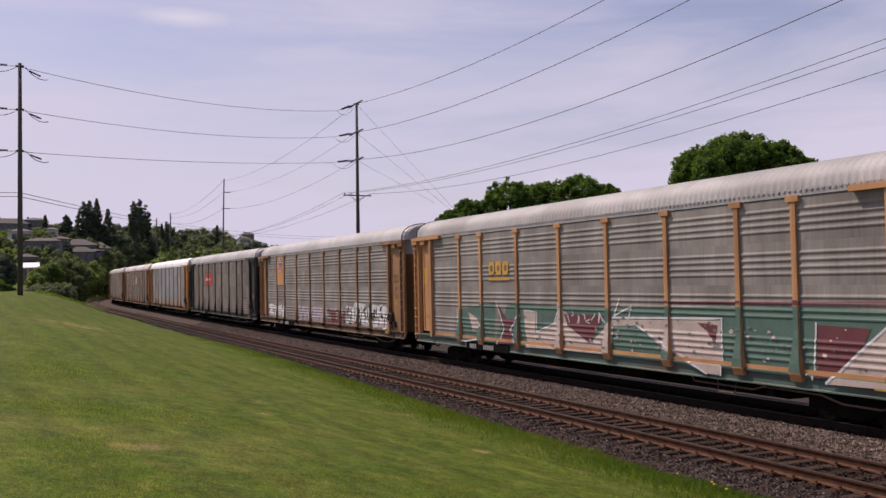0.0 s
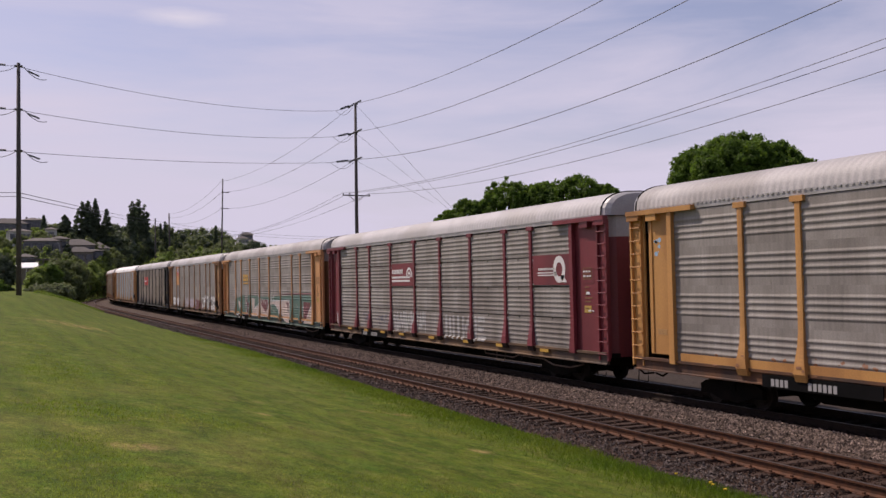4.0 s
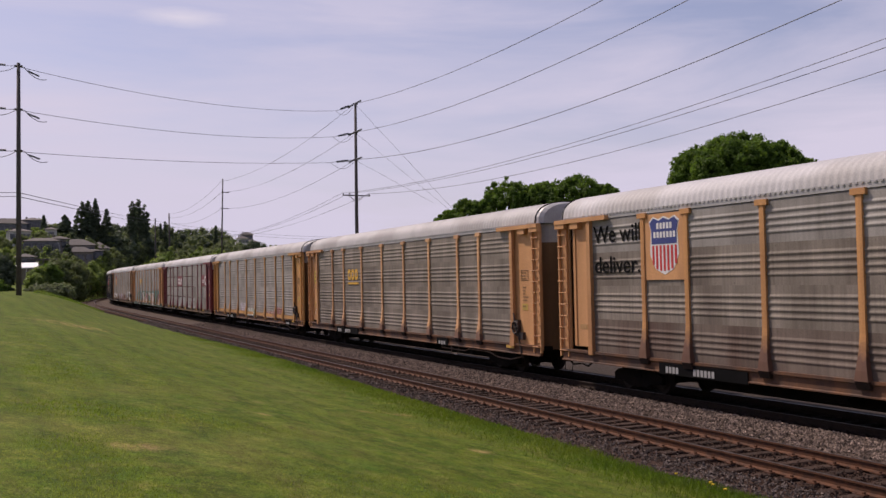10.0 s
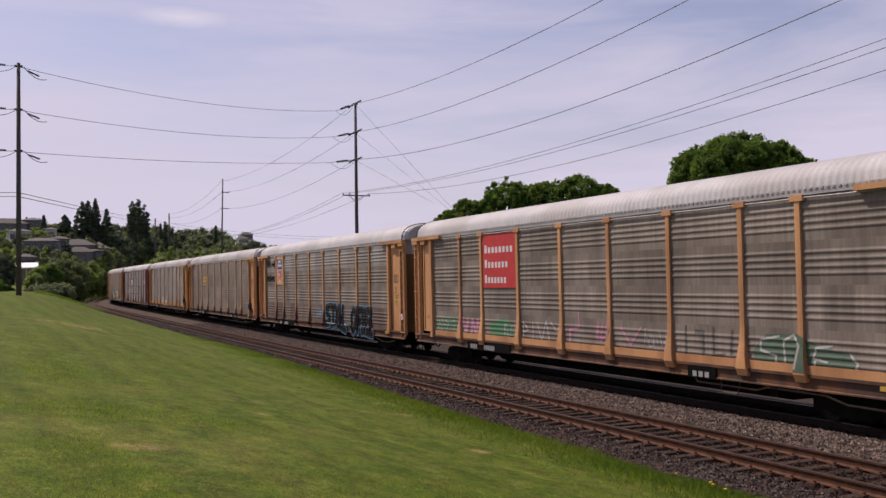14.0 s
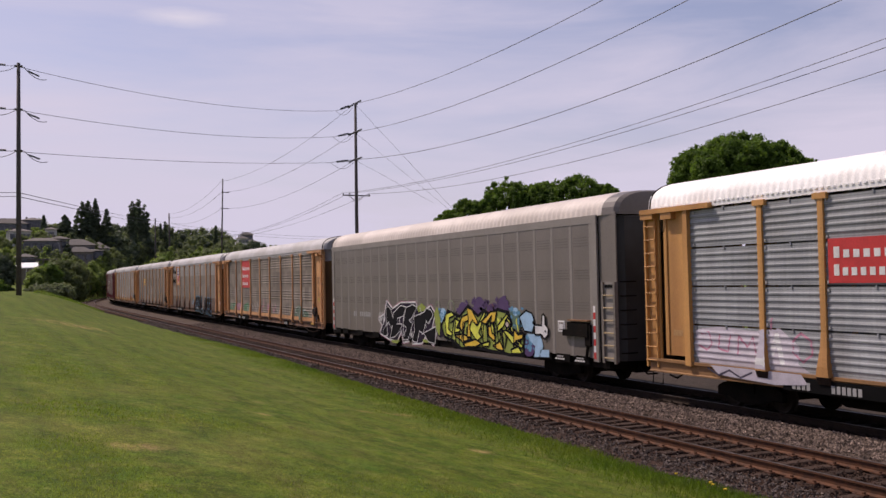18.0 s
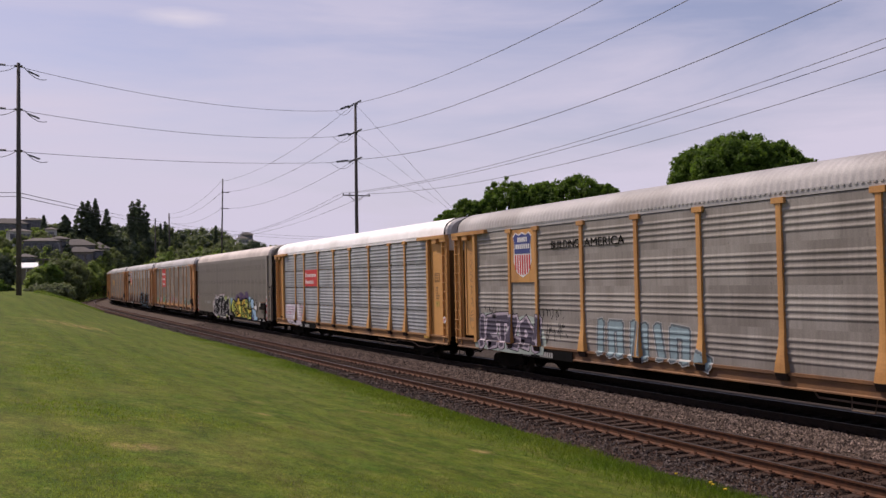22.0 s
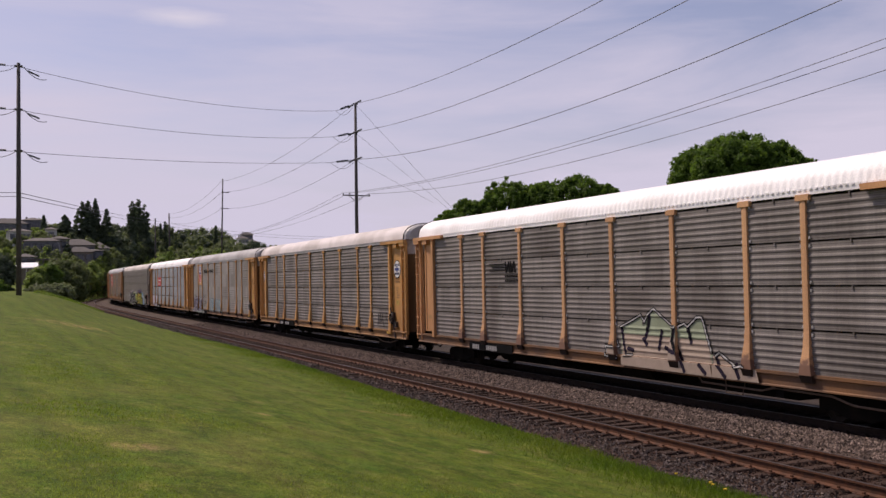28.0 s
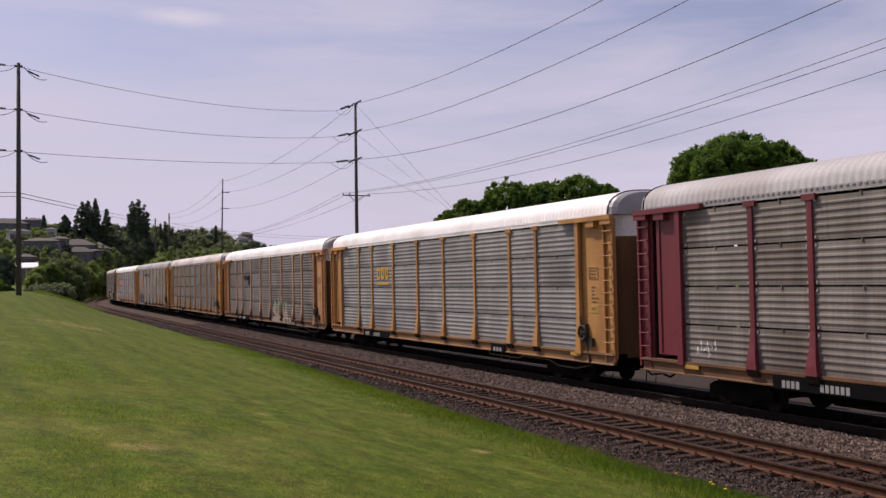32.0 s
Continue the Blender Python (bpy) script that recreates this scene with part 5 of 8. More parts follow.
def speckle(seed, y0, y1, z0, z1, n, r):
    """Patchy overspray made of small irregular dabs."""
    rnd = random.Random(seed)
    out = []
    for i in range(n):
        y, z, s = rnd.uniform(y1, y0), z0 + (z1 - z0) * rnd.betavariate(1.4, 1.8), r * rnd.uniform(0.4, 1.2)
        out.append([(y + s * 1.6 * math.cos(a) * rnd.uniform(0.6, 1.2), z + s * math.sin(a) * rnd.uniform(0.6, 1.2)) for a in (0, 0.9, 1.8, 2.7, 3.6, 4.5, 5.4)])
    return out


def outline_of(shapes, w):
    return [s for b in shapes for s in stroke(b, w)]


def flat_shape(root, name, loop, x, mat, parent=None, label=""):
    """A thin plate cut to an outline of (along, height)."""
    return part(name, extrude(bmesh.new(), loop, "x", x - 0.005, x), mat, parent or root, label)


def lettering(root, words, y0, y1, z0, z1, mat, x=-SIDE - 0.028, bold=0.0):
    """Words in the built-in face, drawn out to a given width and height."""
    cu = bpy.data.curves.new("lettering", "FONT")
    cu.body = words
    cu.extrude, cu.offset = 0.004, bold
    ob = bpy.data.objects.new("lettering", cu)
    scene.collection.objects.link(ob)
    bpy.context.view_layer.update()
    me = bpy.data.meshes.new_from_object(ob.evaluated_get(bpy.context.evaluated_depsgraph_get()))
    bpy.data.objects.remove(ob)
    xs, ys = [v.co.x for v in me.vertices], [v.co.y for v in me.vertices]
    for v in me.vertices:
        a, b = (v.co.x - min(xs)) / (max(xs) - min(xs)), (v.co.y - min(ys)) / (max(ys) - min(ys))
        v.co = (x - v.co.z, y0 + (y1 - y0) * a, z0 + (z1 - z0) * b)
    me.materials.clear()
    me.materials.append(mat)
    return piece("lettering", me, root)


def shield(root, yc, w, z0, z1, x):
    """A shield: dark blue chief, red and white stripes, white border."""
    h = z1 - z0

    def body(k, dz=0.0):
        pts = [(-0.5, 0.92), (-0.36, 1.0), (-0.18, 0.95), (0, 1.0), (0.18, 0.95), (0.36, 1.0), (0.5, 0.92), (0.44, 0.75), (0.48, 0.35), (0.3, 0.1), (0, 0), (-0.3, 0.1), (-0.48, 0.35), (-0.44, 0.75)]
        return [(yc + a * w * k, z0 + h * (0.5 + (b - 0.5) * k)) for a, b in pts]
    sh = flat_shape(root, "shield_sign", body(1.06), x, M_WHITE, label="shield sign in red, white and blue")
    flat_shape(root, "shield_chief", [(yc + a * w, z0 + h * b) for a, b in ((-0.44, 0.53), (-0.44, 0.75), (-0.5, 0.92), (-0.36, 1.0), (-0.18, 0.95), (0, 1.0), (0.18, 0.95), (0.36, 1.0), (0.5, 0.92), (0.44, 0.75), (0.44, 0.53))],
               x - 0.007, M_SIGN_BLUE, sh)
    for i in range(7):
        a0 = -0.44 + i * 0.132
        m = abs(a0 + 0.035) * 2
        flat_shape(root, "stripe", [(yc + a0 * w, z0 + h * (0.04 + 0.25 * m ** 3)), (yc + (a0 + 0.07) * w, z0 + h * (0.04 + 0.25 * m ** 3)), (yc + (a0 + 0.07) * w, z0 + h * 0.5), (yc + a0 * w, z0 + h * 0.5)],
                   x - 0.007, M_SIGN_RED, sh)
    for zz, n in ((0.80, 5), (0.64, 7)):
        for i in range(n):
            a = (i - n / 2) * 0.115
            part("sign_letter", box(bmesh.new(), x - 0.017, x - 0.012, yc + a * w, yc + (a + 0.075) * w, z0 + h * zz, z0 + h * (zz + 0.11)), M_WHITE, sh)


def arc(root, name, yc, zc, r0, r1, a0, a1, x, mat, parent):
    """A flat ring or part of one."""
    bm = bmesh.new()
    n = 20
    inner = [bm.verts.new((x - 0.005, yc + r0 * math.cos(a0 + (a1 - a0) * i / n), zc + 1.15 * r0 * math.sin(a0 + (a1 - a0) * i / n))) for i in range(n + 1)]
    outer = [bm.verts.new((x - 0.005, yc + r1 * math.cos(a0 + (a1 - a0) * i / n), zc + 1.15 * r1 * math.sin(a0 + (a1 - a0) * i / n))) for i in range(n + 1)]
    for i in range(n):
        bm.faces.new((inner[i], inner[i + 1], outer[i + 1], outer[i]))
    return part(name, bm, mat, parent)


def three_blocks(root, y0, y1, z0, z1, mat, x=-SIDE - 0.030):
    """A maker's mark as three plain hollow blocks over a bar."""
    w = (y0 - y1) / 3
    h = z1 - z0
    for i in range(3):
        a = y0 - i * w
        c = z0 + 0.65 * h

        def ring(k):
            return [(a - w * 0.43 + s * w * k, c + t * h * k * 0.84) for s, t in ((-0.3, -0.42), (0.3, -0.42), (0.42, -0.2), (0.42, 0.2), (0.3, 0.42), (-0.3, 0.42), (-0.42, 0.2), (-0.42, -0.2))]
        flat_shape(root, "mark_block", ring(1.0), x, mat, label="golden block of the owner's mark")
        flat_shape(root, "mark_core", ring(0.42), x - 0.006, M_ZINC_DARK)
    flat_shape(root, "mark_bar", [(y0, z0), (y1, z0), (y1, z0 + 0.13 * h), (y0, z0 + 0.13 * h)], x, mat)


def red_board(root, y0, y1, z0, z1, rows, mat=None, label="red sign board with rows of white lettering"):
    b = plate(root, y0, y1, z0, z1, mat or M_SIGN_RED, "sign_board", label)
    for zz, h, n, wd in rows:
        for i in range(n):
            a = y0 - 0.16 - i * wd
            part("sign_letter", box(bmesh.new(), -SIDE - 0.036, -SIDE - 0.030, a - wd * 0.6, a, zz, zz + (h * 1.2 if i == 0 else h * 0.85)), M_WHITE, b)
    return b


def ring_sign(root, yc, zc, r, x=-1.425):
    k = 20
    sign = flat_shape(root, "round_sign", [(yc + r * math.cos(6.2832 * i / k), zc + r * math.sin(6.2832 * i / k)) for i in range(k)], x, M_LETTER_BLACK, label="round white and blue emblem")
    flat_shape(root, "sign_ring", [(yc + .9 * r * math.cos(6.2832 * i / k), zc + .9 * r * math.sin(6.2832 * i / k)) for i in range(k)], x - 0.006, M_WHITE, sign)
    for a in (0.785, 2.356, 3.927, 5.498):
        c, s = math.cos(a), math.sin(a)
        flat_shape(root, "sign_corner", [(yc + .66 * r * c - .2 * r, zc + .66 * r * s - .1 * r), (yc + .66 * r * c + .2 * r, zc + .66 * r * s - .1 * r), (yc + .66 * r * c + .12 * r, zc + .66 * r * s + .12 * r), (yc + .66 * r * c - .12 * r, zc + .66 * r * s + .12 * r)], x - 0.012, M_LETTER_BLACK, sign)
    flat_shape(root, "sign_cross", [(yc - .14 * r, zc - .6 * r), (yc + .14 * r, zc - .6 * r), (yc + .14 * r, zc + .6 * r), (yc - .14 * r, zc + .6 * r)], x - 0.012, M_SIGN_BLUE, sign)
    flat_shape(root, "sign_cross", [(yc - .6 * r, zc - .14 * r), (yc - .16 * r, zc - .14 * r), (yc - .16 * r, zc + .14 * r), (yc - .6 * r, zc + .14 * r)], x - 0.012, M_SIGN_BLUE, sign)
    flat_shape(root, "sign_cross", [(yc + .16 * r, zc - .14 * r), (yc + .6 * r, zc - .14 * r), (yc + .6 * r, zc + .14 * r), (yc + .16 * r, zc + .14 * r)], x - 0.012, M_SIGN_BLUE, sign)


def small_marks(root, y=-5.0):
    """Owner's mark on the sill, in plain bars."""
    plate(root, y, y - 1.1, 0.72, 1.0, M_LETTER_BLACK, "number_board", x=-1.505)
    bars(root, -1.512, y - 0.2, 0.75, [0.16, 0.16, 0.16], 0.14, M_DULL_WHITE, "sill_mark", 0.5)


def deco_teal(root, st):
    three_blocks(root, 6.42, 4.78, 3.3, 3.98, M_SIGN_YELLOW)
    paint(root, "graffiti_ground", [[(-1.6, 2.42), (-4.2, 2.5), (-9.5, 2.6), (-11.55, 2.55), (-11.5, 1.06), (-9.5, 1.06), (-4.8, 1.06), (-1.5, 1.06)],
                                    [(9.0, 2.2), (6.0, 2.5), (6.1, 1.06), (9.2, 1.06)], [(5.0, 2.45), (4.2, 2.5), (1.2, 2.4), (-1.6, 2.42), (-1.5, 1.06), (6.1, 1.06)]], P_TEAL, label="faded teal spray paint over the lower side")
    paint(root, "graffiti_fill", [[(3.87, 2.22), (3.0, 2.2), (3.05, 1.5), (1.8, 1.8), (1.4, 2.4), (0.2, 1.86), (-0.47, 1.4), (-1.3, 1.9), (-1.6, 2.1), (-1.55, 1.05), (1.0, 1.05), (3.6, 1.0)],
                                  [(-1.6, 2.1), (-6.4, 2.2), (-6.4, 0.85), (-5.8, 0.85), (-3.9, 1.45), (-2.8, 1.96), (-1.6, 1.9)],
                                  [(-10.9, 1.78), (-11.55, 2.2), (-11.5, 0.95), (-9.9, 0.93)], [(8.3, 2.1), (7.6, 1.9), (7.0, 1.6), (7.9, 1.4)]], P_CREAM, layer=2, label="cream blocks of graffiti")
    paint(root, "graffiti_shade", [[(5.85, 2.5), (5.1, 1.9), (4.2, 2.0), (4.85, 1.55), (4.2, 1.1), (5.75, 1.0), (5.25, 1.55)], [(1.16, 2.2), (-1.2, 2.2), (-0.35, 1.32), (0.93, 1.83)],
                                   [(-9.65, 2.2), (-11.1, 2.17), (-10.9, 1.8), (-10.1, 1.08), (-9.55, 1.03)], [(-5.5, 2.12), (-6.3, 2.1), (-6.2, 1.6), (-5.9, 1.9)]], P_MAROON, layer=3, label="maroon shapes of graffiti")
    paint(root, "graffiti_outline", stroke([(9.3, 2.2), (9.25, 1.0), (8.4, 0.98), (7.4, 1.1)], 0.06, False) + stroke([(3.87, 2.25), (2.9, 2.22), (2.95, 1.55), (1.8, 1.85), (1.4, 2.5)], 0.05, False)
          + stroke([(5.9, 2.55), (5.3, 1.55), (5.8, 1.0)], 0.06, False) + stroke([(4.1, 2.1), (4.85, 1.55), (4.15, 1.0)], 0.06, False) + stroke([(-2.0, 2.7), (-1.7, 2.2), (-2.6, 2.5), (-2.4, 2.1)], 0.05, False)
          + stroke([(-1.6, 2.15), (-6.45, 2.25), (-6.45, 0.85)], 0.06, False) + stroke([(-2.8, 1.96), (-5.9, 0.85)], 0.05, False) + stroke([(-9.6, 2.25), (-9.5, 1.0)], 0.05, False) + tag(3, 1.0, -1.2, 1.9, 2.3, 8, 0.03)
          + stroke([(-11.5, 2.2), (-10.9, 1.75), (-9.9, 0.95)], 0.06, False), P_WHITE, layer=4, label="white outlines of graffiti")
    paint(root, "graffiti_line", stroke([(-4.2, 2.62), (-11.55, 2.70)], 0.07, False), P_MAROON, layer=2)
    plate(root, 12.35, 12.75, 3.2, 3.9, M_SIGN_YELLOW, "end_sign", x=-1.42)
    lay(root, "graffiti_wear", speckle(5, 9.0, -11.4, 1.08, 2.5, 150, 0.05), P_WORN, layer=5, label="bare flecks worn through the paint")["kind"] = "stuff"
    lay(root, "graffiti_wear", speckle(6, 3.5, -11.4, 1.06, 2.2, 60, 0.05), P_CREAM, layer=4)["kind"] = "stuff"


def deco_maroon_boards(root, st):
    b = plate(root, 4.15, 1.5, 3.12, 4.12, M_RED, "sign_board", "maroon sign board with white stripes and an arc")
    for z in (3.3, 3.46):
        flat_shape(root, "sign_bar", [(4.05, z), (1.9, z), (1.9, z + 0.09), (4.05, z + 0.09)], -SIDE - 0.032, M_WHITE, b)
    for i in range(7):
        flat_shape(root, "sign_letter", [(4.0 - i * 0.19, 3.66), (3.87 - i * 0.19, 3.66), (3.87 - i * 0.19, 3.86), (4.0 - i * 0.19, 3.86)], -SIDE - 0.032, M_WHITE, b)
    for r in (0.36, 0.2):
        arc(root, "sign_arc", 1.95, 3.52, r - 0.09, r, 0.0, 3.2, -SIDE - 0.032, M_WHITE, b)
    b = plate(root, -9.15, -11.6, 3.12, 4.1, M_RED, "sign_board", "maroon sign board with a white ring and bar")
    arc(root, "sign_ring", -10.9, 3.62, 0.2, 0.38, 0.0, 6.2832, -SIDE - 0.032, M_WHITE, b)
    flat_shape(root, "sign_tail", [(-10.95, 3.4), (-11.15, 3.45), (-11.35, 3.2), (-11.1, 3.2)], -SIDE - 0.032, M_WHITE, b)
    for z, w in ((3.42, 1.25), (3.5, 1.2)):
        flat_shape(root, "sign_bar", [(-9.5, z), (-9.5 - w, z), (-9.5 - w, z + 0.04), (-9.5, z + 0.04)], -SIDE - 0.032, M_WHITE, b)
    for i in range(12):
        flat_shape(root, "sign_letter", [(-9.55 - i * 0.09, 3.6), (-9.61 - i * 0.09, 3.6), (-9.61 - i * 0.09, 3.68), (-9.55 - i * 0.09, 3.68)], -SIDE - 0.032, M_WHITE, b)
    lay(root, "graffiti_fill", tag(21, 4.0, 1.4, 1.05, 2.0, 26, 0.09) + tag(22, 1.2, 0.2, 1.1, 2.05, 9, 0.06), P_WORNWHITE, True, 1, None, "worn whitish graffiti")["kind"] = "stuff"
    blocks = [[(-1.9, 1.1), (-1.9, 1.85)], [(-2.25, 1.8), (-2.3, 1.15)], [(-2.6, 1.1), (-2.6, 1.85)], [(-3.05, 1.85), (-3.05, 1.1)], [(-3.5, 1.1), (-3.5, 1.85)], [(-3.75, 1.5), (-4.05, 1.85)], [(-3.75, 1.45), (-4.05, 1.1)],
              [(-4.6, 1.85), (-4.6, 1.1)], [(-4.9, 1.85), (-5.3, 1.85)], [(-4.9, 1.5), (-5.2, 1.5)], [(-4.9, 1.15), (-5.4, 1.15)]]
    written(root, blocks, 0.2, (("graffiti_fill", 0.0, P_WORNWHITE, "faded white block graffiti"),), True)
    lay(root, "graffiti_scratch", tag(23, -1.8, -5.4, 1.1, 1.9, 14, 0.03), M_ZINC, True, 2)["kind"] = "stuff"
    paint(root, "graffiti_tag", tag(25, 12.6, 11.8, 1.05, 1.75, 6, 0.04), P_WHITE, flat=-1.42)
    for yy in (7.6, 5.4):
        paint(root, "graffiti_haze", speckle(26 + int(yy), yy + 0.6, yy - 0.6, 1.3, 1.9, 24, 0.06), P_HAZE, True, label="faint violet overspray")
    plate(root, -12.2, -12.85, 3.15, 3.6, M_RED, "stencil_box", x=-1.421)
    bars(root, -1.43, -12.25, 3.5, [0.1, 0.12, 0.1], 0.05, M_WHITE, "stencil", 0.4)
    bars(root, -1.43, -12.25, 3.36, [0.14, 0.1, 0.1], 0.05, M_WHITE, "stencil", 0.4)
    bars(root, -1.43, -12.4, 2.82, [0.2], 0.08, M_WHITE, "stencil", 0.4)
    bars(root, -1.43, -12.5, 2.3, [0.16, 0.08], 0.05, M_WHITE, "stencil", 0.4)


def deco_red_tags(root, st):
    paint(root, "graffiti_stain", speckle(31, 11.0, 4.4, 1.06, 1.5, 46, 0.05) + speckle(32, -1.6, -4.1, 1.06, 1.5, 30, 0.05), P_RUST, label="rusty red haze low on the side")
    paint(root, "graffiti_fill", blobs(33, 3.4, 1.8, 1.2, 1.95, 3, jag=0.12), P_LILAC, label="faded bluish tag")
    paint(root, "graffiti_fill", blobs(34, 1.0, -1.7, 1.0, 1.55, 5), P_SAGE, label="pale yellow and white tag")
    paint(root, "graffiti_outline", outline_of(blobs(34, 1.0, -1.7, 1.0, 1.55, 5), 0.04) + tag(35, 3.4, 1.8, 1.2, 1.9, 6, 0.03), P_WHITE, layer=2)
    paint(root, "graffiti_fill", blobs(36, -4.5, -6.7, 1.02, 1.5, 5) + blobs(37, -7.1, -8.75, 1.12, 1.75, 4, over=0.9) + speckle(38, -7.1, -8.8, 1.1, 1.95, 46, 0.045), P_RED, label="faded red tag")
    paint(root, "graffiti_outline", outline_of(blobs(36, -4.5, -6.7, 1.02, 1.5, 5), 0.03), P_CREAM, layer=2)
    paint(root, "graffiti_mark", speckle(39, 12.6, 12.3, 3.9, 4.5, 6, 0.06), P_SKY, flat=-1.42)
    small_marks(root, -9.6)


def deco_blocks(root, st):
    three_blocks(root, 6.42, 4.78, 3.22, 3.98, M_SIGN_YELLOW)
    small_marks(root)
    board = plate(root, 11.95, 12.6, 3.3, 4.0, M_NOTICE_BRIGHT, "end_sign", "yellow notice with three dark lines", x=-1.424)
    for z, ws in ((3.82, (0.08, 0.26)), (3.62, (0.38,)), (3.4, (0.24, 0.2))):
        bars(board, -1.434, 12.48, z, ws, 0.09, M_STENCIL_DARK, "notice_line", 0.3)
    low = plate(root, 11.95, 12.5, 2.0, 2.2, M_NOTICE_BRIGHT, "notice_plate", "small yellow notice plate", x=-1.424)
    bars(low, -1.434, 12.42, 2.11, (0.2,), 0.04, M_STENCIL_DARK, "notice_line", 0.3)
    bars(low, -1.434, 12.45, 2.04, (0.34,), 0.04, M_STENCIL_DARK, "notice_line", 0.3)
    bars(root, -1.425, 12.45, 3.0, (0.08, 0.1, 0.08, 0.08), 0.1, M_STENCIL_DARK, "stencil", 0.3)
    lay(root, "graffiti_scribble", tag(45, 12.5, 11.95, 1.5, 1.85, 5, 0.03), P_WHITE, flat=-1.422)["kind"] = "stuff"


def deco_shield_words(root, st):
    plate(root, 8.97, 7.2, 3.24, 5.04, st["frame"], "sign_board", "orange sign board with a shield")
    shield(root, 8.06, 1.25, 3.42, 4.92, -SIDE - 0.032)
    lettering(root, "We will", 11.55, 9.15, 4.36, 4.86, M_LETTER_BLACK, bold=0.008)
    lettering(root, "deliver.", 11.5, 9.2, 3.45, 3.95, M_LETTER_BLACK, bold=0.008)
    first = [[(-2.5, 2.0), (-1.9, 1.9), (-1.95, 1.6), (-2.45, 1.45), (-2.4, 1.1), (-1.8, 1.05)], [(-2.75, 1.98), (-3.5, 1.98)], [(-3.1, 1.9), (-3.05, 1.0)], [(-3.5, 1.05), (-3.75, 1.9), (-4.05, 1.05)],
             [(-3.6, 1.35), (-3.95, 1.35)], [(-4.2, 2.0), (-4.2, 1.0)], [(-4.75, 2.0), (-4.7, 0.95), (-5.3, 0.85)], [(-4.2, 1.5), (-4.7, 1.45)]]
    second = [[(-6.5, 1.9), (-6.15, 1.6), (-6.2, 1.1), (-6.55, 0.85), (-6.9, 1.1), (-6.9, 1.65), (-6.5, 1.9)], [(-7.2, 0.85), (-7.2, 1.9), (-7.75, 1.9)], [(-7.25, 1.45), (-7.6, 1.4)],
              [(-7.95, 1.9), (-7.95, 0.85)], [(-8.35, 1.9), (-8.35, 0.85)], [(-7.95, 1.4), (-8.35, 1.4)], [(-9.2, 1.9), (-8.65, 1.9), (-8.65, 0.85), (-9.4, 0.8)], [(-8.7, 1.4), (-9.1, 1.4)]]
    for letters, edge in ((first, P_EDGE), (second, P_EDGE)):
        written(root, letters, 0.25, (("graffiti_halo", 0.26, P_BLUE, "blue halo of graffiti"), ("graffiti_shade", 0.17, P_BLACK, ""), ("graffiti_edge", 0.05, edge, "thin grey outline of graffiti"), ("graffiti_fill", 0.0, P_BLACK, "black bold graffiti")))
    paint(root, "graffiti_haze", speckle(43, 0.1, -1.1, 1.35, 1.95, 40, 0.07), P_BLUE, label="blue overspray")


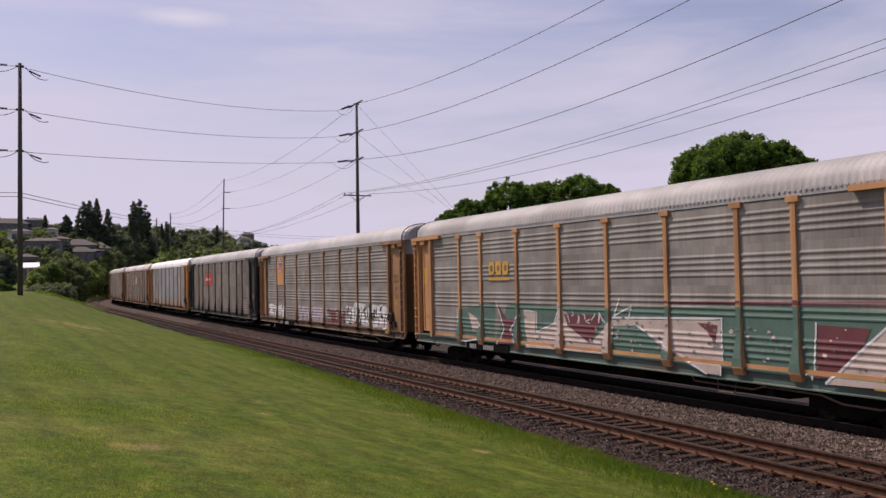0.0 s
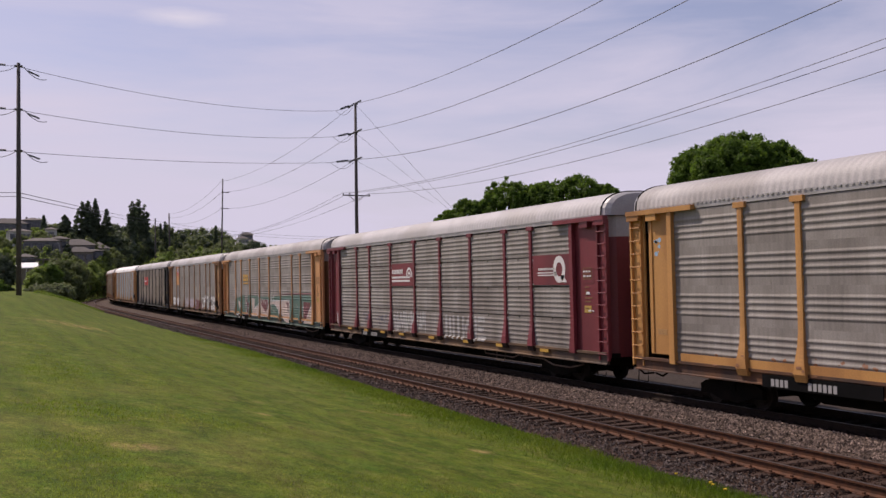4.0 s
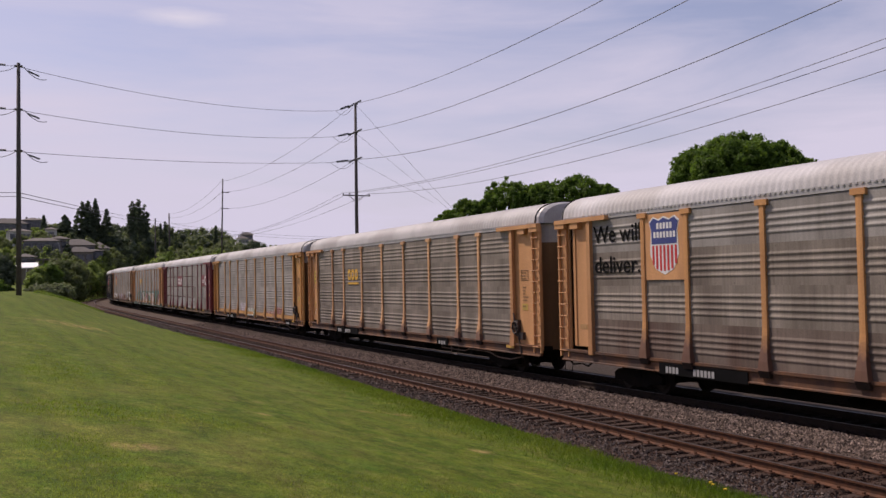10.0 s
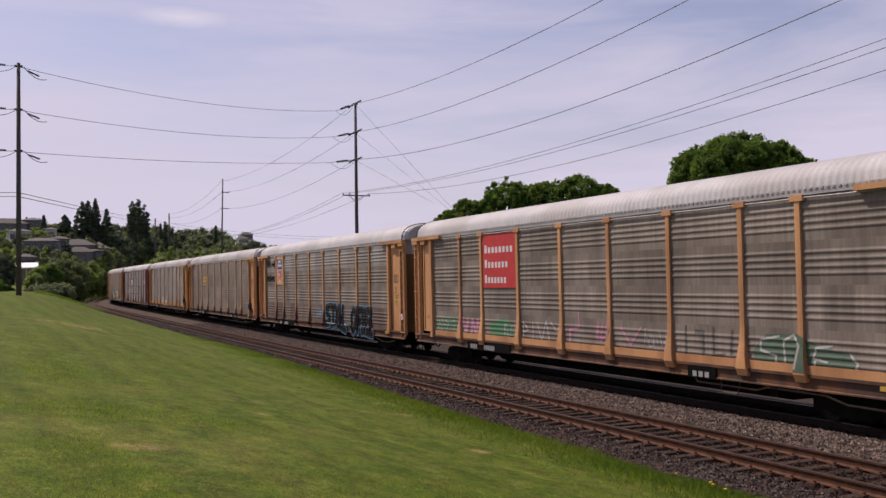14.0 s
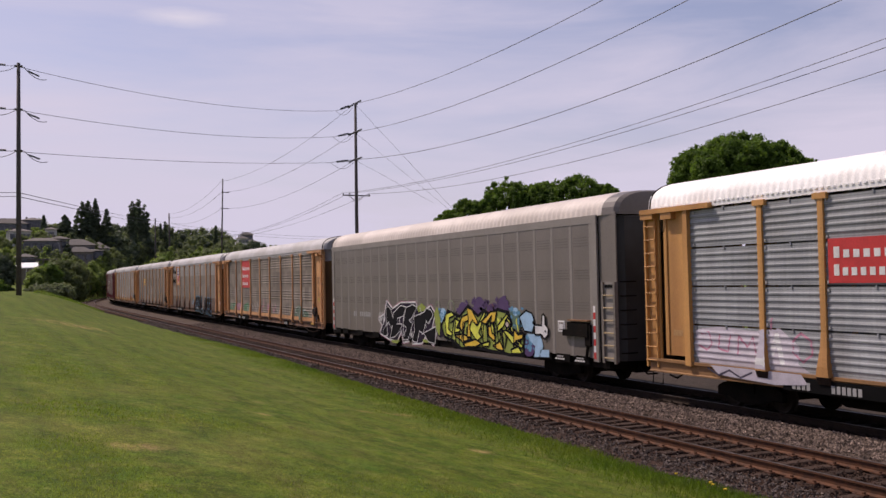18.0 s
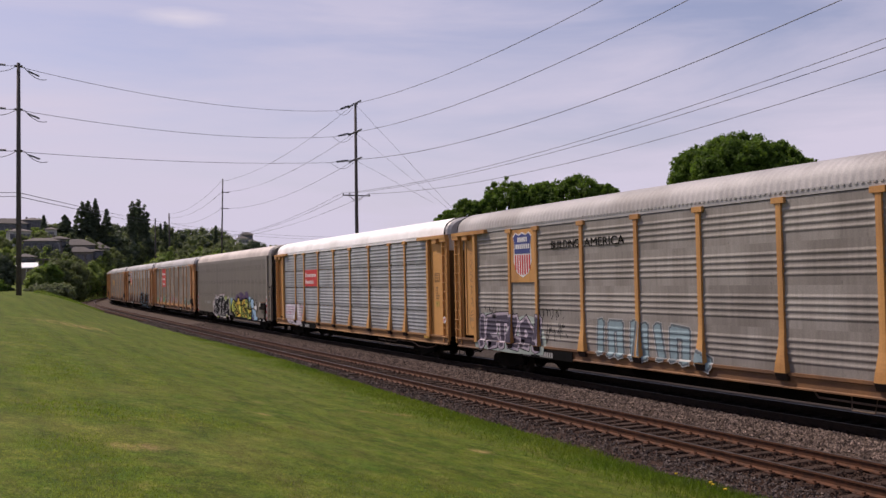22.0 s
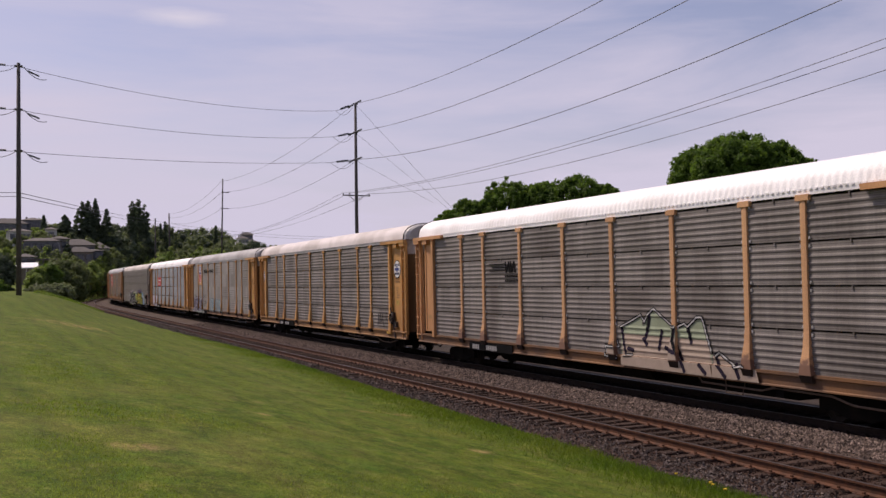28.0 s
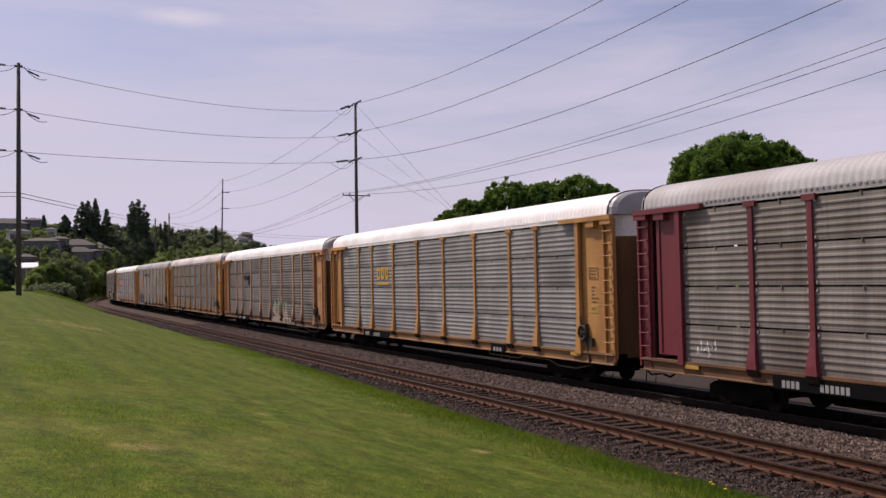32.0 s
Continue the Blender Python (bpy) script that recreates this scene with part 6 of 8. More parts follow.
def deco_red_board(root, st):
    red_board(root, 6.95, 4.35, 3.03, 5.03, ((4.3, 0.25, 8, 0.285), (3.76, 0.25, 7, 0.27), (3.2, 0.25, 7, 0.25)), label="bright red sign board with three rows of white lettering")
    green = [[(11.3, 1.3), (11.1, 1.7), (10.8, 1.3)], [(10.5, 1.75), (10.2, 1.6), (10.5, 1.3), (10.2, 1.25)], [(9.9, 1.7), (9.6, 1.75), (9.65, 1.3)]]
    written(root, green, 0.28, (("graffiti_fill", 0.0, P_GREEN, "green graffiti"),))
    written(root, green, 0.04, (("graffiti_outline", 0.0, P_GREEN, ""), ("graffiti_outline", 0.0, P_WORNWHITE, "")))
    rose = [[(8.9, 1.75), (8.6, 1.3), (8.4, 1.75)], [(8.1, 1.3), (8.0, 1.75), (7.7, 1.35), (7.5, 1.75)]]
    written(root, rose, 0.26, (("graffiti_fill", 0.0, P_PINK, "pink graffiti"), ("graffiti_outline", -0.22, P_WORNWHITE, "")))
    paint(root, "graffiti_fill", [[(6.5, 1.75), (5.4, 1.95), (4.7, 1.7), (4.6, 1.2), (6.4, 1.2)]], P_GREEN, label="green graffiti")
    paint(root, "graffiti_ground", [[(-7.4, 1.5), (-7.9, 1.95), (-8.9, 1.98), (-9.6, 1.7), (-10.5, 1.6), (-10.6, 1.15), (-7.6, 1.1)]], P_DARKGREEN, label="dark green ground of graffiti")
    script = [[(-8.3, 1.9), (-7.7, 1.8), (-7.7, 1.55), (-8.2, 1.45), (-8.2, 1.15), (-7.6, 1.2)], [(-8.5, 1.2), (-8.45, 1.8), (-8.75, 1.95), (-9.0, 1.7), (-8.9, 1.2), (-8.6, 1.15)],
              [(-9.9, 1.75), (-9.45, 1.7), (-9.35, 1.45), (-9.75, 1.4)], [(-9.4, 1.4), (-9.35, 1.15), (-9.8, 1.15)], [(-10.4, 1.6), (-10.6, 1.4), (-10.45, 1.15)]]
    written(root, script, 0.07, (("graffiti_outline", 0.0, P_SAGE, ""), ("graffiti_outline", -0.02, P_WORNWHITE, "pale thin graffiti script")))
    written(root, [[(4.0, 1.25), (3.95, 1.85), (3.6, 1.6), (4.0, 1.5)], [(3.3, 1.25), (3.3, 1.85)], [(3.0, 1.85), (2.7, 1.25), (2.4, 1.95), (2.2, 1.25), (1.6, 1.3)], [(2.1, 1.9), (1.7, 1.6), (1.5, 1.95)]], 0.05, (("graffiti_outline", 0.0, P_WORNWHITE, "thin white graffiti script"),))
    lay(root, "graffiti_scribble", tag(56, -3.0, -4.2, 1.3, 1.9, 8, 0.035) + tag(58, 5.4, 4.5, 1.2, 1.8, 7, 0.03), P_WORNWHITE, layer=3)["kind"] = "stuff"
    paint(root, "graffiti_outline", stroke([(0.4, 2.25), (0.35, 1.8), (0.9, 1.7), (0.9, 1.15)], 0.09, False) + stroke([(-1.9, 1.9), (-2.4, 1.4), (-2.9, 1.9)], 0.06, False) + tag(50, -0.6, -1.4, 1.3, 2.0, 4, 0.06), P_PINK, layer=2)
    written(root, [[(-4.9, 2.0), (-4.9, 1.3)], [(-5.3, 1.9), (-5.6, 1.9), (-5.6, 1.3)], [(-6.0, 2.0), (-6.0, 1.3), (-6.4, 1.35)], [(-6.7, 1.95), (-6.65, 1.4)]], 0.1, (("graffiti_haze", 0.0, P_SOOT, "dark worn graffiti"),))
    small_marks(root)
    part("eave_pipe", tube(bmesh.new(), [(-SIDE - 0.045, -11.6 + 1.16 * k, Z_EAVE - 0.035 - 0.012 * (k % 2)) for k in range(21)], 0.02, 6), M_DULL_WHITE, root, "thin pale pipe under the eaves")


def disc(y, z, r, k=14, squash=0.75):
    return [(y + r * math.cos(6.2832 * i / k), z + r * squash * math.sin(6.2832 * i / k)) for i in range(k)]


def deco_mural(root, st):
    fx = -1.500

    def put(name, polys, mat, layer, label="", edge=0.0):
        for q in polys:
            lay(root, name, [q], mat, flat=fx, layer=layer, label=label, dz=0.02)
            if edge:
                lay(root, "graffiti_outline", stroke(q, edge), P_BLACK, flat=fx, layer=layer + 1, dz=0.02)
    # pointed black letters with white edges and a pink halo
    white = [(6.04, 1.59), (5.49, 1.29), (5.84, 0.92), (4.55, 0.68), (3.64, 0.66), (3.08, 1.18), (2.91, 0.64), (2.21, 0.73), (1.92, 1.10), (1.81, 0.63), (0.77, 0.70), (0.38, 1.00), (-0.48, 0.70), (-0.88, 1.32), (-0.33, 1.36), (-0.68, 1.98), (-0.27, 2.26), (0.33, 2.06), (1.21, 2.06), (1.38, 2.38), (2.27, 2.36), (3.11, 2.35), (4.17, 2.05), (4.88, 2.39), (5.23, 1.78)]
    put("graffiti_halo", stroke(white, 0.2), P_PINK, 1, "pink halo of graffiti")
    put("graffiti_edge", stroke(white, 0.15), P_WHITE, 2, "white edge of graffiti")
    put("graffiti_ground", [white], P_DUSK, 3, "near-black ground of graffiti")
    black = [[(4.95, 2.23), (4.39, 2.04), (4.19, 1.74), (3.99, 1.52), (4.37, 1.19), (4.67, 1.49), (5.00, 1.31), (5.40, 1.06), (5.41, 0.81), (4.86, 0.85), (4.98, 1.71)],
                [(4.03, 1.90), (3.12, 2.23), (2.50, 2.17), (2.85, 1.79), (3.59, 1.68), (3.60, 1.38), (3.02, 1.41), (3.32, 1.09), (3.93, 0.83), (4.55, 0.74), (4.21, 1.20)],
                [(2.50, 2.14), (1.73, 2.29), (1.26, 2.20), (1.61, 1.90), (2.17, 1.59), (1.77, 1.46), (2.34, 0.78), (2.90, 0.74), (2.46, 1.29), (2.87, 1.41)],
                [(1.62, 1.76), (0.34, 2.01), (0.21, 2.16), (-0.27, 2.10), (-0.49, 1.91), (-0.00, 1.55), (0.23, 1.67), (0.62, 1.10), (1.00, 1.22), (1.28, 0.71), (1.80, 0.74), (1.51, 1.19)],
                [(0.50, 1.11), (-0.77, 1.42), (-0.67, 0.75), (0.03, 0.80)]]
    put("graffiti_letter", black, P_BLACK, 5, "black pointed graffiti")
    for q in black:
        lay(root, "graffiti_edge", stroke(q, 0.075), P_WHITE, flat=fx, layer=4, dz=0.02)
    put("graffiti_patch", [[(1.21, 2.20), (0.69, 2.38), (0.20, 2.22), (0.46, 2.05), (1.09, 1.99)],
                [(-0.61, 1.98), (-0.96, 2.25), (-1.27, 1.74), (-1.13, 1.07), (-0.81, 1.32)],
                [(0.64, 0.85), (-0.09, 0.84), (0.03, 0.73), (0.57, 0.72)],
                [(4.40, 0.64), (3.34, 0.68), (3.64, 0.52), (4.25, 0.53)]], P_OLIVE, 4, "olive patch of graffiti")
    lay(root, "graffiti_scribble", tag(62, 6.0, 5.2, 1.3, 1.9, 8, 0.05), P_WHITE, flat=fx, layer=4)["kind"] = "stuff"
    lay(root, "graffiti_scribble", tag(63, 4.4, 0.2, 0.8, 2.2, 12, 0.035), P_WHITE, flat=fx, layer=4)["kind"] = "stuff"
    for y, z, r in ((2.6, 2.4, 0.2), (-1.0, 2.3, 0.22), (-2.3, 2.3, 0.3)):
        put("graffiti_loop", stroke(disc(y, z, r), 0.05), P_SAGE, 1)
    # soft round clouds behind the bright letters
    for y, z, r, m in ((-4.87, 2.34, 0.48, P_PURPLE), (-6.76, 2.34, 0.48, P_PURPLE), (-3.43, 2.17, 0.42, P_PURPLE), (-5.87, 2.2, 0.34, P_MAROON), (-7.73, 1.95, 0.5, P_TEAL), (-8.61, 1.01, 0.42, P_PURPLE), (-1.5, 1.9, 0.42, P_SKY), (-1.2, 1.3, 0.4, P_DUSK), (-7.73, 2.2, 0.2, P_SKY)):
        put("graffiti_cloud", [disc(y, z, r)], m, 1 if m is not P_SKY else 2, "round cloud of spray paint")
    for k, (y, z) in enumerate(((-4.87, 2.36), (-6.76, 2.36), (-3.43, 2.2), (-5.9, 2.3))):
        lay(root, "graffiti_cloud", speckle(160 + k, y + 0.6, y - 0.6, z - 0.2, z + 0.35, 22, 0.09), P_PURPLE, flat=fx, layer=2, dz=0.02)["kind"] = "stuff"
    for k, (y, z) in enumerate(((-7.73, 2.0), (-1.5, 1.95), (-8.6, 1.2))):
        lay(root, "graffiti_cloud", speckle(170 + k, y + 0.55, y - 0.55, z - 0.3, z + 0.35, 20, 0.08), P_BLUE, flat=fx, layer=2, dz=0.02)["kind"] = "stuff"
    put("graffiti_ground", [[(-1.35, 1.50), (-1.99, 2.11), (-3.14, 1.92), (-3.90, 2.34), (-4.77, 1.98), (-5.29, 2.21), (-5.94, 1.98), (-6.36, 2.25), (-7.21, 2.16), (-7.45, 1.79), (-7.20, 1.45), (-8.35, 1.46), (-8.27, 0.72), (-7.29, 0.67), (-6.83, 0.70), (-5.88, 0.72), (-4.88, 0.78), (-3.27, 0.68), (-2.52, 0.94), (-1.64, 1.06)]], P_OLIVE, 3, "olive ground of graffiti", 0.12)
    lay(root, "graffiti_scribble", tag(67, -1.6, -8.2, 0.8, 2.1, 20, 0.07), P_BLACK, flat=fx, layer=5, dz=0.02)["kind"] = "stuff"
    lay(root, "graffiti_scribble", tag(69, -1.6, -8.2, 0.85, 2.0, 14, 0.06), P_LIME, flat=fx, layer=4, dz=0.02)["kind"] = "stuff"
    put("graffiti_letter", [[(-3.33, 1.90), (-3.94, 2.04), (-4.00, 1.80), (-3.59, 1.71), (-3.39, 1.29), (-3.08, 1.56)],
                [(-5.51, 1.57), (-5.84, 1.66), (-5.91, 1.39), (-6.23, 1.29), (-6.06, 1.09), (-5.66, 1.27)],
                [(-5.97, 0.93), (-6.54, 1.12), (-6.84, 0.79), (-6.37, 0.80)],
                [(-2.63, 1.17), (-3.48, 1.25), (-4.20, 1.08), (-3.37, 0.93)]], P_GOLD, 5, "golden pointed graffiti", 0.07)
    put("graffiti_letter", [[(-1.88, 1.99), (-2.38, 2.09), (-2.66, 1.93), (-2.17, 1.83), (-2.05, 1.40), (-2.44, 1.25), (-2.33, 1.11), (-1.84, 1.18), (-1.73, 1.69)],
                [(-2.66, 1.84), (-3.13, 1.73), (-2.83, 1.47), (-3.21, 1.44), (-3.11, 1.32), (-2.63, 1.25), (-2.78, 1.64)],
                [(-4.23, 1.85), (-4.75, 1.62), (-5.29, 2.15), (-5.42, 2.10), (-4.82, 1.35), (-5.07, 1.20), (-4.63, 1.02), (-4.03, 1.44)],
                [(-6.41, 1.68), (-7.13, 2.12), (-7.20, 2.05), (-6.80, 1.62), (-6.32, 1.41)],
                [(-6.96, 1.85), (-7.17, 1.97), (-7.38, 1.87), (-7.36, 1.64), (-7.15, 1.50), (-7.03, 1.55), (-7.22, 1.71), (-7.16, 1.86)],
                [(-6.79, 1.51), (-7.10, 1.52), (-8.26, 1.06), (-8.18, 0.95), (-7.46, 1.09)],
                [(-7.37, 0.86), (-7.90, 1.00), (-8.22, 0.77), (-7.44, 0.72)],
                [(-5.06, 0.96), (-5.73, 1.08), (-5.64, 0.88), (-5.14, 0.85)]], P_LIME, 6, "yellow-green pointed graffiti", 0.07)
    put("graffiti_letter", [[(-3.81, 2.29), (-4.25, 2.21), (-4.76, 1.78), (-4.66, 1.62), (-4.32, 1.81), (-4.04, 1.60), (-4.15, 1.16), (-3.80, 1.14), (-3.96, 1.84)],
                [(-5.01, 1.75), (-5.87, 2.17), (-6.35, 2.18), (-6.17, 1.79), (-5.85, 1.74), (-5.94, 2.01), (-5.43, 1.69)],
                [(-7.63, 1.59), (-7.92, 1.41), (-8.35, 1.46), (-8.20, 1.27), (-7.76, 1.18), (-7.97, 1.08), (-7.61, 1.13)],
                [(-3.46, 0.88), (-4.55, 1.10), (-5.06, 0.96), (-4.54, 0.81), (-3.64, 0.76)]], P_GOLD, 8, "golden pointed graffiti", 0.07)
    put("graffiti_letter", [disc(-7.14, 1.74, 0.16)], P_CREAM, 9, "", 0.06)
    put("graffiti_figure", [[(-8.02, 2.03), (-8.53, 2.26), (-8.94, 2.16), (-9.12, 1.85), (-8.91, 1.52), (-8.36, 1.55)]], P_SKY, 5, "light blue figure of graffiti", 0.06)
    put("graffiti_figure", [[(-9.09, 1.79), (-9.58, 1.78), (-9.62, 2.11), (-9.71, 2.17), (-9.81, 2.10), (-9.81, 1.84), (-10.00, 1.71), (-9.99, 1.47), (-9.74, 1.35), (-9.56, 1.48), (-9.12, 1.46)]], P_WHITE, 7, "white figure of graffiti", 0.06)
    put("graffiti_drip", [[(-8.56, 1.47), (-9.45, 1.48), (-9.64, 1.10), (-9.35, 0.73), (-9.01, 0.71), (-9.10, 1.07), (-8.76, 1.23)],
                [(-9.43, 0.98), (-10.01, 1.00), (-10.00, 0.76), (-9.42, 0.74)]], P_SKY, 4, "light blue drip of graffiti")
    put("graffiti_eye", [disc(-9.05, 1.86, 0.09), disc(-9.82, 1.6, 0.05)], P_BLACK, 9)


def deco_small_board(root, st):
    red_board(root, 6.95, 4.4, 3.12, 4.08, ((3.66, 0.2, 8, 0.27), (3.28, 0.2, 7, 0.24)), label="red sign board with two rows of white lettering")
    paint(root, "graffiti_ground", [[(11.5, 1.95), (10.6, 2.06), (9.4, 1.98), (8.5, 2.08), (7.9, 1.7), (7.95, 1.3), (7.6, 1.12), (11.4, 1.12), (11.6, 1.5)], [(10.9, 1.08), (7.8, 1.08), (7.6, 0.86), (8.6, 0.78), (10.6, 0.86)]], P_LILACWASH, True, label="thin pale lilac spray paint")
    written(root, [[(8.9, 1.25), (8.6, 1.9), (8.45, 1.3)], [(9.3, 1.3), (9.0, 1.3)]], 0.16, (("graffiti_fill", 0.0, P_WHITE, "white stroke of graffiti"),), True)
    rings = [[(11.3, 1.85), (11.0, 1.9), (10.9, 1.6), (11.1, 1.45), (11.4, 1.55)], [(10.6, 1.85), (10.65, 1.5), (10.3, 1.45), (10.2, 1.85)], [(9.95, 1.4), (9.9, 1.85), (9.6, 1.6), (9.4, 1.85), (9.3, 1.4)],
             [(8.1, 1.55), (7.8, 1.35), (7.5, 1.55), (7.55, 1.85), (7.85, 2.0), (8.1, 1.8), (8.1, 1.55)], [(8.8, 2.05), (8.75, 2.3)]]
    written(root, rings, 0.05, (("graffiti_outline", 0.0, P_PINK, "pink outlines of graffiti"),), True)
    written(root, [[(11.0, 1.0), (10.6, 0.85), (10.2, 1.0), (9.8, 0.85), (9.4, 1.0)]], 0.05, (("graffiti_outline", 0.0, P_VIOLET, ""),), True)


def deco_shield(root, st):
    plate(root, 8.95, 7.2, 3.22, 5.04, M_YELLOW, "sign_board", "yellow sign board with a shield")
    shield(root, 8.05, 1.25, 3.42, 4.9, -SIDE - 0.032)
    lettering(root, "BUILDING", 6.1, 4.42, 4.29, 4.55, M_LETTER_BLACK)
    lettering(root, "AMERICA", 4.1, 1.95, 4.29, 4.55, M_LETTER_BLACK)
    paint(root, "graffiti_ground", [[(11.9, 1.5), (11.4, 2.1), (9.6, 2.15), (9.0, 1.9), (8.0, 2.1), (7.0, 2.0), (6.6, 1.3), (6.7, 0.8), (9.0, 0.75), (11.8, 0.8)]], P_MINT, label="pale mint ground of graffiti")
    letters = [[(11.3, 1.85), (11.3, 1.3)], [(11.3, 1.05), (11.28, 1.0)], [(10.75, 1.5), (10.3, 1.55), (10.35, 1.85), (10.75, 1.8), (10.85, 1.35), (10.6, 1.05), (10.2, 1.1)],
               [(10.05, 1.9), (9.4, 1.92)], [(9.7, 1.85), (9.7, 1.05)], [(9.2, 1.8), (8.7, 1.85), (9.1, 1.15), (8.55, 1.1)], [(8.25, 1.65), (7.95, 1.8), (7.6, 1.5), (7.8, 1.15), (8.2, 1.2), (8.2, 1.5)], [(7.1, 1.9), (7.15, 1.4)], [(7.2, 1.1), (7.2, 1.05)]]
    written(root, letters, 0.3, (("graffiti_halo", 0.26, P_BLACK, ""), ("graffiti_halo", 0.19, P_LILAC, "lilac halo of graffiti"), ("graffiti_fill", 0.0, P_VIOLET, "dark violet bold graffiti")))
    bars_of = [[(3.35, 1.2), (3.3, 1.95)], [(2.75, 1.15), (2.75, 1.9), (2.3, 1.9), (2.3, 1.15)], [(1.65, 1.15), (1.6, 1.95)], [(1.1, 1.9), (1.1, 1.15)], [(0.5, 1.9), (0.35, 1.2)], [(-0.2, 1.2), (-0.2, 1.85), (-0.75, 1.8), (-0.7, 1.15)], [(-1.3, 1.2), (-1.6, 1.1)]]
    written(root, bars_of, 0.3, (("graffiti_edge", 0.16, P_WORNWHITE, "whitish edge of graffiti"), ("graffiti_shade", 0.10, P_SLATE, ""), ("graffiti_fill", -0.02, P_PALEBLUE, "pale blue blocks of graffiti")))
    tall = [[(12.3, 4.1), (12.15, 4.0), (12.32, 3.85), (12.12, 3.7), (12.3, 3.6)], [(12.38, 3.55), (12.1, 3.5), (12.35, 3.3), (12.08, 3.25)], [(12.4, 3.1), (12.1, 3.05)], [(12.25, 3.15), (12.3, 2.8), (12.1, 2.95), (12.12, 2.7)],
            [(12.35, 2.65), (12.1, 2.5), (12.35, 2.4)], [(12.2, 2.7), (12.22, 2.35), (12.05, 2.3)], [(12.5, 2.2), (12.42, 1.6), (12.25, 1.42), (12.08, 1.6), (12.05, 2.15)], [(12.4, 2.05), (12.05, 2.25)], [(12.4, 1.95), (12.06, 2.05)], [(12.3, 4.45), (12.1, 4.42)], [(12.32, 4.35), (12.1, 4.3)]]
    lay(root, "graffiti_scribble", [q for p in tall for q in stroke(p, 0.026, False)], M_STENCIL_DARK, flat=-1.422, label="thin brown scribble on the end pocket")["kind"] = "stuff"
    paint(root, "graffiti_tag", tag(85, 11.1, 10.2, 2.05, 2.4, 7, 0.025), P_BLACK)
    paint(root, "graffiti_tag", tag(86, 7.1, 5.4, 1.95, 2.4, 10, 0.025), P_BLACK)
    paint(root, "graffiti_tag", tag(84, 6.6, 5.2, 1.2, 1.9, 8, 0.03), P_BLACK)


def deco_ring(root, st):
    ring_sign(root, 12.3, 3.85, 0.42)
    ring_sign(root, -12.45, 3.88, 0.42)
    plate(root, 12.0, 12.6, 1.75, 1.95, M_CREAM_PLATE, "notice_plate", "small cream notice plate", x=-1.43)
    paint(root, "graffiti_tag", tag(91, -9.8, -11.3, 1.2, 1.9, 8, 0.05), P_BLACK, True)


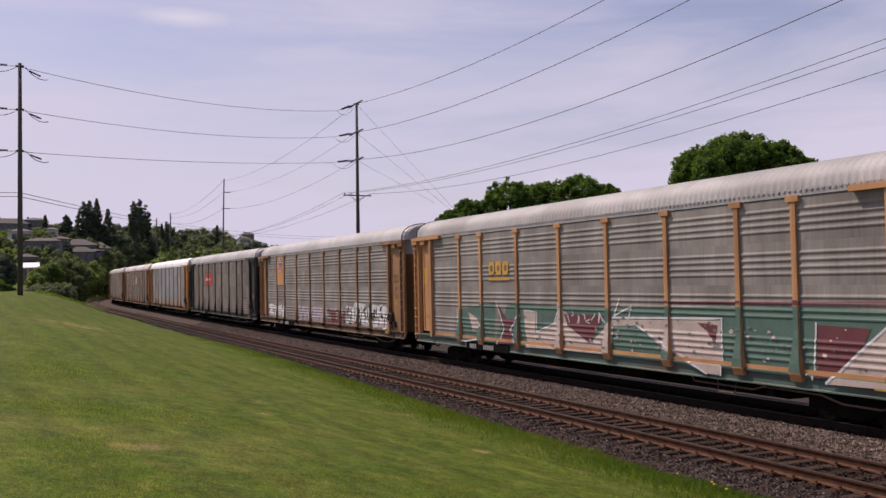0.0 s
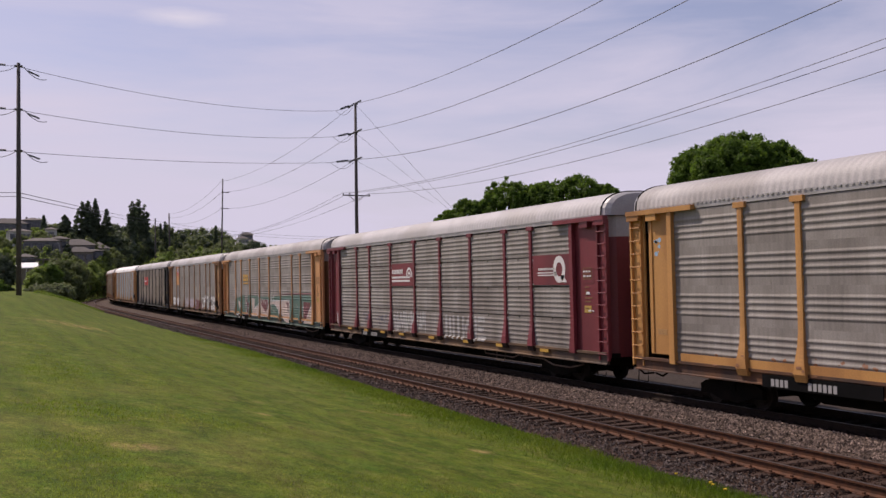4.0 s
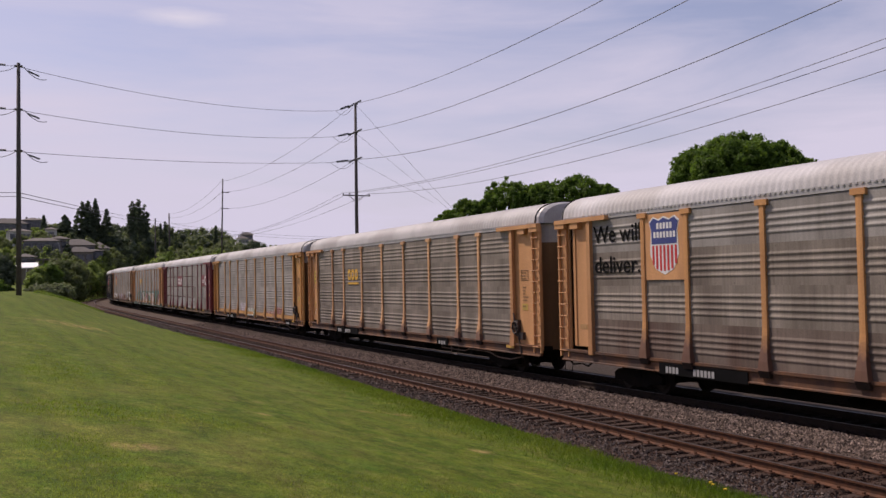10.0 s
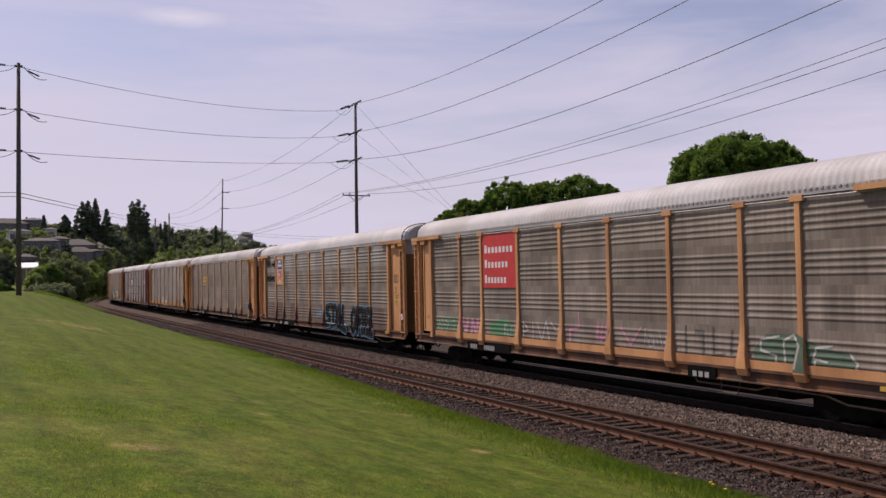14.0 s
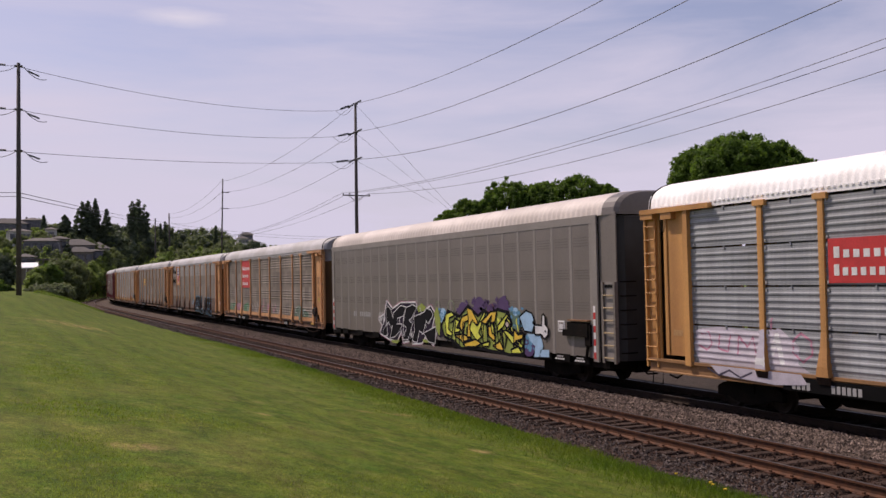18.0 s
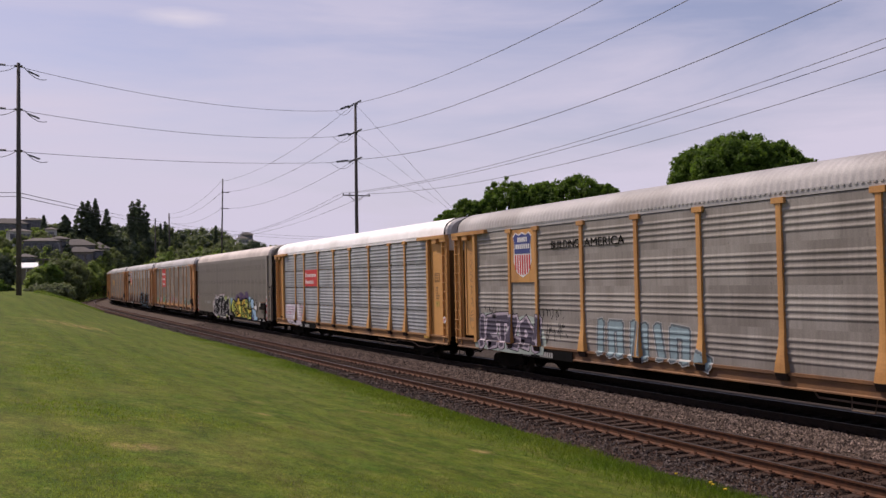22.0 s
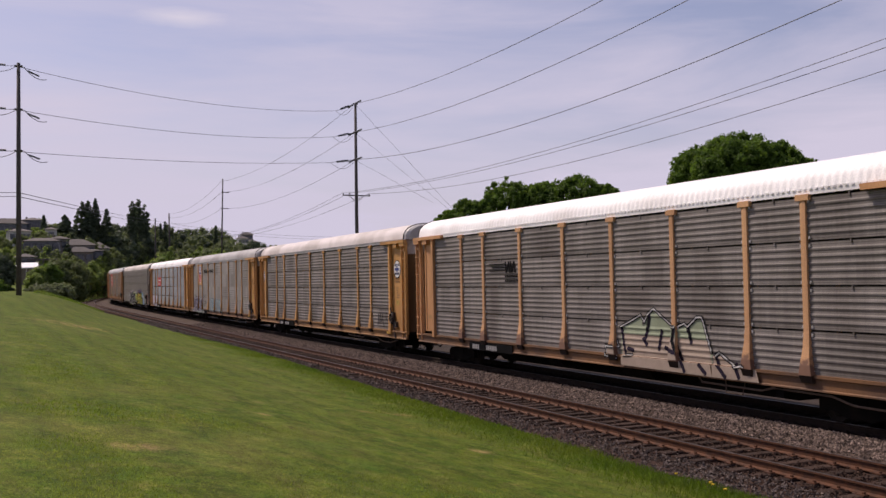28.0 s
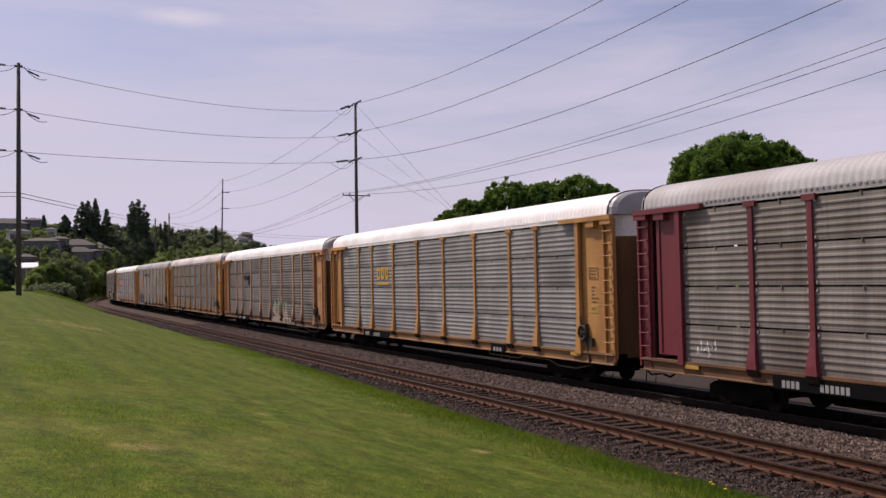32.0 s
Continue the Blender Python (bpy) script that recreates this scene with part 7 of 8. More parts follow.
def deco_sketch(root, st):
    for i, (a, b) in enumerate(((6.6, 5.4), (6.4, 5.4), (6.6, 5.4))):
        flat_shape(root, "mark_bar", [(a, 3.62 + i * 0.12), (b, 3.62 + i * 0.12), (b, 3.66 + i * 0.12), (a, 3.66 + i * 0.12)], -SIDE - 0.028, M_LETTER_BLACK)
    for a, lp in ((5.35, 0), (4.95, 1)):
        flat_shape(root, "mark_block", [(a, 3.56), (a - 0.1, 3.56), (a - 0.28, 3.8), (a - 0.28, 3.56), (a - 0.38, 3.56), (a - 0.3, 3.96), (a - 0.2, 3.96), (a - 0.08, 3.72), (a - 0.05, 3.96), (a + 0.05, 3.96)], -SIDE - 0.028, M_LETTER_BLACK, label="black block of the owner's mark")
    bars(root, -SIDE - 0.024, 5.4, 3.4, [0.1] * 8, 0.09, M_LETTER_BLACK, "sign_lettering", 0.4)
    bars(root, -SIDE - 0.024, 5.4, 3.24, [0.1] * 8, 0.09, M_LETTER_BLACK, "sign_lettering", 0.4)
    crest = [(-1.75, 1.9), (-2.75, 2.26), (-2.9, 2.07), (-3.1, 2.31), (-3.36, 2.45), (-4.13, 2.02), (-4.25, 1.95), (-4.67, 2.08), (-4.8, 2.0), (-5.2, 2.26), (-5.4, 2.26), (-5.76, 1.38)]
    paint(root, "graffiti_ground", [crest + [(-5.76, 1.12), (-1.75, 1.12)]], P_SAGE, True, label="sage green and cream graffiti")
    paint(root, "graffiti_fill", [[(-1.8, 1.72), (-5.62, 1.68), (-5.8, 0.78), (-1.8, 0.8)], [(-5.8, 1.3), (-6.0, 1.38), (-6.6, 1.1), (-7.4, 1.08), (-7.5, 0.78), (-5.8, 0.78)], [(-0.95, 1.3), (-1.6, 1.3), (-1.6, 1.05), (-0.95, 1.05)]],
          P_TAN, True, layer=2, label="cream graffiti over the sill")
    drips = [[(-1.8, 1.85), (-1.88, 1.5), (-1.95, 1.2)], [(-3.15, 2.25), (-3.05, 1.85), (-2.9, 1.55)], [(-2.85, 1.6), (-3.0, 1.45)], [(-3.7, 1.85), (-3.6, 1.5), (-3.55, 1.35)], [(-4.3, 1.95), (-4.25, 1.6), (-4.5, 1.2), (-4.7, 0.85)],
             [(-3.85, 1.4), (-4.35, 1.3)], [(-4.8, 2.0), (-4.95, 1.6)], [(-2.1, 1.3), (-2.35, 1.25)], [(-5.3, 1.05), (-5.55, 0.85)], [(-5.9, 1.35), (-6.0, 1.1), (-6.3, 0.82)], [(-6.65, 1.15), (-6.8, 0.85)]]
    lay(root, "graffiti_shade", thick(drips, 0.12), P_DUSK, True, 3, None, "smoky black strokes of graffiti")["kind"] = "stuff"
    lay(root, "graffiti_shade", thick([[(-4.27, 1.85), (-4.25, 1.6), (-4.5, 1.25)], [(-3.12, 2.2), (-3.03, 1.85)], [(-4.85, 1.95), (-4.93, 1.7)]], 0.1), P_BLACK, True, 4)["kind"] = "stuff"
    lines = [crest, [(-0.95, 1.32), (-1.65, 1.32), (-1.55, 1.5)], [(-0.95, 1.3), (-1.0, 1.02), (-1.6, 1.0)], [(-5.9, 1.32), (-6.05, 1.4), (-6.6, 1.12)], [(-6.65, 1.08), (-6.9, 1.14), (-7.05, 1.1)], [(-1.95, 1.1), (-2.3, 1.12)]]
    lay(root, "graffiti_edge", [q for p in lines for q in stroke(p, 0.105, False)], P_BLACK, True, 5)["kind"] = "stuff"
    lay(root, "graffiti_outline", [q for p in lines for q in stroke(p, 0.042, False)], P_WORNWHITE, True, 6, None, "white graffiti outlines")["kind"] = "stuff"


def deco_blocks_bright(root, st):
    three_blocks(root, 6.42, 4.8, 3.18, 4.0, M_SIGN_YELLOW)
    small_marks(root, -5.6)


def deco_maroon_end(root, st):
    paint(root, "graffiti_tag", tag(95, 11.3, 10.4, 1.25, 1.7, 7, 0.03), P_WHITE, True)
    plate(root, 3.3, -1.0, 0.64, 1.0, M_LETTER_BLACK, "sill_patch", x=-1.503)
    for y in (4.3, -3.0, -6.0):
        plate(root, y, y - 0.7, 0.76, 0.96, M_REFLECTOR, "reflector", x=-1.509)


def deco_white_tags(root, st):
    plate(root, 8.85, 7.2, 3.22, 5.04, M_ORANGE, "sign_board", "faded orange sign board with a small shield")
    shield(root, 8.05, 0.95, 4.1, 4.9, -SIDE - 0.032)
    paint(root, "graffiti_fill", blobs(96, 11.4, 7.0, 1.15, 1.95, 3) + blobs(97, -5.2, -7.8, 1.1, 2.25, 2, over=1.3) + blobs(98, -8.1, -11.3, 1.05, 2.2, 3, over=1.3), P_WHITE, label="white bold graffiti")
    paint(root, "graffiti_fill", blobs(99, 3.9, -1.8, 1.1, 1.95, 6), P_LILAC, label="pale blue-white graffiti")
    paint(root, "graffiti_fill", blobs(100, -1.9, -5.1, 1.0, 1.9, 3), P_MAROON, label="maroon graffiti")
    paint(root, "graffiti_shade", tag(101, -5.3, -11.2, 1.1, 2.2, 16, 0.06), P_BLACK, layer=2)


def deco_little_board(root, st):
    red_board(root, 5.75, 2.75, 3.22, 4.2, ((3.6, 0.24, 7, 0.3),), label="red sign board with white lettering")


def deco_white_mark(root, st):
    plate(root, 0.1, -1.3, 3.4, 4.25, M_CREAM_PLATE, "sign_board", "small pale sign board")


M_CREAM_PLATE = plain("cream_plate", (0.55, 0.46, 0.34))
M_SILL_TEAL = material("teal_stained_sill", (0.085, 0.13, 0.105), (0.06, 0.075, 0.06), 1.0, 0.7, 0, 0.15, 20, (1, 0.6, 1), (0.12, 0.075, 0.05), 0.4)
M_SILL_GRIMY = material("grimy_sill", (0.15, 0.085, 0.04), (0.07, 0.04, 0.025), 1.0, 0.75, 0, 0.15, 20, (1, 0.6, 1), (0.06, 0.04, 0.03), 0.5)
M_SILL_RUST = material("rust_streaked_sill", (0.135, 0.056, 0.022), (0.062, 0.028, 0.017), 1.6, 0.8, 0, 0.15, 20, (1, 1.2, 0.5), (0.05, 0.03, 0.022), 0.5)
M_SILL_CLEAN = material("golden_sill", (0.28, 0.14, 0.048), (0.19, 0.095, 0.038), 1.0, 0.75, 0, 0.1, 20, (1, 0.6, 1), (0.13, 0.07, 0.04), 0.4)
DECO = {-4: deco_white_mark, -2: deco_little_board, -1: deco_white_tags, 0: deco_teal, 1: deco_maroon_boards, 2: deco_red_tags, 3: deco_blocks, 4: deco_shield_words, 5: deco_red_board,
        6: deco_mural, 7: deco_small_board, 8: deco_shield, 9: deco_ring, 10: deco_sketch, 11: deco_blocks_bright, 12: deco_maroon_end}
SILLS = {0: M_SILL_TEAL, 1: M_SILL_GRIMY, 2: M_SILL_RUST, 3: M_SILL_RUST, 4: M_SILL_RUST, 5: M_SILL_RUST, 7: M_SILL_CLEAN, 8: M_SILL, 9: M_SILL_CLEAN, 10: M_SILL, 11: M_SILL_CLEAN, -1: M_SILL_GRIMY}
LABELS = {
    -4: "brown-posted car carrier with dusty roof and seamed grey sides",
    -3: "cream-posted car carrier with white roof and light grey sides",
    -2: "black-posted car carrier with a small red sign board",
    -1: "tan-posted car carrier with orange sign and white graffiti",
    0: "yellow-posted car carrier with teal and cream graffiti along its foot",
    1: "maroon-posted car carrier with two maroon sign boards and grey sides",
    2: "yellow-posted car carrier with faded red tags low on its side",
    3: "yellow-posted car carrier with golden block mark on ribbed sides",
    4: "orange-posted car carrier with a shield sign and black graffiti",
    5: "peach-posted car carrier with a tall bright red sign board",
    6: "smooth grey-brown sealed car carrier with a bright graffiti mural",
    7: "yellow-posted car carrier with white roof and small red sign board",
    8: "yellow-posted car carrier with shield sign and violet graffiti",
    9: "yellow-posted car carrier with grimy sides and round emblem on its ends",
    10: "tan-posted car carrier with white roof and sage green graffiti",
    11: "yellow-posted car carrier with white roof and bright grey seamed sides",
    12: "maroon-posted car carrier with grey seamed sides and yellow sill marks",
}
for k, st in STYLES.items():
    if st["roof"] is M_ROOF_WHITE:
        st["eave"] = M_ROOF_WHITE
    if k in DECO:
        st["extra"] = DECO[k]
    if k in SILLS:
        st["sill"] = SILLS[k]
    if k in LABELS:
        st["label"] = LABELS[k]
NUDGE = {7: -0.5}

cars = {}
for k, st in STYLES.items():
    st.setdefault("label", "tall covered car carrier with grey ribbed sides and painted posts")
    cars[k] = sealed_car(st) if st.get("sealed") else autorack(st)


def car_pose(s):
    """A car whose middle is s metres along the line, on its two bogies."""
    ax, ay, _ = line(s - 10.05)
    bx, by, _ = line(s + 10.05)
    lo, hi = grade(s - 10.05), grade(s + 10.05)
    return pose((ax + bx) / 2, (ay + by) / 2, (lo + hi) / 2, math.degrees(math.atan2(hi - lo, 20.1)), 0, math.degrees(math.atan2(ax - bx, by - ay)))


def motions():
    for k, ob in cars.items():
        rows = [(t, car_pose(FRONT + SPEED * t - CAR_PITCH * k - CAR_PITCH / 2 + NUDGE.get(k, 0.0))) for t in range(33)]
        walk(ob, rows)
# ---- poles and wires ----
def power_pole(x, y, z0, z1, arms, low=None, toward=(1, 0), lean=(0, 0), r=0.19, label="tall dark wooden power pole with three insulator arms"):
    root = tagged(new("power_pole"), label, "utility pole", "power poles")
    root.location = (x, y, z0)
    h = z1 - z0
    part("pole", tube(bmesh.new(), [(0, 0, -0.6), (lean[0] / 2, lean[1] / 2, h / 2), (lean[0], lean[1], h)], r, 10, r * 0.62), M_POLE, root, smooth=True)
    for za in arms:
        k = (za - z0) / h
        c = Vector((lean[0] * k, lean[1] * k, za - z0))
        part("bracket", tube(bmesh.new(), [c - Vector((0.3, 0, 0)), c + Vector((1.3 if len(arms) == 2 else 0.3, 0, 0))], 0.09, 6), M_POLE, root)
    if low:
        k = (low - z0) / h
        c = Vector((lean[0] * k, lean[1] * k, low - z0))
        d = Vector((*toward, 0)).normalized()
        bm = bmesh.new()
        a, b = c - d * 1.9, c + d * 1.9
        tube(bm, [a, b], 0.08, 6)
        tube(bm, [c + d * 1.1, c - Vector((0, 0, 0.8))], 0.04, 5)
        tube(bm, [c - d * 1.1, c - Vector((0, 0, 0.8))], 0.04, 5)
        part("crossarm", bm, M_POLE, root)
        for t in (-1.8, -0.9, 1.75):
            p = c + d * t
            part("pin_insulator", tube(bmesh.new(), [p, p + Vector((0, 0, 0.3))], 0.06, 6), M_INSUL, root)
    return root


def wire(name, a, b, sag, r=0.02, label="thin dark overhead power wire", n=18):
    a, b = Vector(a), Vector(b)
    pts = [a.lerp(b, i / n) - Vector((0, 0, sag * 4 * (i / n) * (1 - i / n))) for i in range(n + 1)]
    me = mesh_of(tube(bmesh.new(), pts, r, 5), name, M_WIRE)
    return tagged(new(name, me), label, "wire", "overhead wires")


def string_insulator(a, b, r=0.085):
    """A dead-end insulator at the end of a wire."""
    a, b = Vector(a), Vector(b)
    bm = bmesh.new()
    n = 9
    for i in range(n):
        p, q = a.lerp(b, (i + 0.1) / n), a.lerp(b, (i + 0.75) / n)
        tube(bm, [p, q], r, 7, r * 0.7)
    tube(bm, [a, b], r * 0.35, 5)
    me = mesh_of(bm, "string_insulator", M_INSUL)
    return tagged(new("string_insulator", me), "grey string insulator on a power wire", "insulator", "string insulators")


P1 = Vector((1.03, 81.0, 2.85))
P2 = Vector((39.4, 114.4, 3.0))
P3 = Vector((40.5, 201.0, 3.0))
P0 = Vector((38.6, 27.5, 3.0))
A1, A2, A3, A0 = (20.2, 16.9, 13.75), (25.1, 21.6, 18.25), (24.2, 22.0, 18.7), (24.7, 22.0, 17.8)
power_pole(P1.x, P1.y, P1.z, 20.45, A1, lean=(0.1, 0), r=0.21)
power_pole(P2.x, P2.y, P2.z, 25.25, A2, 13.85, (1, 0.15), lean=(0.15, 0), r=0.25)
power_pole(P3.x - 0.3, P3.y, P3.z, 24.7, (22.0, 18.7), lean=(0.6, 0))
power_pole(42.2, 282.0, 5.0, 23.4, (22.2,), r=0.26, label="distant wooden power pole before the hill")
power_pole(38.5, 282.4, 5.0, 22.0, (21.3,), r=0.26, label="distant wooden power pole before the hill")
for a, b, out, ze, sag in zip(A1, A2, (4.3, 5.08, 5.72), (23.63, 20.42, 17.33), (1.02, 0.8, 0.38)):
    p, q = Vector((P1.x + 0.1, P1.y, a)), Vector((P2.x, P2.y, b))
    d = (q - p).normalized()
    flat = Vector((q.x - p.x, q.y - p.y, 0)).normalized()
    e = Vector((q.x, q.y, 0)) - flat * out + Vector((0, 0, ze))
    string_insulator(e + (q - e) * 0.25, e + (q - e) * 0.72, 0.13)
    wire("power_wire", p + flat * 0.3 - Vector((0, 0, 0.05)), e, sag)
    wire("jumper_wire", e, q, 0.0, 0.02, "short wire to an insulator at a power pole", 2)
    wire("jumper_wire", e, q + Vector((0, 0.6, -0.25)), 0.75, 0.022, "short hanging jumper wire at a power pole")
    string_insulator(p + flat * 0.9 + Vector((0, 0, -0.2)), p + flat * 2.0 + Vector((0, 0, -0.42)), 0.075)
    wire("jumper_wire", p + flat * 0.5 + Vector((0, 0, 0.05)), p + flat * 2.7 + Vector((0, 0, -0.56)), 0.33, 0.028, "short hanging jumper wire at a power pole")
    wire("power_wire", p, p + Vector((-60, -14, 2.0)), 1.5)
    wire("jumper_wire", p + Vector((-0.3, 0, -0.1)), p + Vector((-2.6, -0.5, -0.15)), 0.4, 0.025, "short hanging jumper wire at a power pole")
    string_insulator(p + Vector((-0.9, -0.1, 0.02)), p + Vector((-2.2, -0.4, 0.0)), 0.1)
for a, b in zip(A2, A0):
    q, p = Vector((P2.x, P2.y, a)), Vector((P0.x, P0.y, b))
    d = (p - q).normalized()
    string_insulator(q + d * 0.5, q + d * 2.6, 0.11)
    wire("power_wire", q, p, 2.1, 0.028)
for a, b in zip(A2, A3):
    q, p = Vector((P2.x, P2.y, a)), Vector((P3.x, P3.y, b))
    d = (p - q).normalized()
    string_insulator(q + d * 0.5, q + d * 2.6, 0.11)
    wire("power_wire", q + Vector((0, 0, 0)), p, 1.7)
for dx, b, s in ((-1.8, 15.1, 1.48), (-0.9, 14.63, 1.39), (1.75, 13.6, 1.65)):
    wire("service_wire", (P2.x + dx, P2.y, 14.1), (P0.x + 0.6, P0.y, b), s, 0.02, "low service wire between poles")
    wire("service_wire", (P2.x + dx, P2.y, 14.1), (P3.x + dx * 0.5, P3.y, 13.0), 1.2, 0.02, "low service wire between poles")
for b, z in zip(A3, (23.2, 22.2, 21.0)):
    wire("power_wire", (P3.x, P3.y, b), (42.2, 282.0, z), 1.6, 0.025)
for z, q in ((10.6, 21.2), (10.3, 20.4)):
    wire("service_wire", (P1.x, P1.y, z), (38.5, 282.4, q), 0.2, 0.03, "low service wire between poles")
    wire("service_wire", (P1.x, P1.y, z), (P1.x - 40, P1.y - 6, z + 0.6), 0.5, 0.02, "low service wire between poles")
    wire("service_wire", (38.5, 282.4, q), (95, 300, q - 3.6), 1.0, 0.03, "low service wire between poles")
for a, end in zip(A2, ((52.5, 113.0, 11.5), (52.5, 113.0, 11.2), (49.0, 113.0, 13.0))):
    wire("guy_wire", (P2.x + 0.3, P2.y, a - 0.2), end, 0.0, 0.015, "taut guy wire running down from a power pole", 2)


# ---- trees ----
ICO = [(0, 0, 1)] + [(0.894 * math.cos(1.2566 * i), 0.894 * math.sin(1.2566 * i), 0.447) for i in range(5)] + \
    [(0.894 * math.cos(1.2566 * i + 0.628), 0.894 * math.sin(1.2566 * i + 0.628), -0.447) for i in range(5)] + [(0, 0, -1)]
ICO_F = [(0, i + 1, (i + 1) % 5 + 1) for i in range(5)] + [(i + 1, i + 6, (i + 1) % 5 + 1) for i in range(5)] + \
    [((i + 1) % 5 + 1, i + 6, (i + 1) % 5 + 6) for i in range(5)] + [(i + 6, 11, (i + 1) % 5 + 6) for i in range(5)]


def leaf_cloud(rnd, centres, radii, count, size, flat=0.7, core=0.62, reach=(0.68, 1.0), ruffle=0.36):
    """Many small leaves on the outsides of overlapping clumps, over a rough inner mass of twigs and leaves."""
    verts, faces = [], []
    for c, r in zip(centres, radii):
        a = len(verts)
        verts += [(c[0] + v[0] * r * core * rnd.uniform(0.75, 1.15), c[1] + v[1] * r * core * rnd.uniform(0.75, 1.15), c[2] + v[2] * r * flat * core * rnd.uniform(0.75, 1.15)) for v in ICO]
        faces += [tuple(a + i for i in f) for f in ICO_F]
    cs, rs = np.array(centres), np.array(radii)
    pick = rnd.choice(len(cs), count, p=rs ** 2 / (rs ** 2).sum())

    def unit(v):
        return v / np.linalg.norm(v, axis=1)[:, None]
    d = unit(rnd.normal(0, 1, (count, 3)))
    flip = (d[:, 2] < -0.2) & (rnd.rand(count) < 0.5)
    d[flip, 2] *= -1
    c = cs[pick] + d * (1, 1, flat) * (rs[pick] * rnd.uniform(*reach, count))[:, None]
    nn = unit(d + rnd.normal(0, ruffle, (count, 3)) + (0, 0, 0.2))
    u = unit(np.cross(nn, rnd.normal(0, 1, (count, 3))))
    v2 = np.cross(nn, u)
    s = (size * rnd.uniform(0.6, 1.3, count))[:, None]
    quads = np.stack([c - u * s, c + v2 * s * 0.75 + nn * s * 0.12, c + u * s, c - v2 * s * 0.75 + nn * s * 0.12], 1)
    a = len(verts)
    verts += quads.reshape(-1, 3).tolist()
    faces += (np.arange(count * 4).reshape(-1, 4) + a).tolist()
    return verts, faces


def broadleaf(x, y, z0, height, width, seed, mat=None, leaves=5000, size=0.28, crown_base=0.25, clumps=46, label="broad leafy green tree", flat=0.8, trunk_r=0.28, chunk=(0.10, 0.2)):
    rnd = np.random.RandomState(seed)
    root = tagged(new("tree"), label, "tree")
    root.location = (x, y, z0)
    base, top = height * crown_base, height
    bm = bmesh.new()
    tube(bm, [(0, 0, -0.5), (0.1, 0, base * 0.6), (0.05, 0.1, height * 0.6)], trunk_r, 8, trunk_r * 0.35)
    cs, rs = [], []
    ch = (top - base) / 2
    for i in range(clumps):
        d = rnd.normal(0, 1, 3)
        d /= np.linalg.norm(d)
        k = rnd.uniform(0.35, 0.86)
        r = min(width, top - base) * rnd.uniform(*chunk)
        c = (d[0] * (width / 2 - r * 0.7) * k / 0.86, d[1] * (width / 2 - r * 0.7) * k / 0.86, base + ch + d[2] * (ch - r * 0.7) * k / 0.86)
        if i == 0:
            c = (0.0, 0.0, top - r * 0.75)
        cs.append(c)
        rs.append(r)
        if i % 4 == 0:
            tube(bm, [(0.05, 0.05, base * 0.7 + 0.25 * abs(c[2] - base)), (c[0] * 0.5, c[1] * 0.5, c[2] * 0.75 + base * 0.2), c], trunk_r * 0.3, 5, 0.04)
    part("trunk", bm, M_BARK, root)
    vv, ff = leaf_cloud(rnd, cs, rs, leaves, size, 0.9)
    me = soup("crown", vv, ff, mat or M_LEAF)
    piece("crown", me, root)
    return root


def conifer(x, y, z0, height, width, seed, leaves=1500, label="tall dark conifer on the hill"):
    rnd = np.random.RandomState(seed)
    root = tagged(new("conifer_tree"), label, "tree")
    root.location = (x, y, z0)
    part("trunk", tube(bmesh.new(), [(0, 0, -0.5), (0, 0, height * 0.96)], 0.3, 7, 0.05), M_BARK, root)
    cs, rs = [], []
    n = 240
    for i in range(n):
        k = (i + rnd.rand()) / n
        a = rnd.uniform(0, 6.28)
        r = width / 2 * (1 - k) ** 0.65 * rnd.uniform(0.1, 1.0) ** 0.6
        cs.append((r * math.cos(a), r * math.sin(a), height * (0.06 + 0.92 * k)))
        rs.append(0.3 + width * 0.12 * (1 - k))
    vv, ff = leaf_cloud(rnd, cs, rs, leaves * 2, 0.24, 0.6)
    piece("crown", soup("crown", vv, ff, M_LEAF_DARK), root)
    return root


def dome_tree(bearing, dist, elevation, width, height, seed, label, leaves, deep=0.85):
    """A dense rounded crown of many small lumps, its top at the given elevation."""
    rnd = np.random.RandomState(seed)
    x, y = dist * math.sin(radians(bearing)), dist * math.cos(radians(bearing))
    root = tagged(new("tree"), label, "tree")
    root.location = (x, y, 0.5)
    top = EYE.z + dist * math.tan(radians(elevation)) - 0.5
    base = top - height
    bm = tube(bmesh.new(), [(0, 0, -1.2), (0.1, 0, base * 0.7), (0.05, 0.1, base + height * 0.6)], 0.36, 8, 0.12)
    cs, rs = [], []
    for i in range(520):
        d = rnd.normal(0, 1, 3)
        d /= np.linalg.norm(d)
        r = width * rnd.uniform(0.028, 0.06)
        k = rnd.uniform(0.80, 1.0) if i % 5 else rnd.uniform(0.3, 0.8)
        k *= 1 + 0.10 * noise.noise(Vector(d * 2.2) + Vector((seed, 0, 0)))
        up = height * 0.62 if d[2] > 0 else height * 0.38
        cs.append((d[0] * (width / 2 - r) * k, d[1] * (width / 2 * deep - r) * k, base + height * 0.38 + d[2] * (up - r) * k))
        rs.append(r)
        if i % 32 == 0:
            tube(bm, [(0.05, 0.05, base * 0.8), (cs[-1][0] * 0.5, cs[-1][1] * 0.5, base + (cs[-1][2] - base) * 0.6), cs[-1]], 0.12, 5, 0.04)
    part("trunk", bm, M_BARK, root)
    verts, faces = leaf_cloud(rnd, cs, rs, leaves, 0.15, 0.9, 0.6, (0.5, 1.35), 0.7)
    piece("crown", soup("crown", verts, faces, M_LEAF), root)


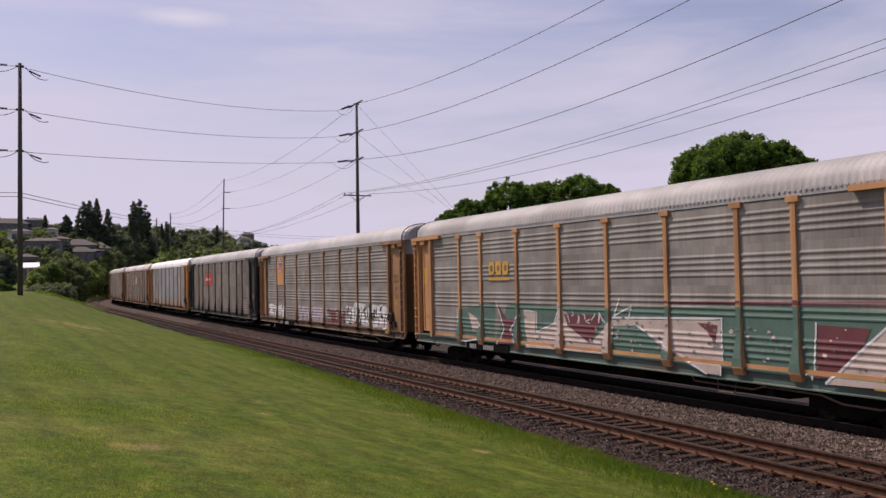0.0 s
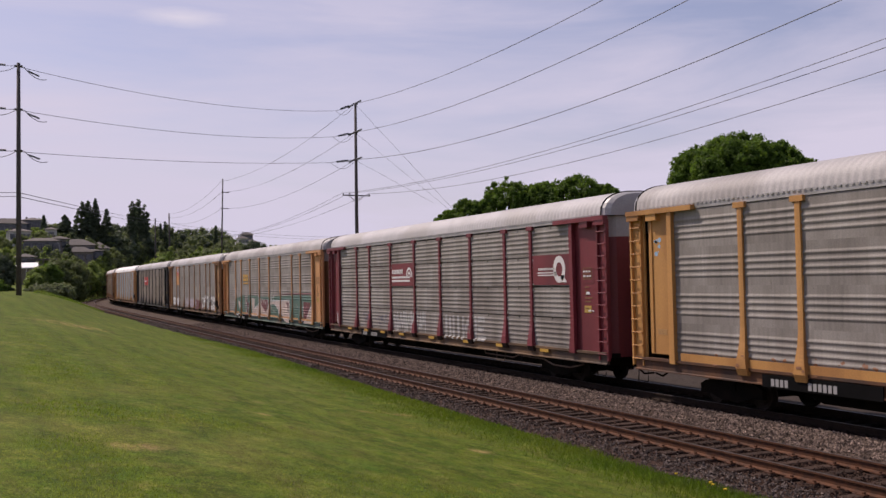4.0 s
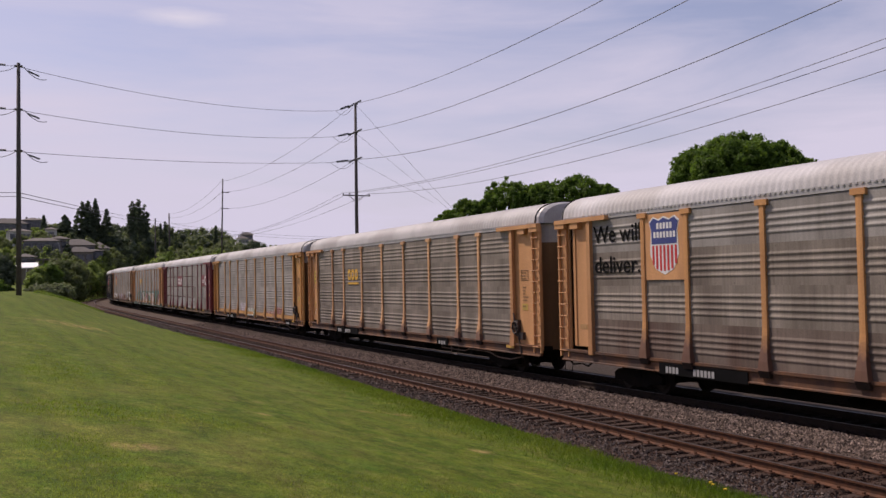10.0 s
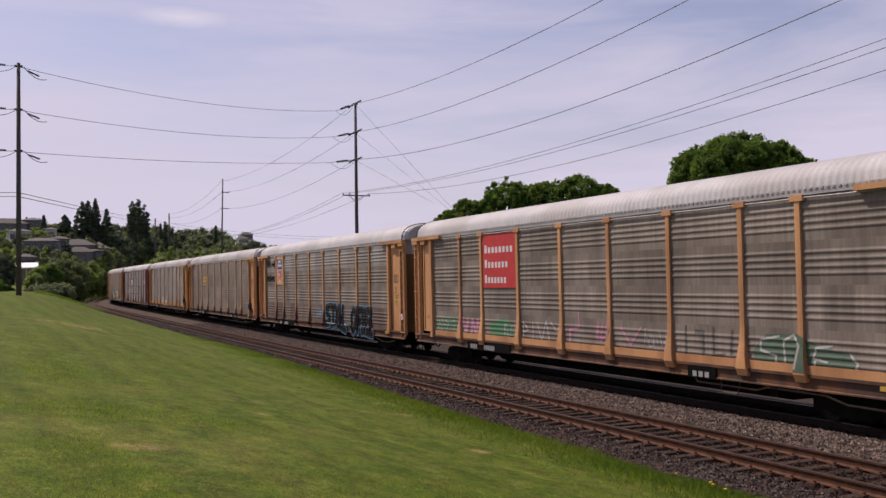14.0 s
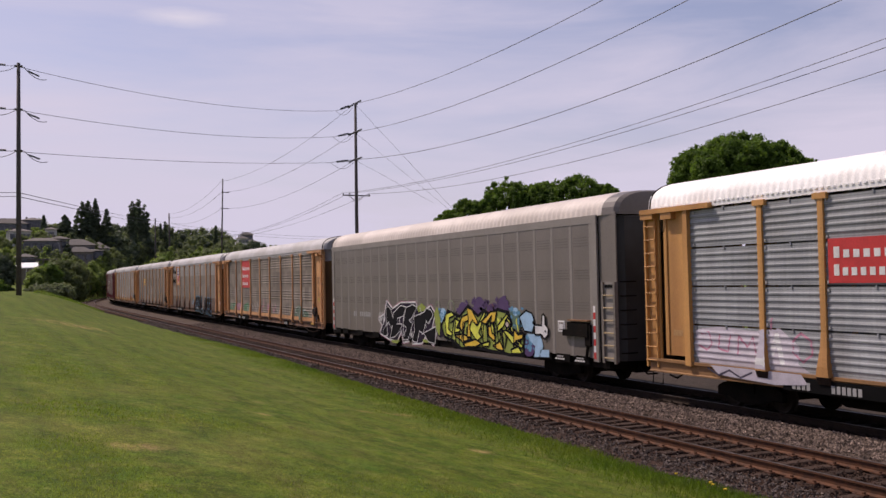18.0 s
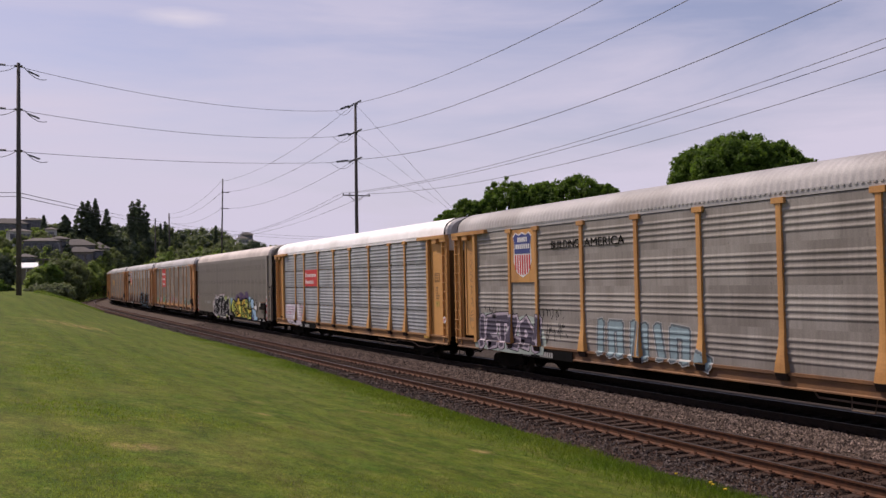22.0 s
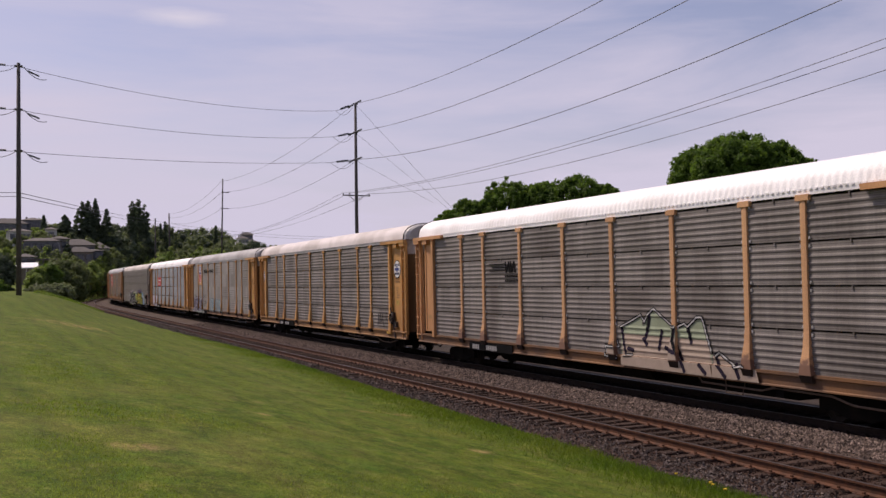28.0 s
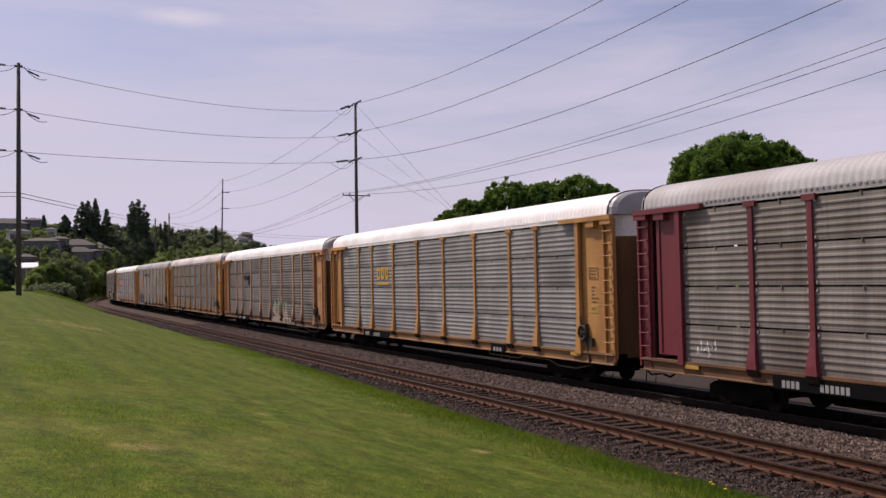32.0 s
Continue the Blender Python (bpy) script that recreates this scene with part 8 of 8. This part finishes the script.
# maples behind the train: one broad dome, and a longer flat-topped group
for b, e, w, h, seed, n in ((40.7, 7.85, 13.8, 9.0, 11, 62000), (38.8, 7.35, 9.2, 7.5, 15, 26000), (42.7, 7.35, 8.6, 7.0, 20, 24000), (44.3, 6.35, 4.4, 5.0, 22, 7000)):
    dome_tree(b, 122, e, w, h, seed, "large round maple behind the passing train", n)
for b, e, w, h, seed in ((27.85, 5.85, 9.2, 8.0, 12), (31.75, 5.95, 10.2, 8.0, 14), (25.55, 4.74, 7.2, 6.5, 13), (29.8, 5.62, 8.0, 7.0, 17), (33.4, 5.4, 6.4, 7.0, 18), (24.45, 4.1, 6.0, 6.0, 19)):
    dome_tree(b, 135, e, w, h, seed, "broad leafy tree behind the passing train", 26000)


# ---- the wooded hill with its houses ----
def spot(bearing, dist):
    a = radians(bearing)
    x, y = dist * math.sin(a), dist * math.cos(a)
    return x, y, ground_height(x, y)


def clear_of_line(bearing, dist, width):
    """Moves a tree outwards along its bearing until it stands clear of both tracks."""
    while dist < 520 and -3.0 - 0.4 * width < off_line(*spot(bearing, dist)[:2]) < 7.2 + 0.4 * width:
        dist += 6.0
    return dist


def top_at(dist, elevation):
    return EYE.z + dist * math.tan(radians(elevation))


SKY_B = (-12, -1.24, -0.16, 0.8, 1.76, 2.24, 2.72, 3.5, 4.1, 5.6, 5.9, 7.35, 8.1, 8.8, 9.45, 10.3, 10.84, 11.62, 12.24, 12.87, 14.1, 15.4)
SKY_E = (4.2, 4.0, 3.72, 3.72, 3.9, 3.68, 3.63, 3.55, 3.42, 3.55, 3.42, 3.42, 3.62, 3.28, 3.32, 3.42, 3.4, 3.06, 2.74, 2.5, 2.3, 2.2)


def woods(seed, dist, step, drop, mats, size, width, b0=-10.0, b1=15.0, leaves=2200):
    rnd = random.Random(seed)
    b = b0
    while b < b1:
        d = dist * rnd.uniform(0.96, 1.05)
        el = float(np.interp(b, SKY_B, SKY_E)) - drop - rnd.uniform(0, 0.28)
        w = width * rnd.uniform(0.7, 1.2)
        d = clear_of_line(b, d, w)
        x, y, z = spot(b, d)
        z = min(z, top_at(d, el) - 4.0)
        broadleaf(x, y, z, top_at(d, el) - z, w, rnd.randrange(9999), rnd.choice(mats), leaves, 0.46 * size * rnd.uniform(0.8, 1.1), 0.04, 60, "leafy tree in the woods on the hill", trunk_r=0.2)
        b += step * rnd.uniform(0.7, 1.3)


woods(1, 345, 0.7, 0.0, (M_LEAF_DARK, M_LEAF_HILL), 0.62, 15.0)
woods(11, 325, 0.42, 0.12, (M_LEAF_DARK, M_LEAF_HILL), 0.6, 14.0, 5.4, 12.0)
woods(2, 305, 0.5, 0.45, (M_LEAF_DARK, M_LEAF_HILL, M_LEAF_HILL), 0.58, 11.0, 5.2, 12.2)
woods(3, 300, 0.5, 0.55, (M_LEAF_HILL, M_LEAF_LIGHT, M_LEAF_DARK), 0.55, 7.5, -9.0, 5.2)
woods(4, 262, 0.6, 1.15, (M_LEAF_HILL, M_LEAF_LIGHT, M_LEAF_HILL), 0.52, 7.5, 5.0, 12.0)
woods(5, 245, 0.7, 1.55, (M_LEAF_LIGHT, M_LEAF_HILL, M_LEAF_LIGHT), 0.5, 7.0, 4.9, 11.5)
woods(6, 228, 0.7, 1.95, (M_LEAF_LIGHT, M_LEAF_LIGHT, M_LEAF_HILL), 0.48, 6.0, 4.6, 11.0)
woods(7, 258, 0.6, 1.0, (M_LEAF_HILL, M_LEAF_DARK, M_LEAF_LIGHT), 0.5, 4.0, -9.0, 3.4)
woods(12, 222, 0.45, 1.5, (M_LEAF_HILL, M_LEAF_LIGHT), 0.45, 3.4, -3.0, 2.9)
woods(9, 196, 0.5, 2.35, (M_LEAF_HILL, M_LEAF_LIGHT, M_LEAF_DARK), 0.42, 3.2, 3.0, 5.0)
woods(15, 392, 0.5, 0.05, (M_LEAF_DARK, M_LEAF_HILL), 0.66, 13.0, 5.6, 12.3)
woods(16, 372, 0.45, 0.5, (M_LEAF_HILL, M_LEAF_DARK), 0.62, 10.0, 5.6, 12.2)
woods(17, 352, 0.45, 1.0, (M_LEAF_HILL, M_LEAF_LIGHT, M_LEAF_HILL), 0.58, 8.0, 5.2, 12.0)
woods(14, 275, 0.5, 0.75, (M_LEAF_HILL, M_LEAF_DARK), 0.5, 6.0, -5.0, 2.6)
woods(13, 205, 0.45, 1.75, (M_LEAF_HILL, M_LEAF_LIGHT, M_LEAF_DARK), 0.42, 2.8, -1.0, 2.7)
woods(10, 190, 0.6, 2.35, (M_LEAF_HILL, M_LEAF_LIGHT), 0.42, 4.0, -6.0, 4.6)
woods(8, 205, 0.6, 2.45, (M_LEAF_LIGHT, M_LEAF_HILL), 0.45, 5.0, 4.3, 8.5)
for b, el, h, w, s in ((3.95, 4.7, 15.5, 8.5, 1), (4.25, 4.74, 15.0, 6.0, 9), (4.62, 4.87, 17.0, 5.5, 2), (5.2, 4.3, 12.5, 6.5, 3), (3.05, 3.94, 8.0, 6.5, 4), (8.29, 3.63, 7.0, 3.2, 5), (8.05, 3.5, 6.0, 3.0, 6), (11.05, 3.35, 14.0, 2.6, 7), (2.0, 3.9, 4.5, 2.0, 8)):
    d = clear_of_line(b, 310, w)
    x, y, z = spot(b, d)
    h, w = max(h * d / 310, top_at(d, el) - z + 0.3), w * d / 310
    conifer(x, y, top_at(d, el) - h, h, w, s, leaves=4200)
for b, el, h, w, s in ((6.55, 4.7, 15.0, 3.6, 21), (6.85, 4.82, 16.0, 3.6, 22), (7.2, 4.5, 14.0, 3.6, 23)):
    d = clear_of_line(b, 305, 8.0)
    x, y, z = spot(b, d)
    h, w = h * d / 305, w * d / 305
    broadleaf(x, y, top_at(d, el) - h, h, w, s, M_LEAF_DARK, 7000, 0.2, 0.03, 190, "tall narrow poplar on the hill")
# shrubs at the end of the lawn
SHRUBS = ((-0.55, 112, 2.15, 4.2, 31, M_LEAF_DARK), (0.0, 110, 1.75, 3.0, 32, M_LEAF_DARK), (-1.6, 112, 2.4, 5.0, 33, M_LEAF), (-0.4, 106, 0.5, 3.0, 45, M_LEAF),
          (1.75, 118, 1.15, 3.2, 34, M_LEAF_LIGHT), (2.25, 119, 1.35, 3.4, 35, M_LEAF), (1.55, 116, 0.75, 2.2, 37, M_LEAF_LIGHT),
          (3.1, 124, 1.9, 5.2, 36, M_LEAF_SHRUB), (3.6, 126, 1.65, 3.6, 42, M_LEAF_SHRUB), (2.75, 121, 1.5, 3.6, 46, M_LEAF_SHRUB), (3.35, 121, 0.9, 3.4, 47, M_LEAF_SHRUB),
          (4.2, 218, 1.05, 4.2, 39, M_LEAF_LIGHT), (4.5, 238, 1.45, 5.0, 40, M_LEAF_LIGHT), (4.8, 258, 1.6, 5.4, 41, M_LEAF_LIGHT), (5.05, 274, 1.35, 5.0, 43, M_LEAF_LIGHT), (4.3, 226, 0.5, 4.0, 44, M_LEAF), (4.7, 252, 0.75, 4.6, 48, M_LEAF_LIGHT), (5.0, 272, 0.7, 4.4, 49, M_LEAF),
          (1.55, 226, 2.2, 4.0, 51, M_LEAF_HILL), (2.2, 228, 2.32, 4.4, 52, M_LEAF_DARK), (2.65, 224, 2.1, 4.0, 53, M_LEAF_HILL), (0.75, 232, 2.3, 4.4, 54, M_LEAF_HILL), (3.05, 204, 1.95, 3.0, 55, M_LEAF_LIGHT), (3.5, 198, 1.72, 3.0, 56, M_LEAF_HILL))
for b, d, el, w, s, m in SHRUBS:
    far = clear_of_line(b, d, w) / d
    d, w = d * far, w * far
    x, y, z = spot(b, d)
    z = min(z, top_at(d, -0.35))
    broadleaf(x, y, z - 0.3, top_at(d, el) - z + 0.3, w, s, m, 8000, 0.12, 0.02, 90, "dense green shrub at the end of the lawn", trunk_r=0.12)
for i in range(14):
    b = 1.35 + i * 0.145
    x, y, z = spot(b, 103 + (i % 3))
    z = min(z, top_at(103, -0.3))
    broadleaf(x, y, z - 0.3, top_at(103, 0.12 + 0.08 * (i % 3)) - z + 0.3, 1.7 + 0.3 * (i % 2), 60 + i, M_LEAF_PALE, 1800, 0.075, 0.02, 30, "low pale flowering shrub at the end of the lawn", trunk_r=0.05)


def house(bearing, dist, elevation, w, d, wall_h, roof_h, wall, turn=0.0, label="grey house with a hipped roof on the hill", windows=3, foot=4.0):
    """A small house whose eaves stand at the given elevation."""
    x, y, _ = spot(bearing, dist)
    root = tagged(new("house"), label, "house", "houses on the hill")
    ze = top_at(dist, elevation)
    root.matrix_basis = pose(x, y, ze - wall_h, 0, 0, -bearing + turn)
    walls = part("wall", box(bmesh.new(), -w / 2, w / 2, -d / 2, d / 2, -foot, wall_h), wall, root)
    bm = bmesh.new()
    o = 0.5
    base = [bm.verts.new(p) for p in ((-w / 2 - o, -d / 2 - o, wall_h), (w / 2 + o, -d / 2 - o, wall_h), (w / 2 + o, d / 2 + o, wall_h), (-w / 2 - o, d / 2 + o, wall_h))]
    rid = [bm.verts.new(p) for p in ((-w / 2 + d * 0.4, 0, wall_h + roof_h), (w / 2 - d * 0.4, 0, wall_h + roof_h))]
    for f in ((base[0], base[1], rid[1], rid[0]), (base[1], base[2], rid[1]), (base[2], base[3], rid[0], rid[1]), (base[3], base[0], rid[0])):
        bm.faces.new(f)
    bm.faces.new(base[::-1])
    part("roof", bm, M_SHINGLE, root)
    part("chimney", box(bmesh.new(), -w * 0.3 - 0.25, -w * 0.3 + 0.25, 0.2, 0.8, wall_h, wall_h + roof_h + 0.3), M_SHINGLE, root)
    for i in range(windows):
        cx = (i + 0.5 - windows / 2) * w / windows
        win = part("window", box(bmesh.new(), cx - 0.75, cx + 0.75, -d / 2 - 0.06, -d / 2 + 0.02, wall_h - 2.1, wall_h - 0.7), M_PANE, root)
        fr = bmesh.new()
        box(fr, cx - 0.85, cx - 0.75, -d / 2 - 0.1, -d / 2, wall_h - 2.2, wall_h - 0.6)
        box(fr, cx + 0.75, cx + 0.85, -d / 2 - 0.1, -d / 2, wall_h - 2.2, wall_h - 0.6)
        box(fr, cx - 0.75, cx + 0.75, -d / 2 - 0.1, -d / 2, wall_h - 0.7, wall_h - 0.6)
        box(fr, cx - 0.75, cx + 0.75, -d / 2 - 0.1, -d / 2, wall_h - 2.2, wall_h - 2.1)
        part("frame", fr, wall, win)
    return root


house(3.68, 285, 2.26, 8.2, 6.6, 3.4, 1.75, M_WALL_TAN, 6, "tan two-storey house with a hipped roof on the hill", 4)
house(3.79, 277, 1.90, 6.2, 4.6, 3.2, 1.4, M_WALL_TAN, 6, "low porch of a tan house with a hipped roof", 3)
house(4.37, 280, 1.96, 5.2, 4.6, 4.0, 0.45, M_WALL_BLUE, 12, "blue-grey house wing with a low roof", 2)
house(4.78, 298, 2.08, 4.8, 5.4, 4.2, 1.9, M_WALL_BLUE, -14, "blue-grey house with a brown hipped roof", 2)
house(1.92, 238, 2.50, 7.0, 4.4, 2.0, 0.75, M_WALL_GREY, -6, "grey house with a long low roof on the hill", 6)
house(2.75, 252, 2.62, 3.6, 4.0, 1.8, 0.7, M_WALL_TAN, 12, "small tan house between the trees on the hill", 2)
house(0.25, 318, 3.42, 9.0, 6.0, 4.6, 1.7, M_WALL_GREY, 8, "broad grey house on the hilltop", 6)
house(1.45, 322, 3.60, 6.0, 6.0, 2.8, 0.9, M_WALL_GREY, -6, "grey house with a flat roof on the hilltop", 4)
house(0.75, 285, 3.02, 5.2, 4.5, 3.2, 0.8, M_WALL_WHITE, 14, "white house with dark windows on the hillside", 4)
house(2.35, 300, 3.12, 3.0, 3.0, 1.8, 0.7, M_WALL_WHITE, 0, "small white house among trees on the hillside", 1)
house(1.05, 188, 1.66, 2.6, 2.6, 1.4, 0.6, M_WALL_GREY, 10, "small grey house with a brown roof behind the lawn", 2)
house(12.5, 480, 2.55, 4.6, 6.0, 3.9, 1.4, M_WALL_WHITE, 14, "white house on the far hillside", 3)
house(13.0, 490, 2.35, 6.8, 6.0, 3.6, 1.2, M_WALL_GREY, -12, "grey house on the far hillside", 3)
house(12.75, 500, 2.78, 5.7, 5.0, 2.8, 1.3, M_WALL_TAN, 6, "tan house above others on the far hillside", 3, 8.2)
house(6.95, 345, 1.96, 6.3, 5.0, 1.1, 0.5, M_WALL_WHITE, 10, "low pale roof among the trees on the hill", 0)


def carport(bearing, dist, elevation, w, d):
    """A flat white roof on thin posts before a dark pergola."""
    x, y, _ = spot(bearing, dist)
    z = top_at(dist, elevation)
    root = tagged(new("carport"), "flat white carport roof on thin posts behind the lawn", "carport")
    root.matrix_basis = pose(x, y, z, 0, 0, -bearing)
    part("roof", extrude(bmesh.new(), [(-d / 2, -0.15), (d / 2, 0.75), (d / 2, 0.85), (-d / 2, 0.0)], "x", -w / 2, w / 2), M_ROOF_WHITE, root, "sloping white roof")
    for a in (-w / 2 + 0.2, -0.2, w / 2 - 0.3):
        part("post", box(bmesh.new(), a, a + 0.16, -d / 2 + 0.1, -d / 2 + 0.26, -4.5, 0), M_WALL_WHITE, root)
    part("back_wall", box(bmesh.new(), -w / 2, w / 2, d / 2 - 0.2, d / 2, -4.5, 0), M_WALL_TAN, root, "shaded tan back wall")


def pergola(bearing, dist, elevation, w, d):
    x, y, _ = spot(bearing, dist)
    root = tagged(new("pergola"), "dark timber pergola with open beams beside a carport", "pergola")
    root.matrix_basis = pose(x, y, top_at(dist, elevation), 0, 0, -bearing)
    for i in range(2):
        part("beam", box(bmesh.new(), -w / 2, w / 2, (i - 0.5) * d - 0.1, (i - 0.5) * d + 0.1, -0.22, 0.0), M_SHINGLE, root)
    for i in range(9):
        a = -w / 2 + (i + 0.5) * w / 9
        part("rafter", box(bmesh.new(), a - 0.06, a + 0.06, -d / 2 - 0.3, d / 2 + 0.3, 0.003, 0.16), M_SHINGLE, root)
    for i in range(5):
        a = -w / 2 + 0.1 + i * (w - 0.2) / 4
        part("post", box(bmesh.new(), a - 0.09, a + 0.09, -d / 2 - 0.09, -d / 2 + 0.09, -4.5, -0.223), M_SHINGLE, root)
    part("railing", box(bmesh.new(), -w / 2, w / 2, d / 2 - 0.05, d / 2 + 0.05, -2.2, -0.9), M_WALL_GREY, root, "grey railing at its back")


carport(1.15, 176, 1.10, 3.4, 3.0)
pergola(1.95, 182, 1.55, 5.0, 2.4)


scatter_stones()
scatter_grass()
motions()
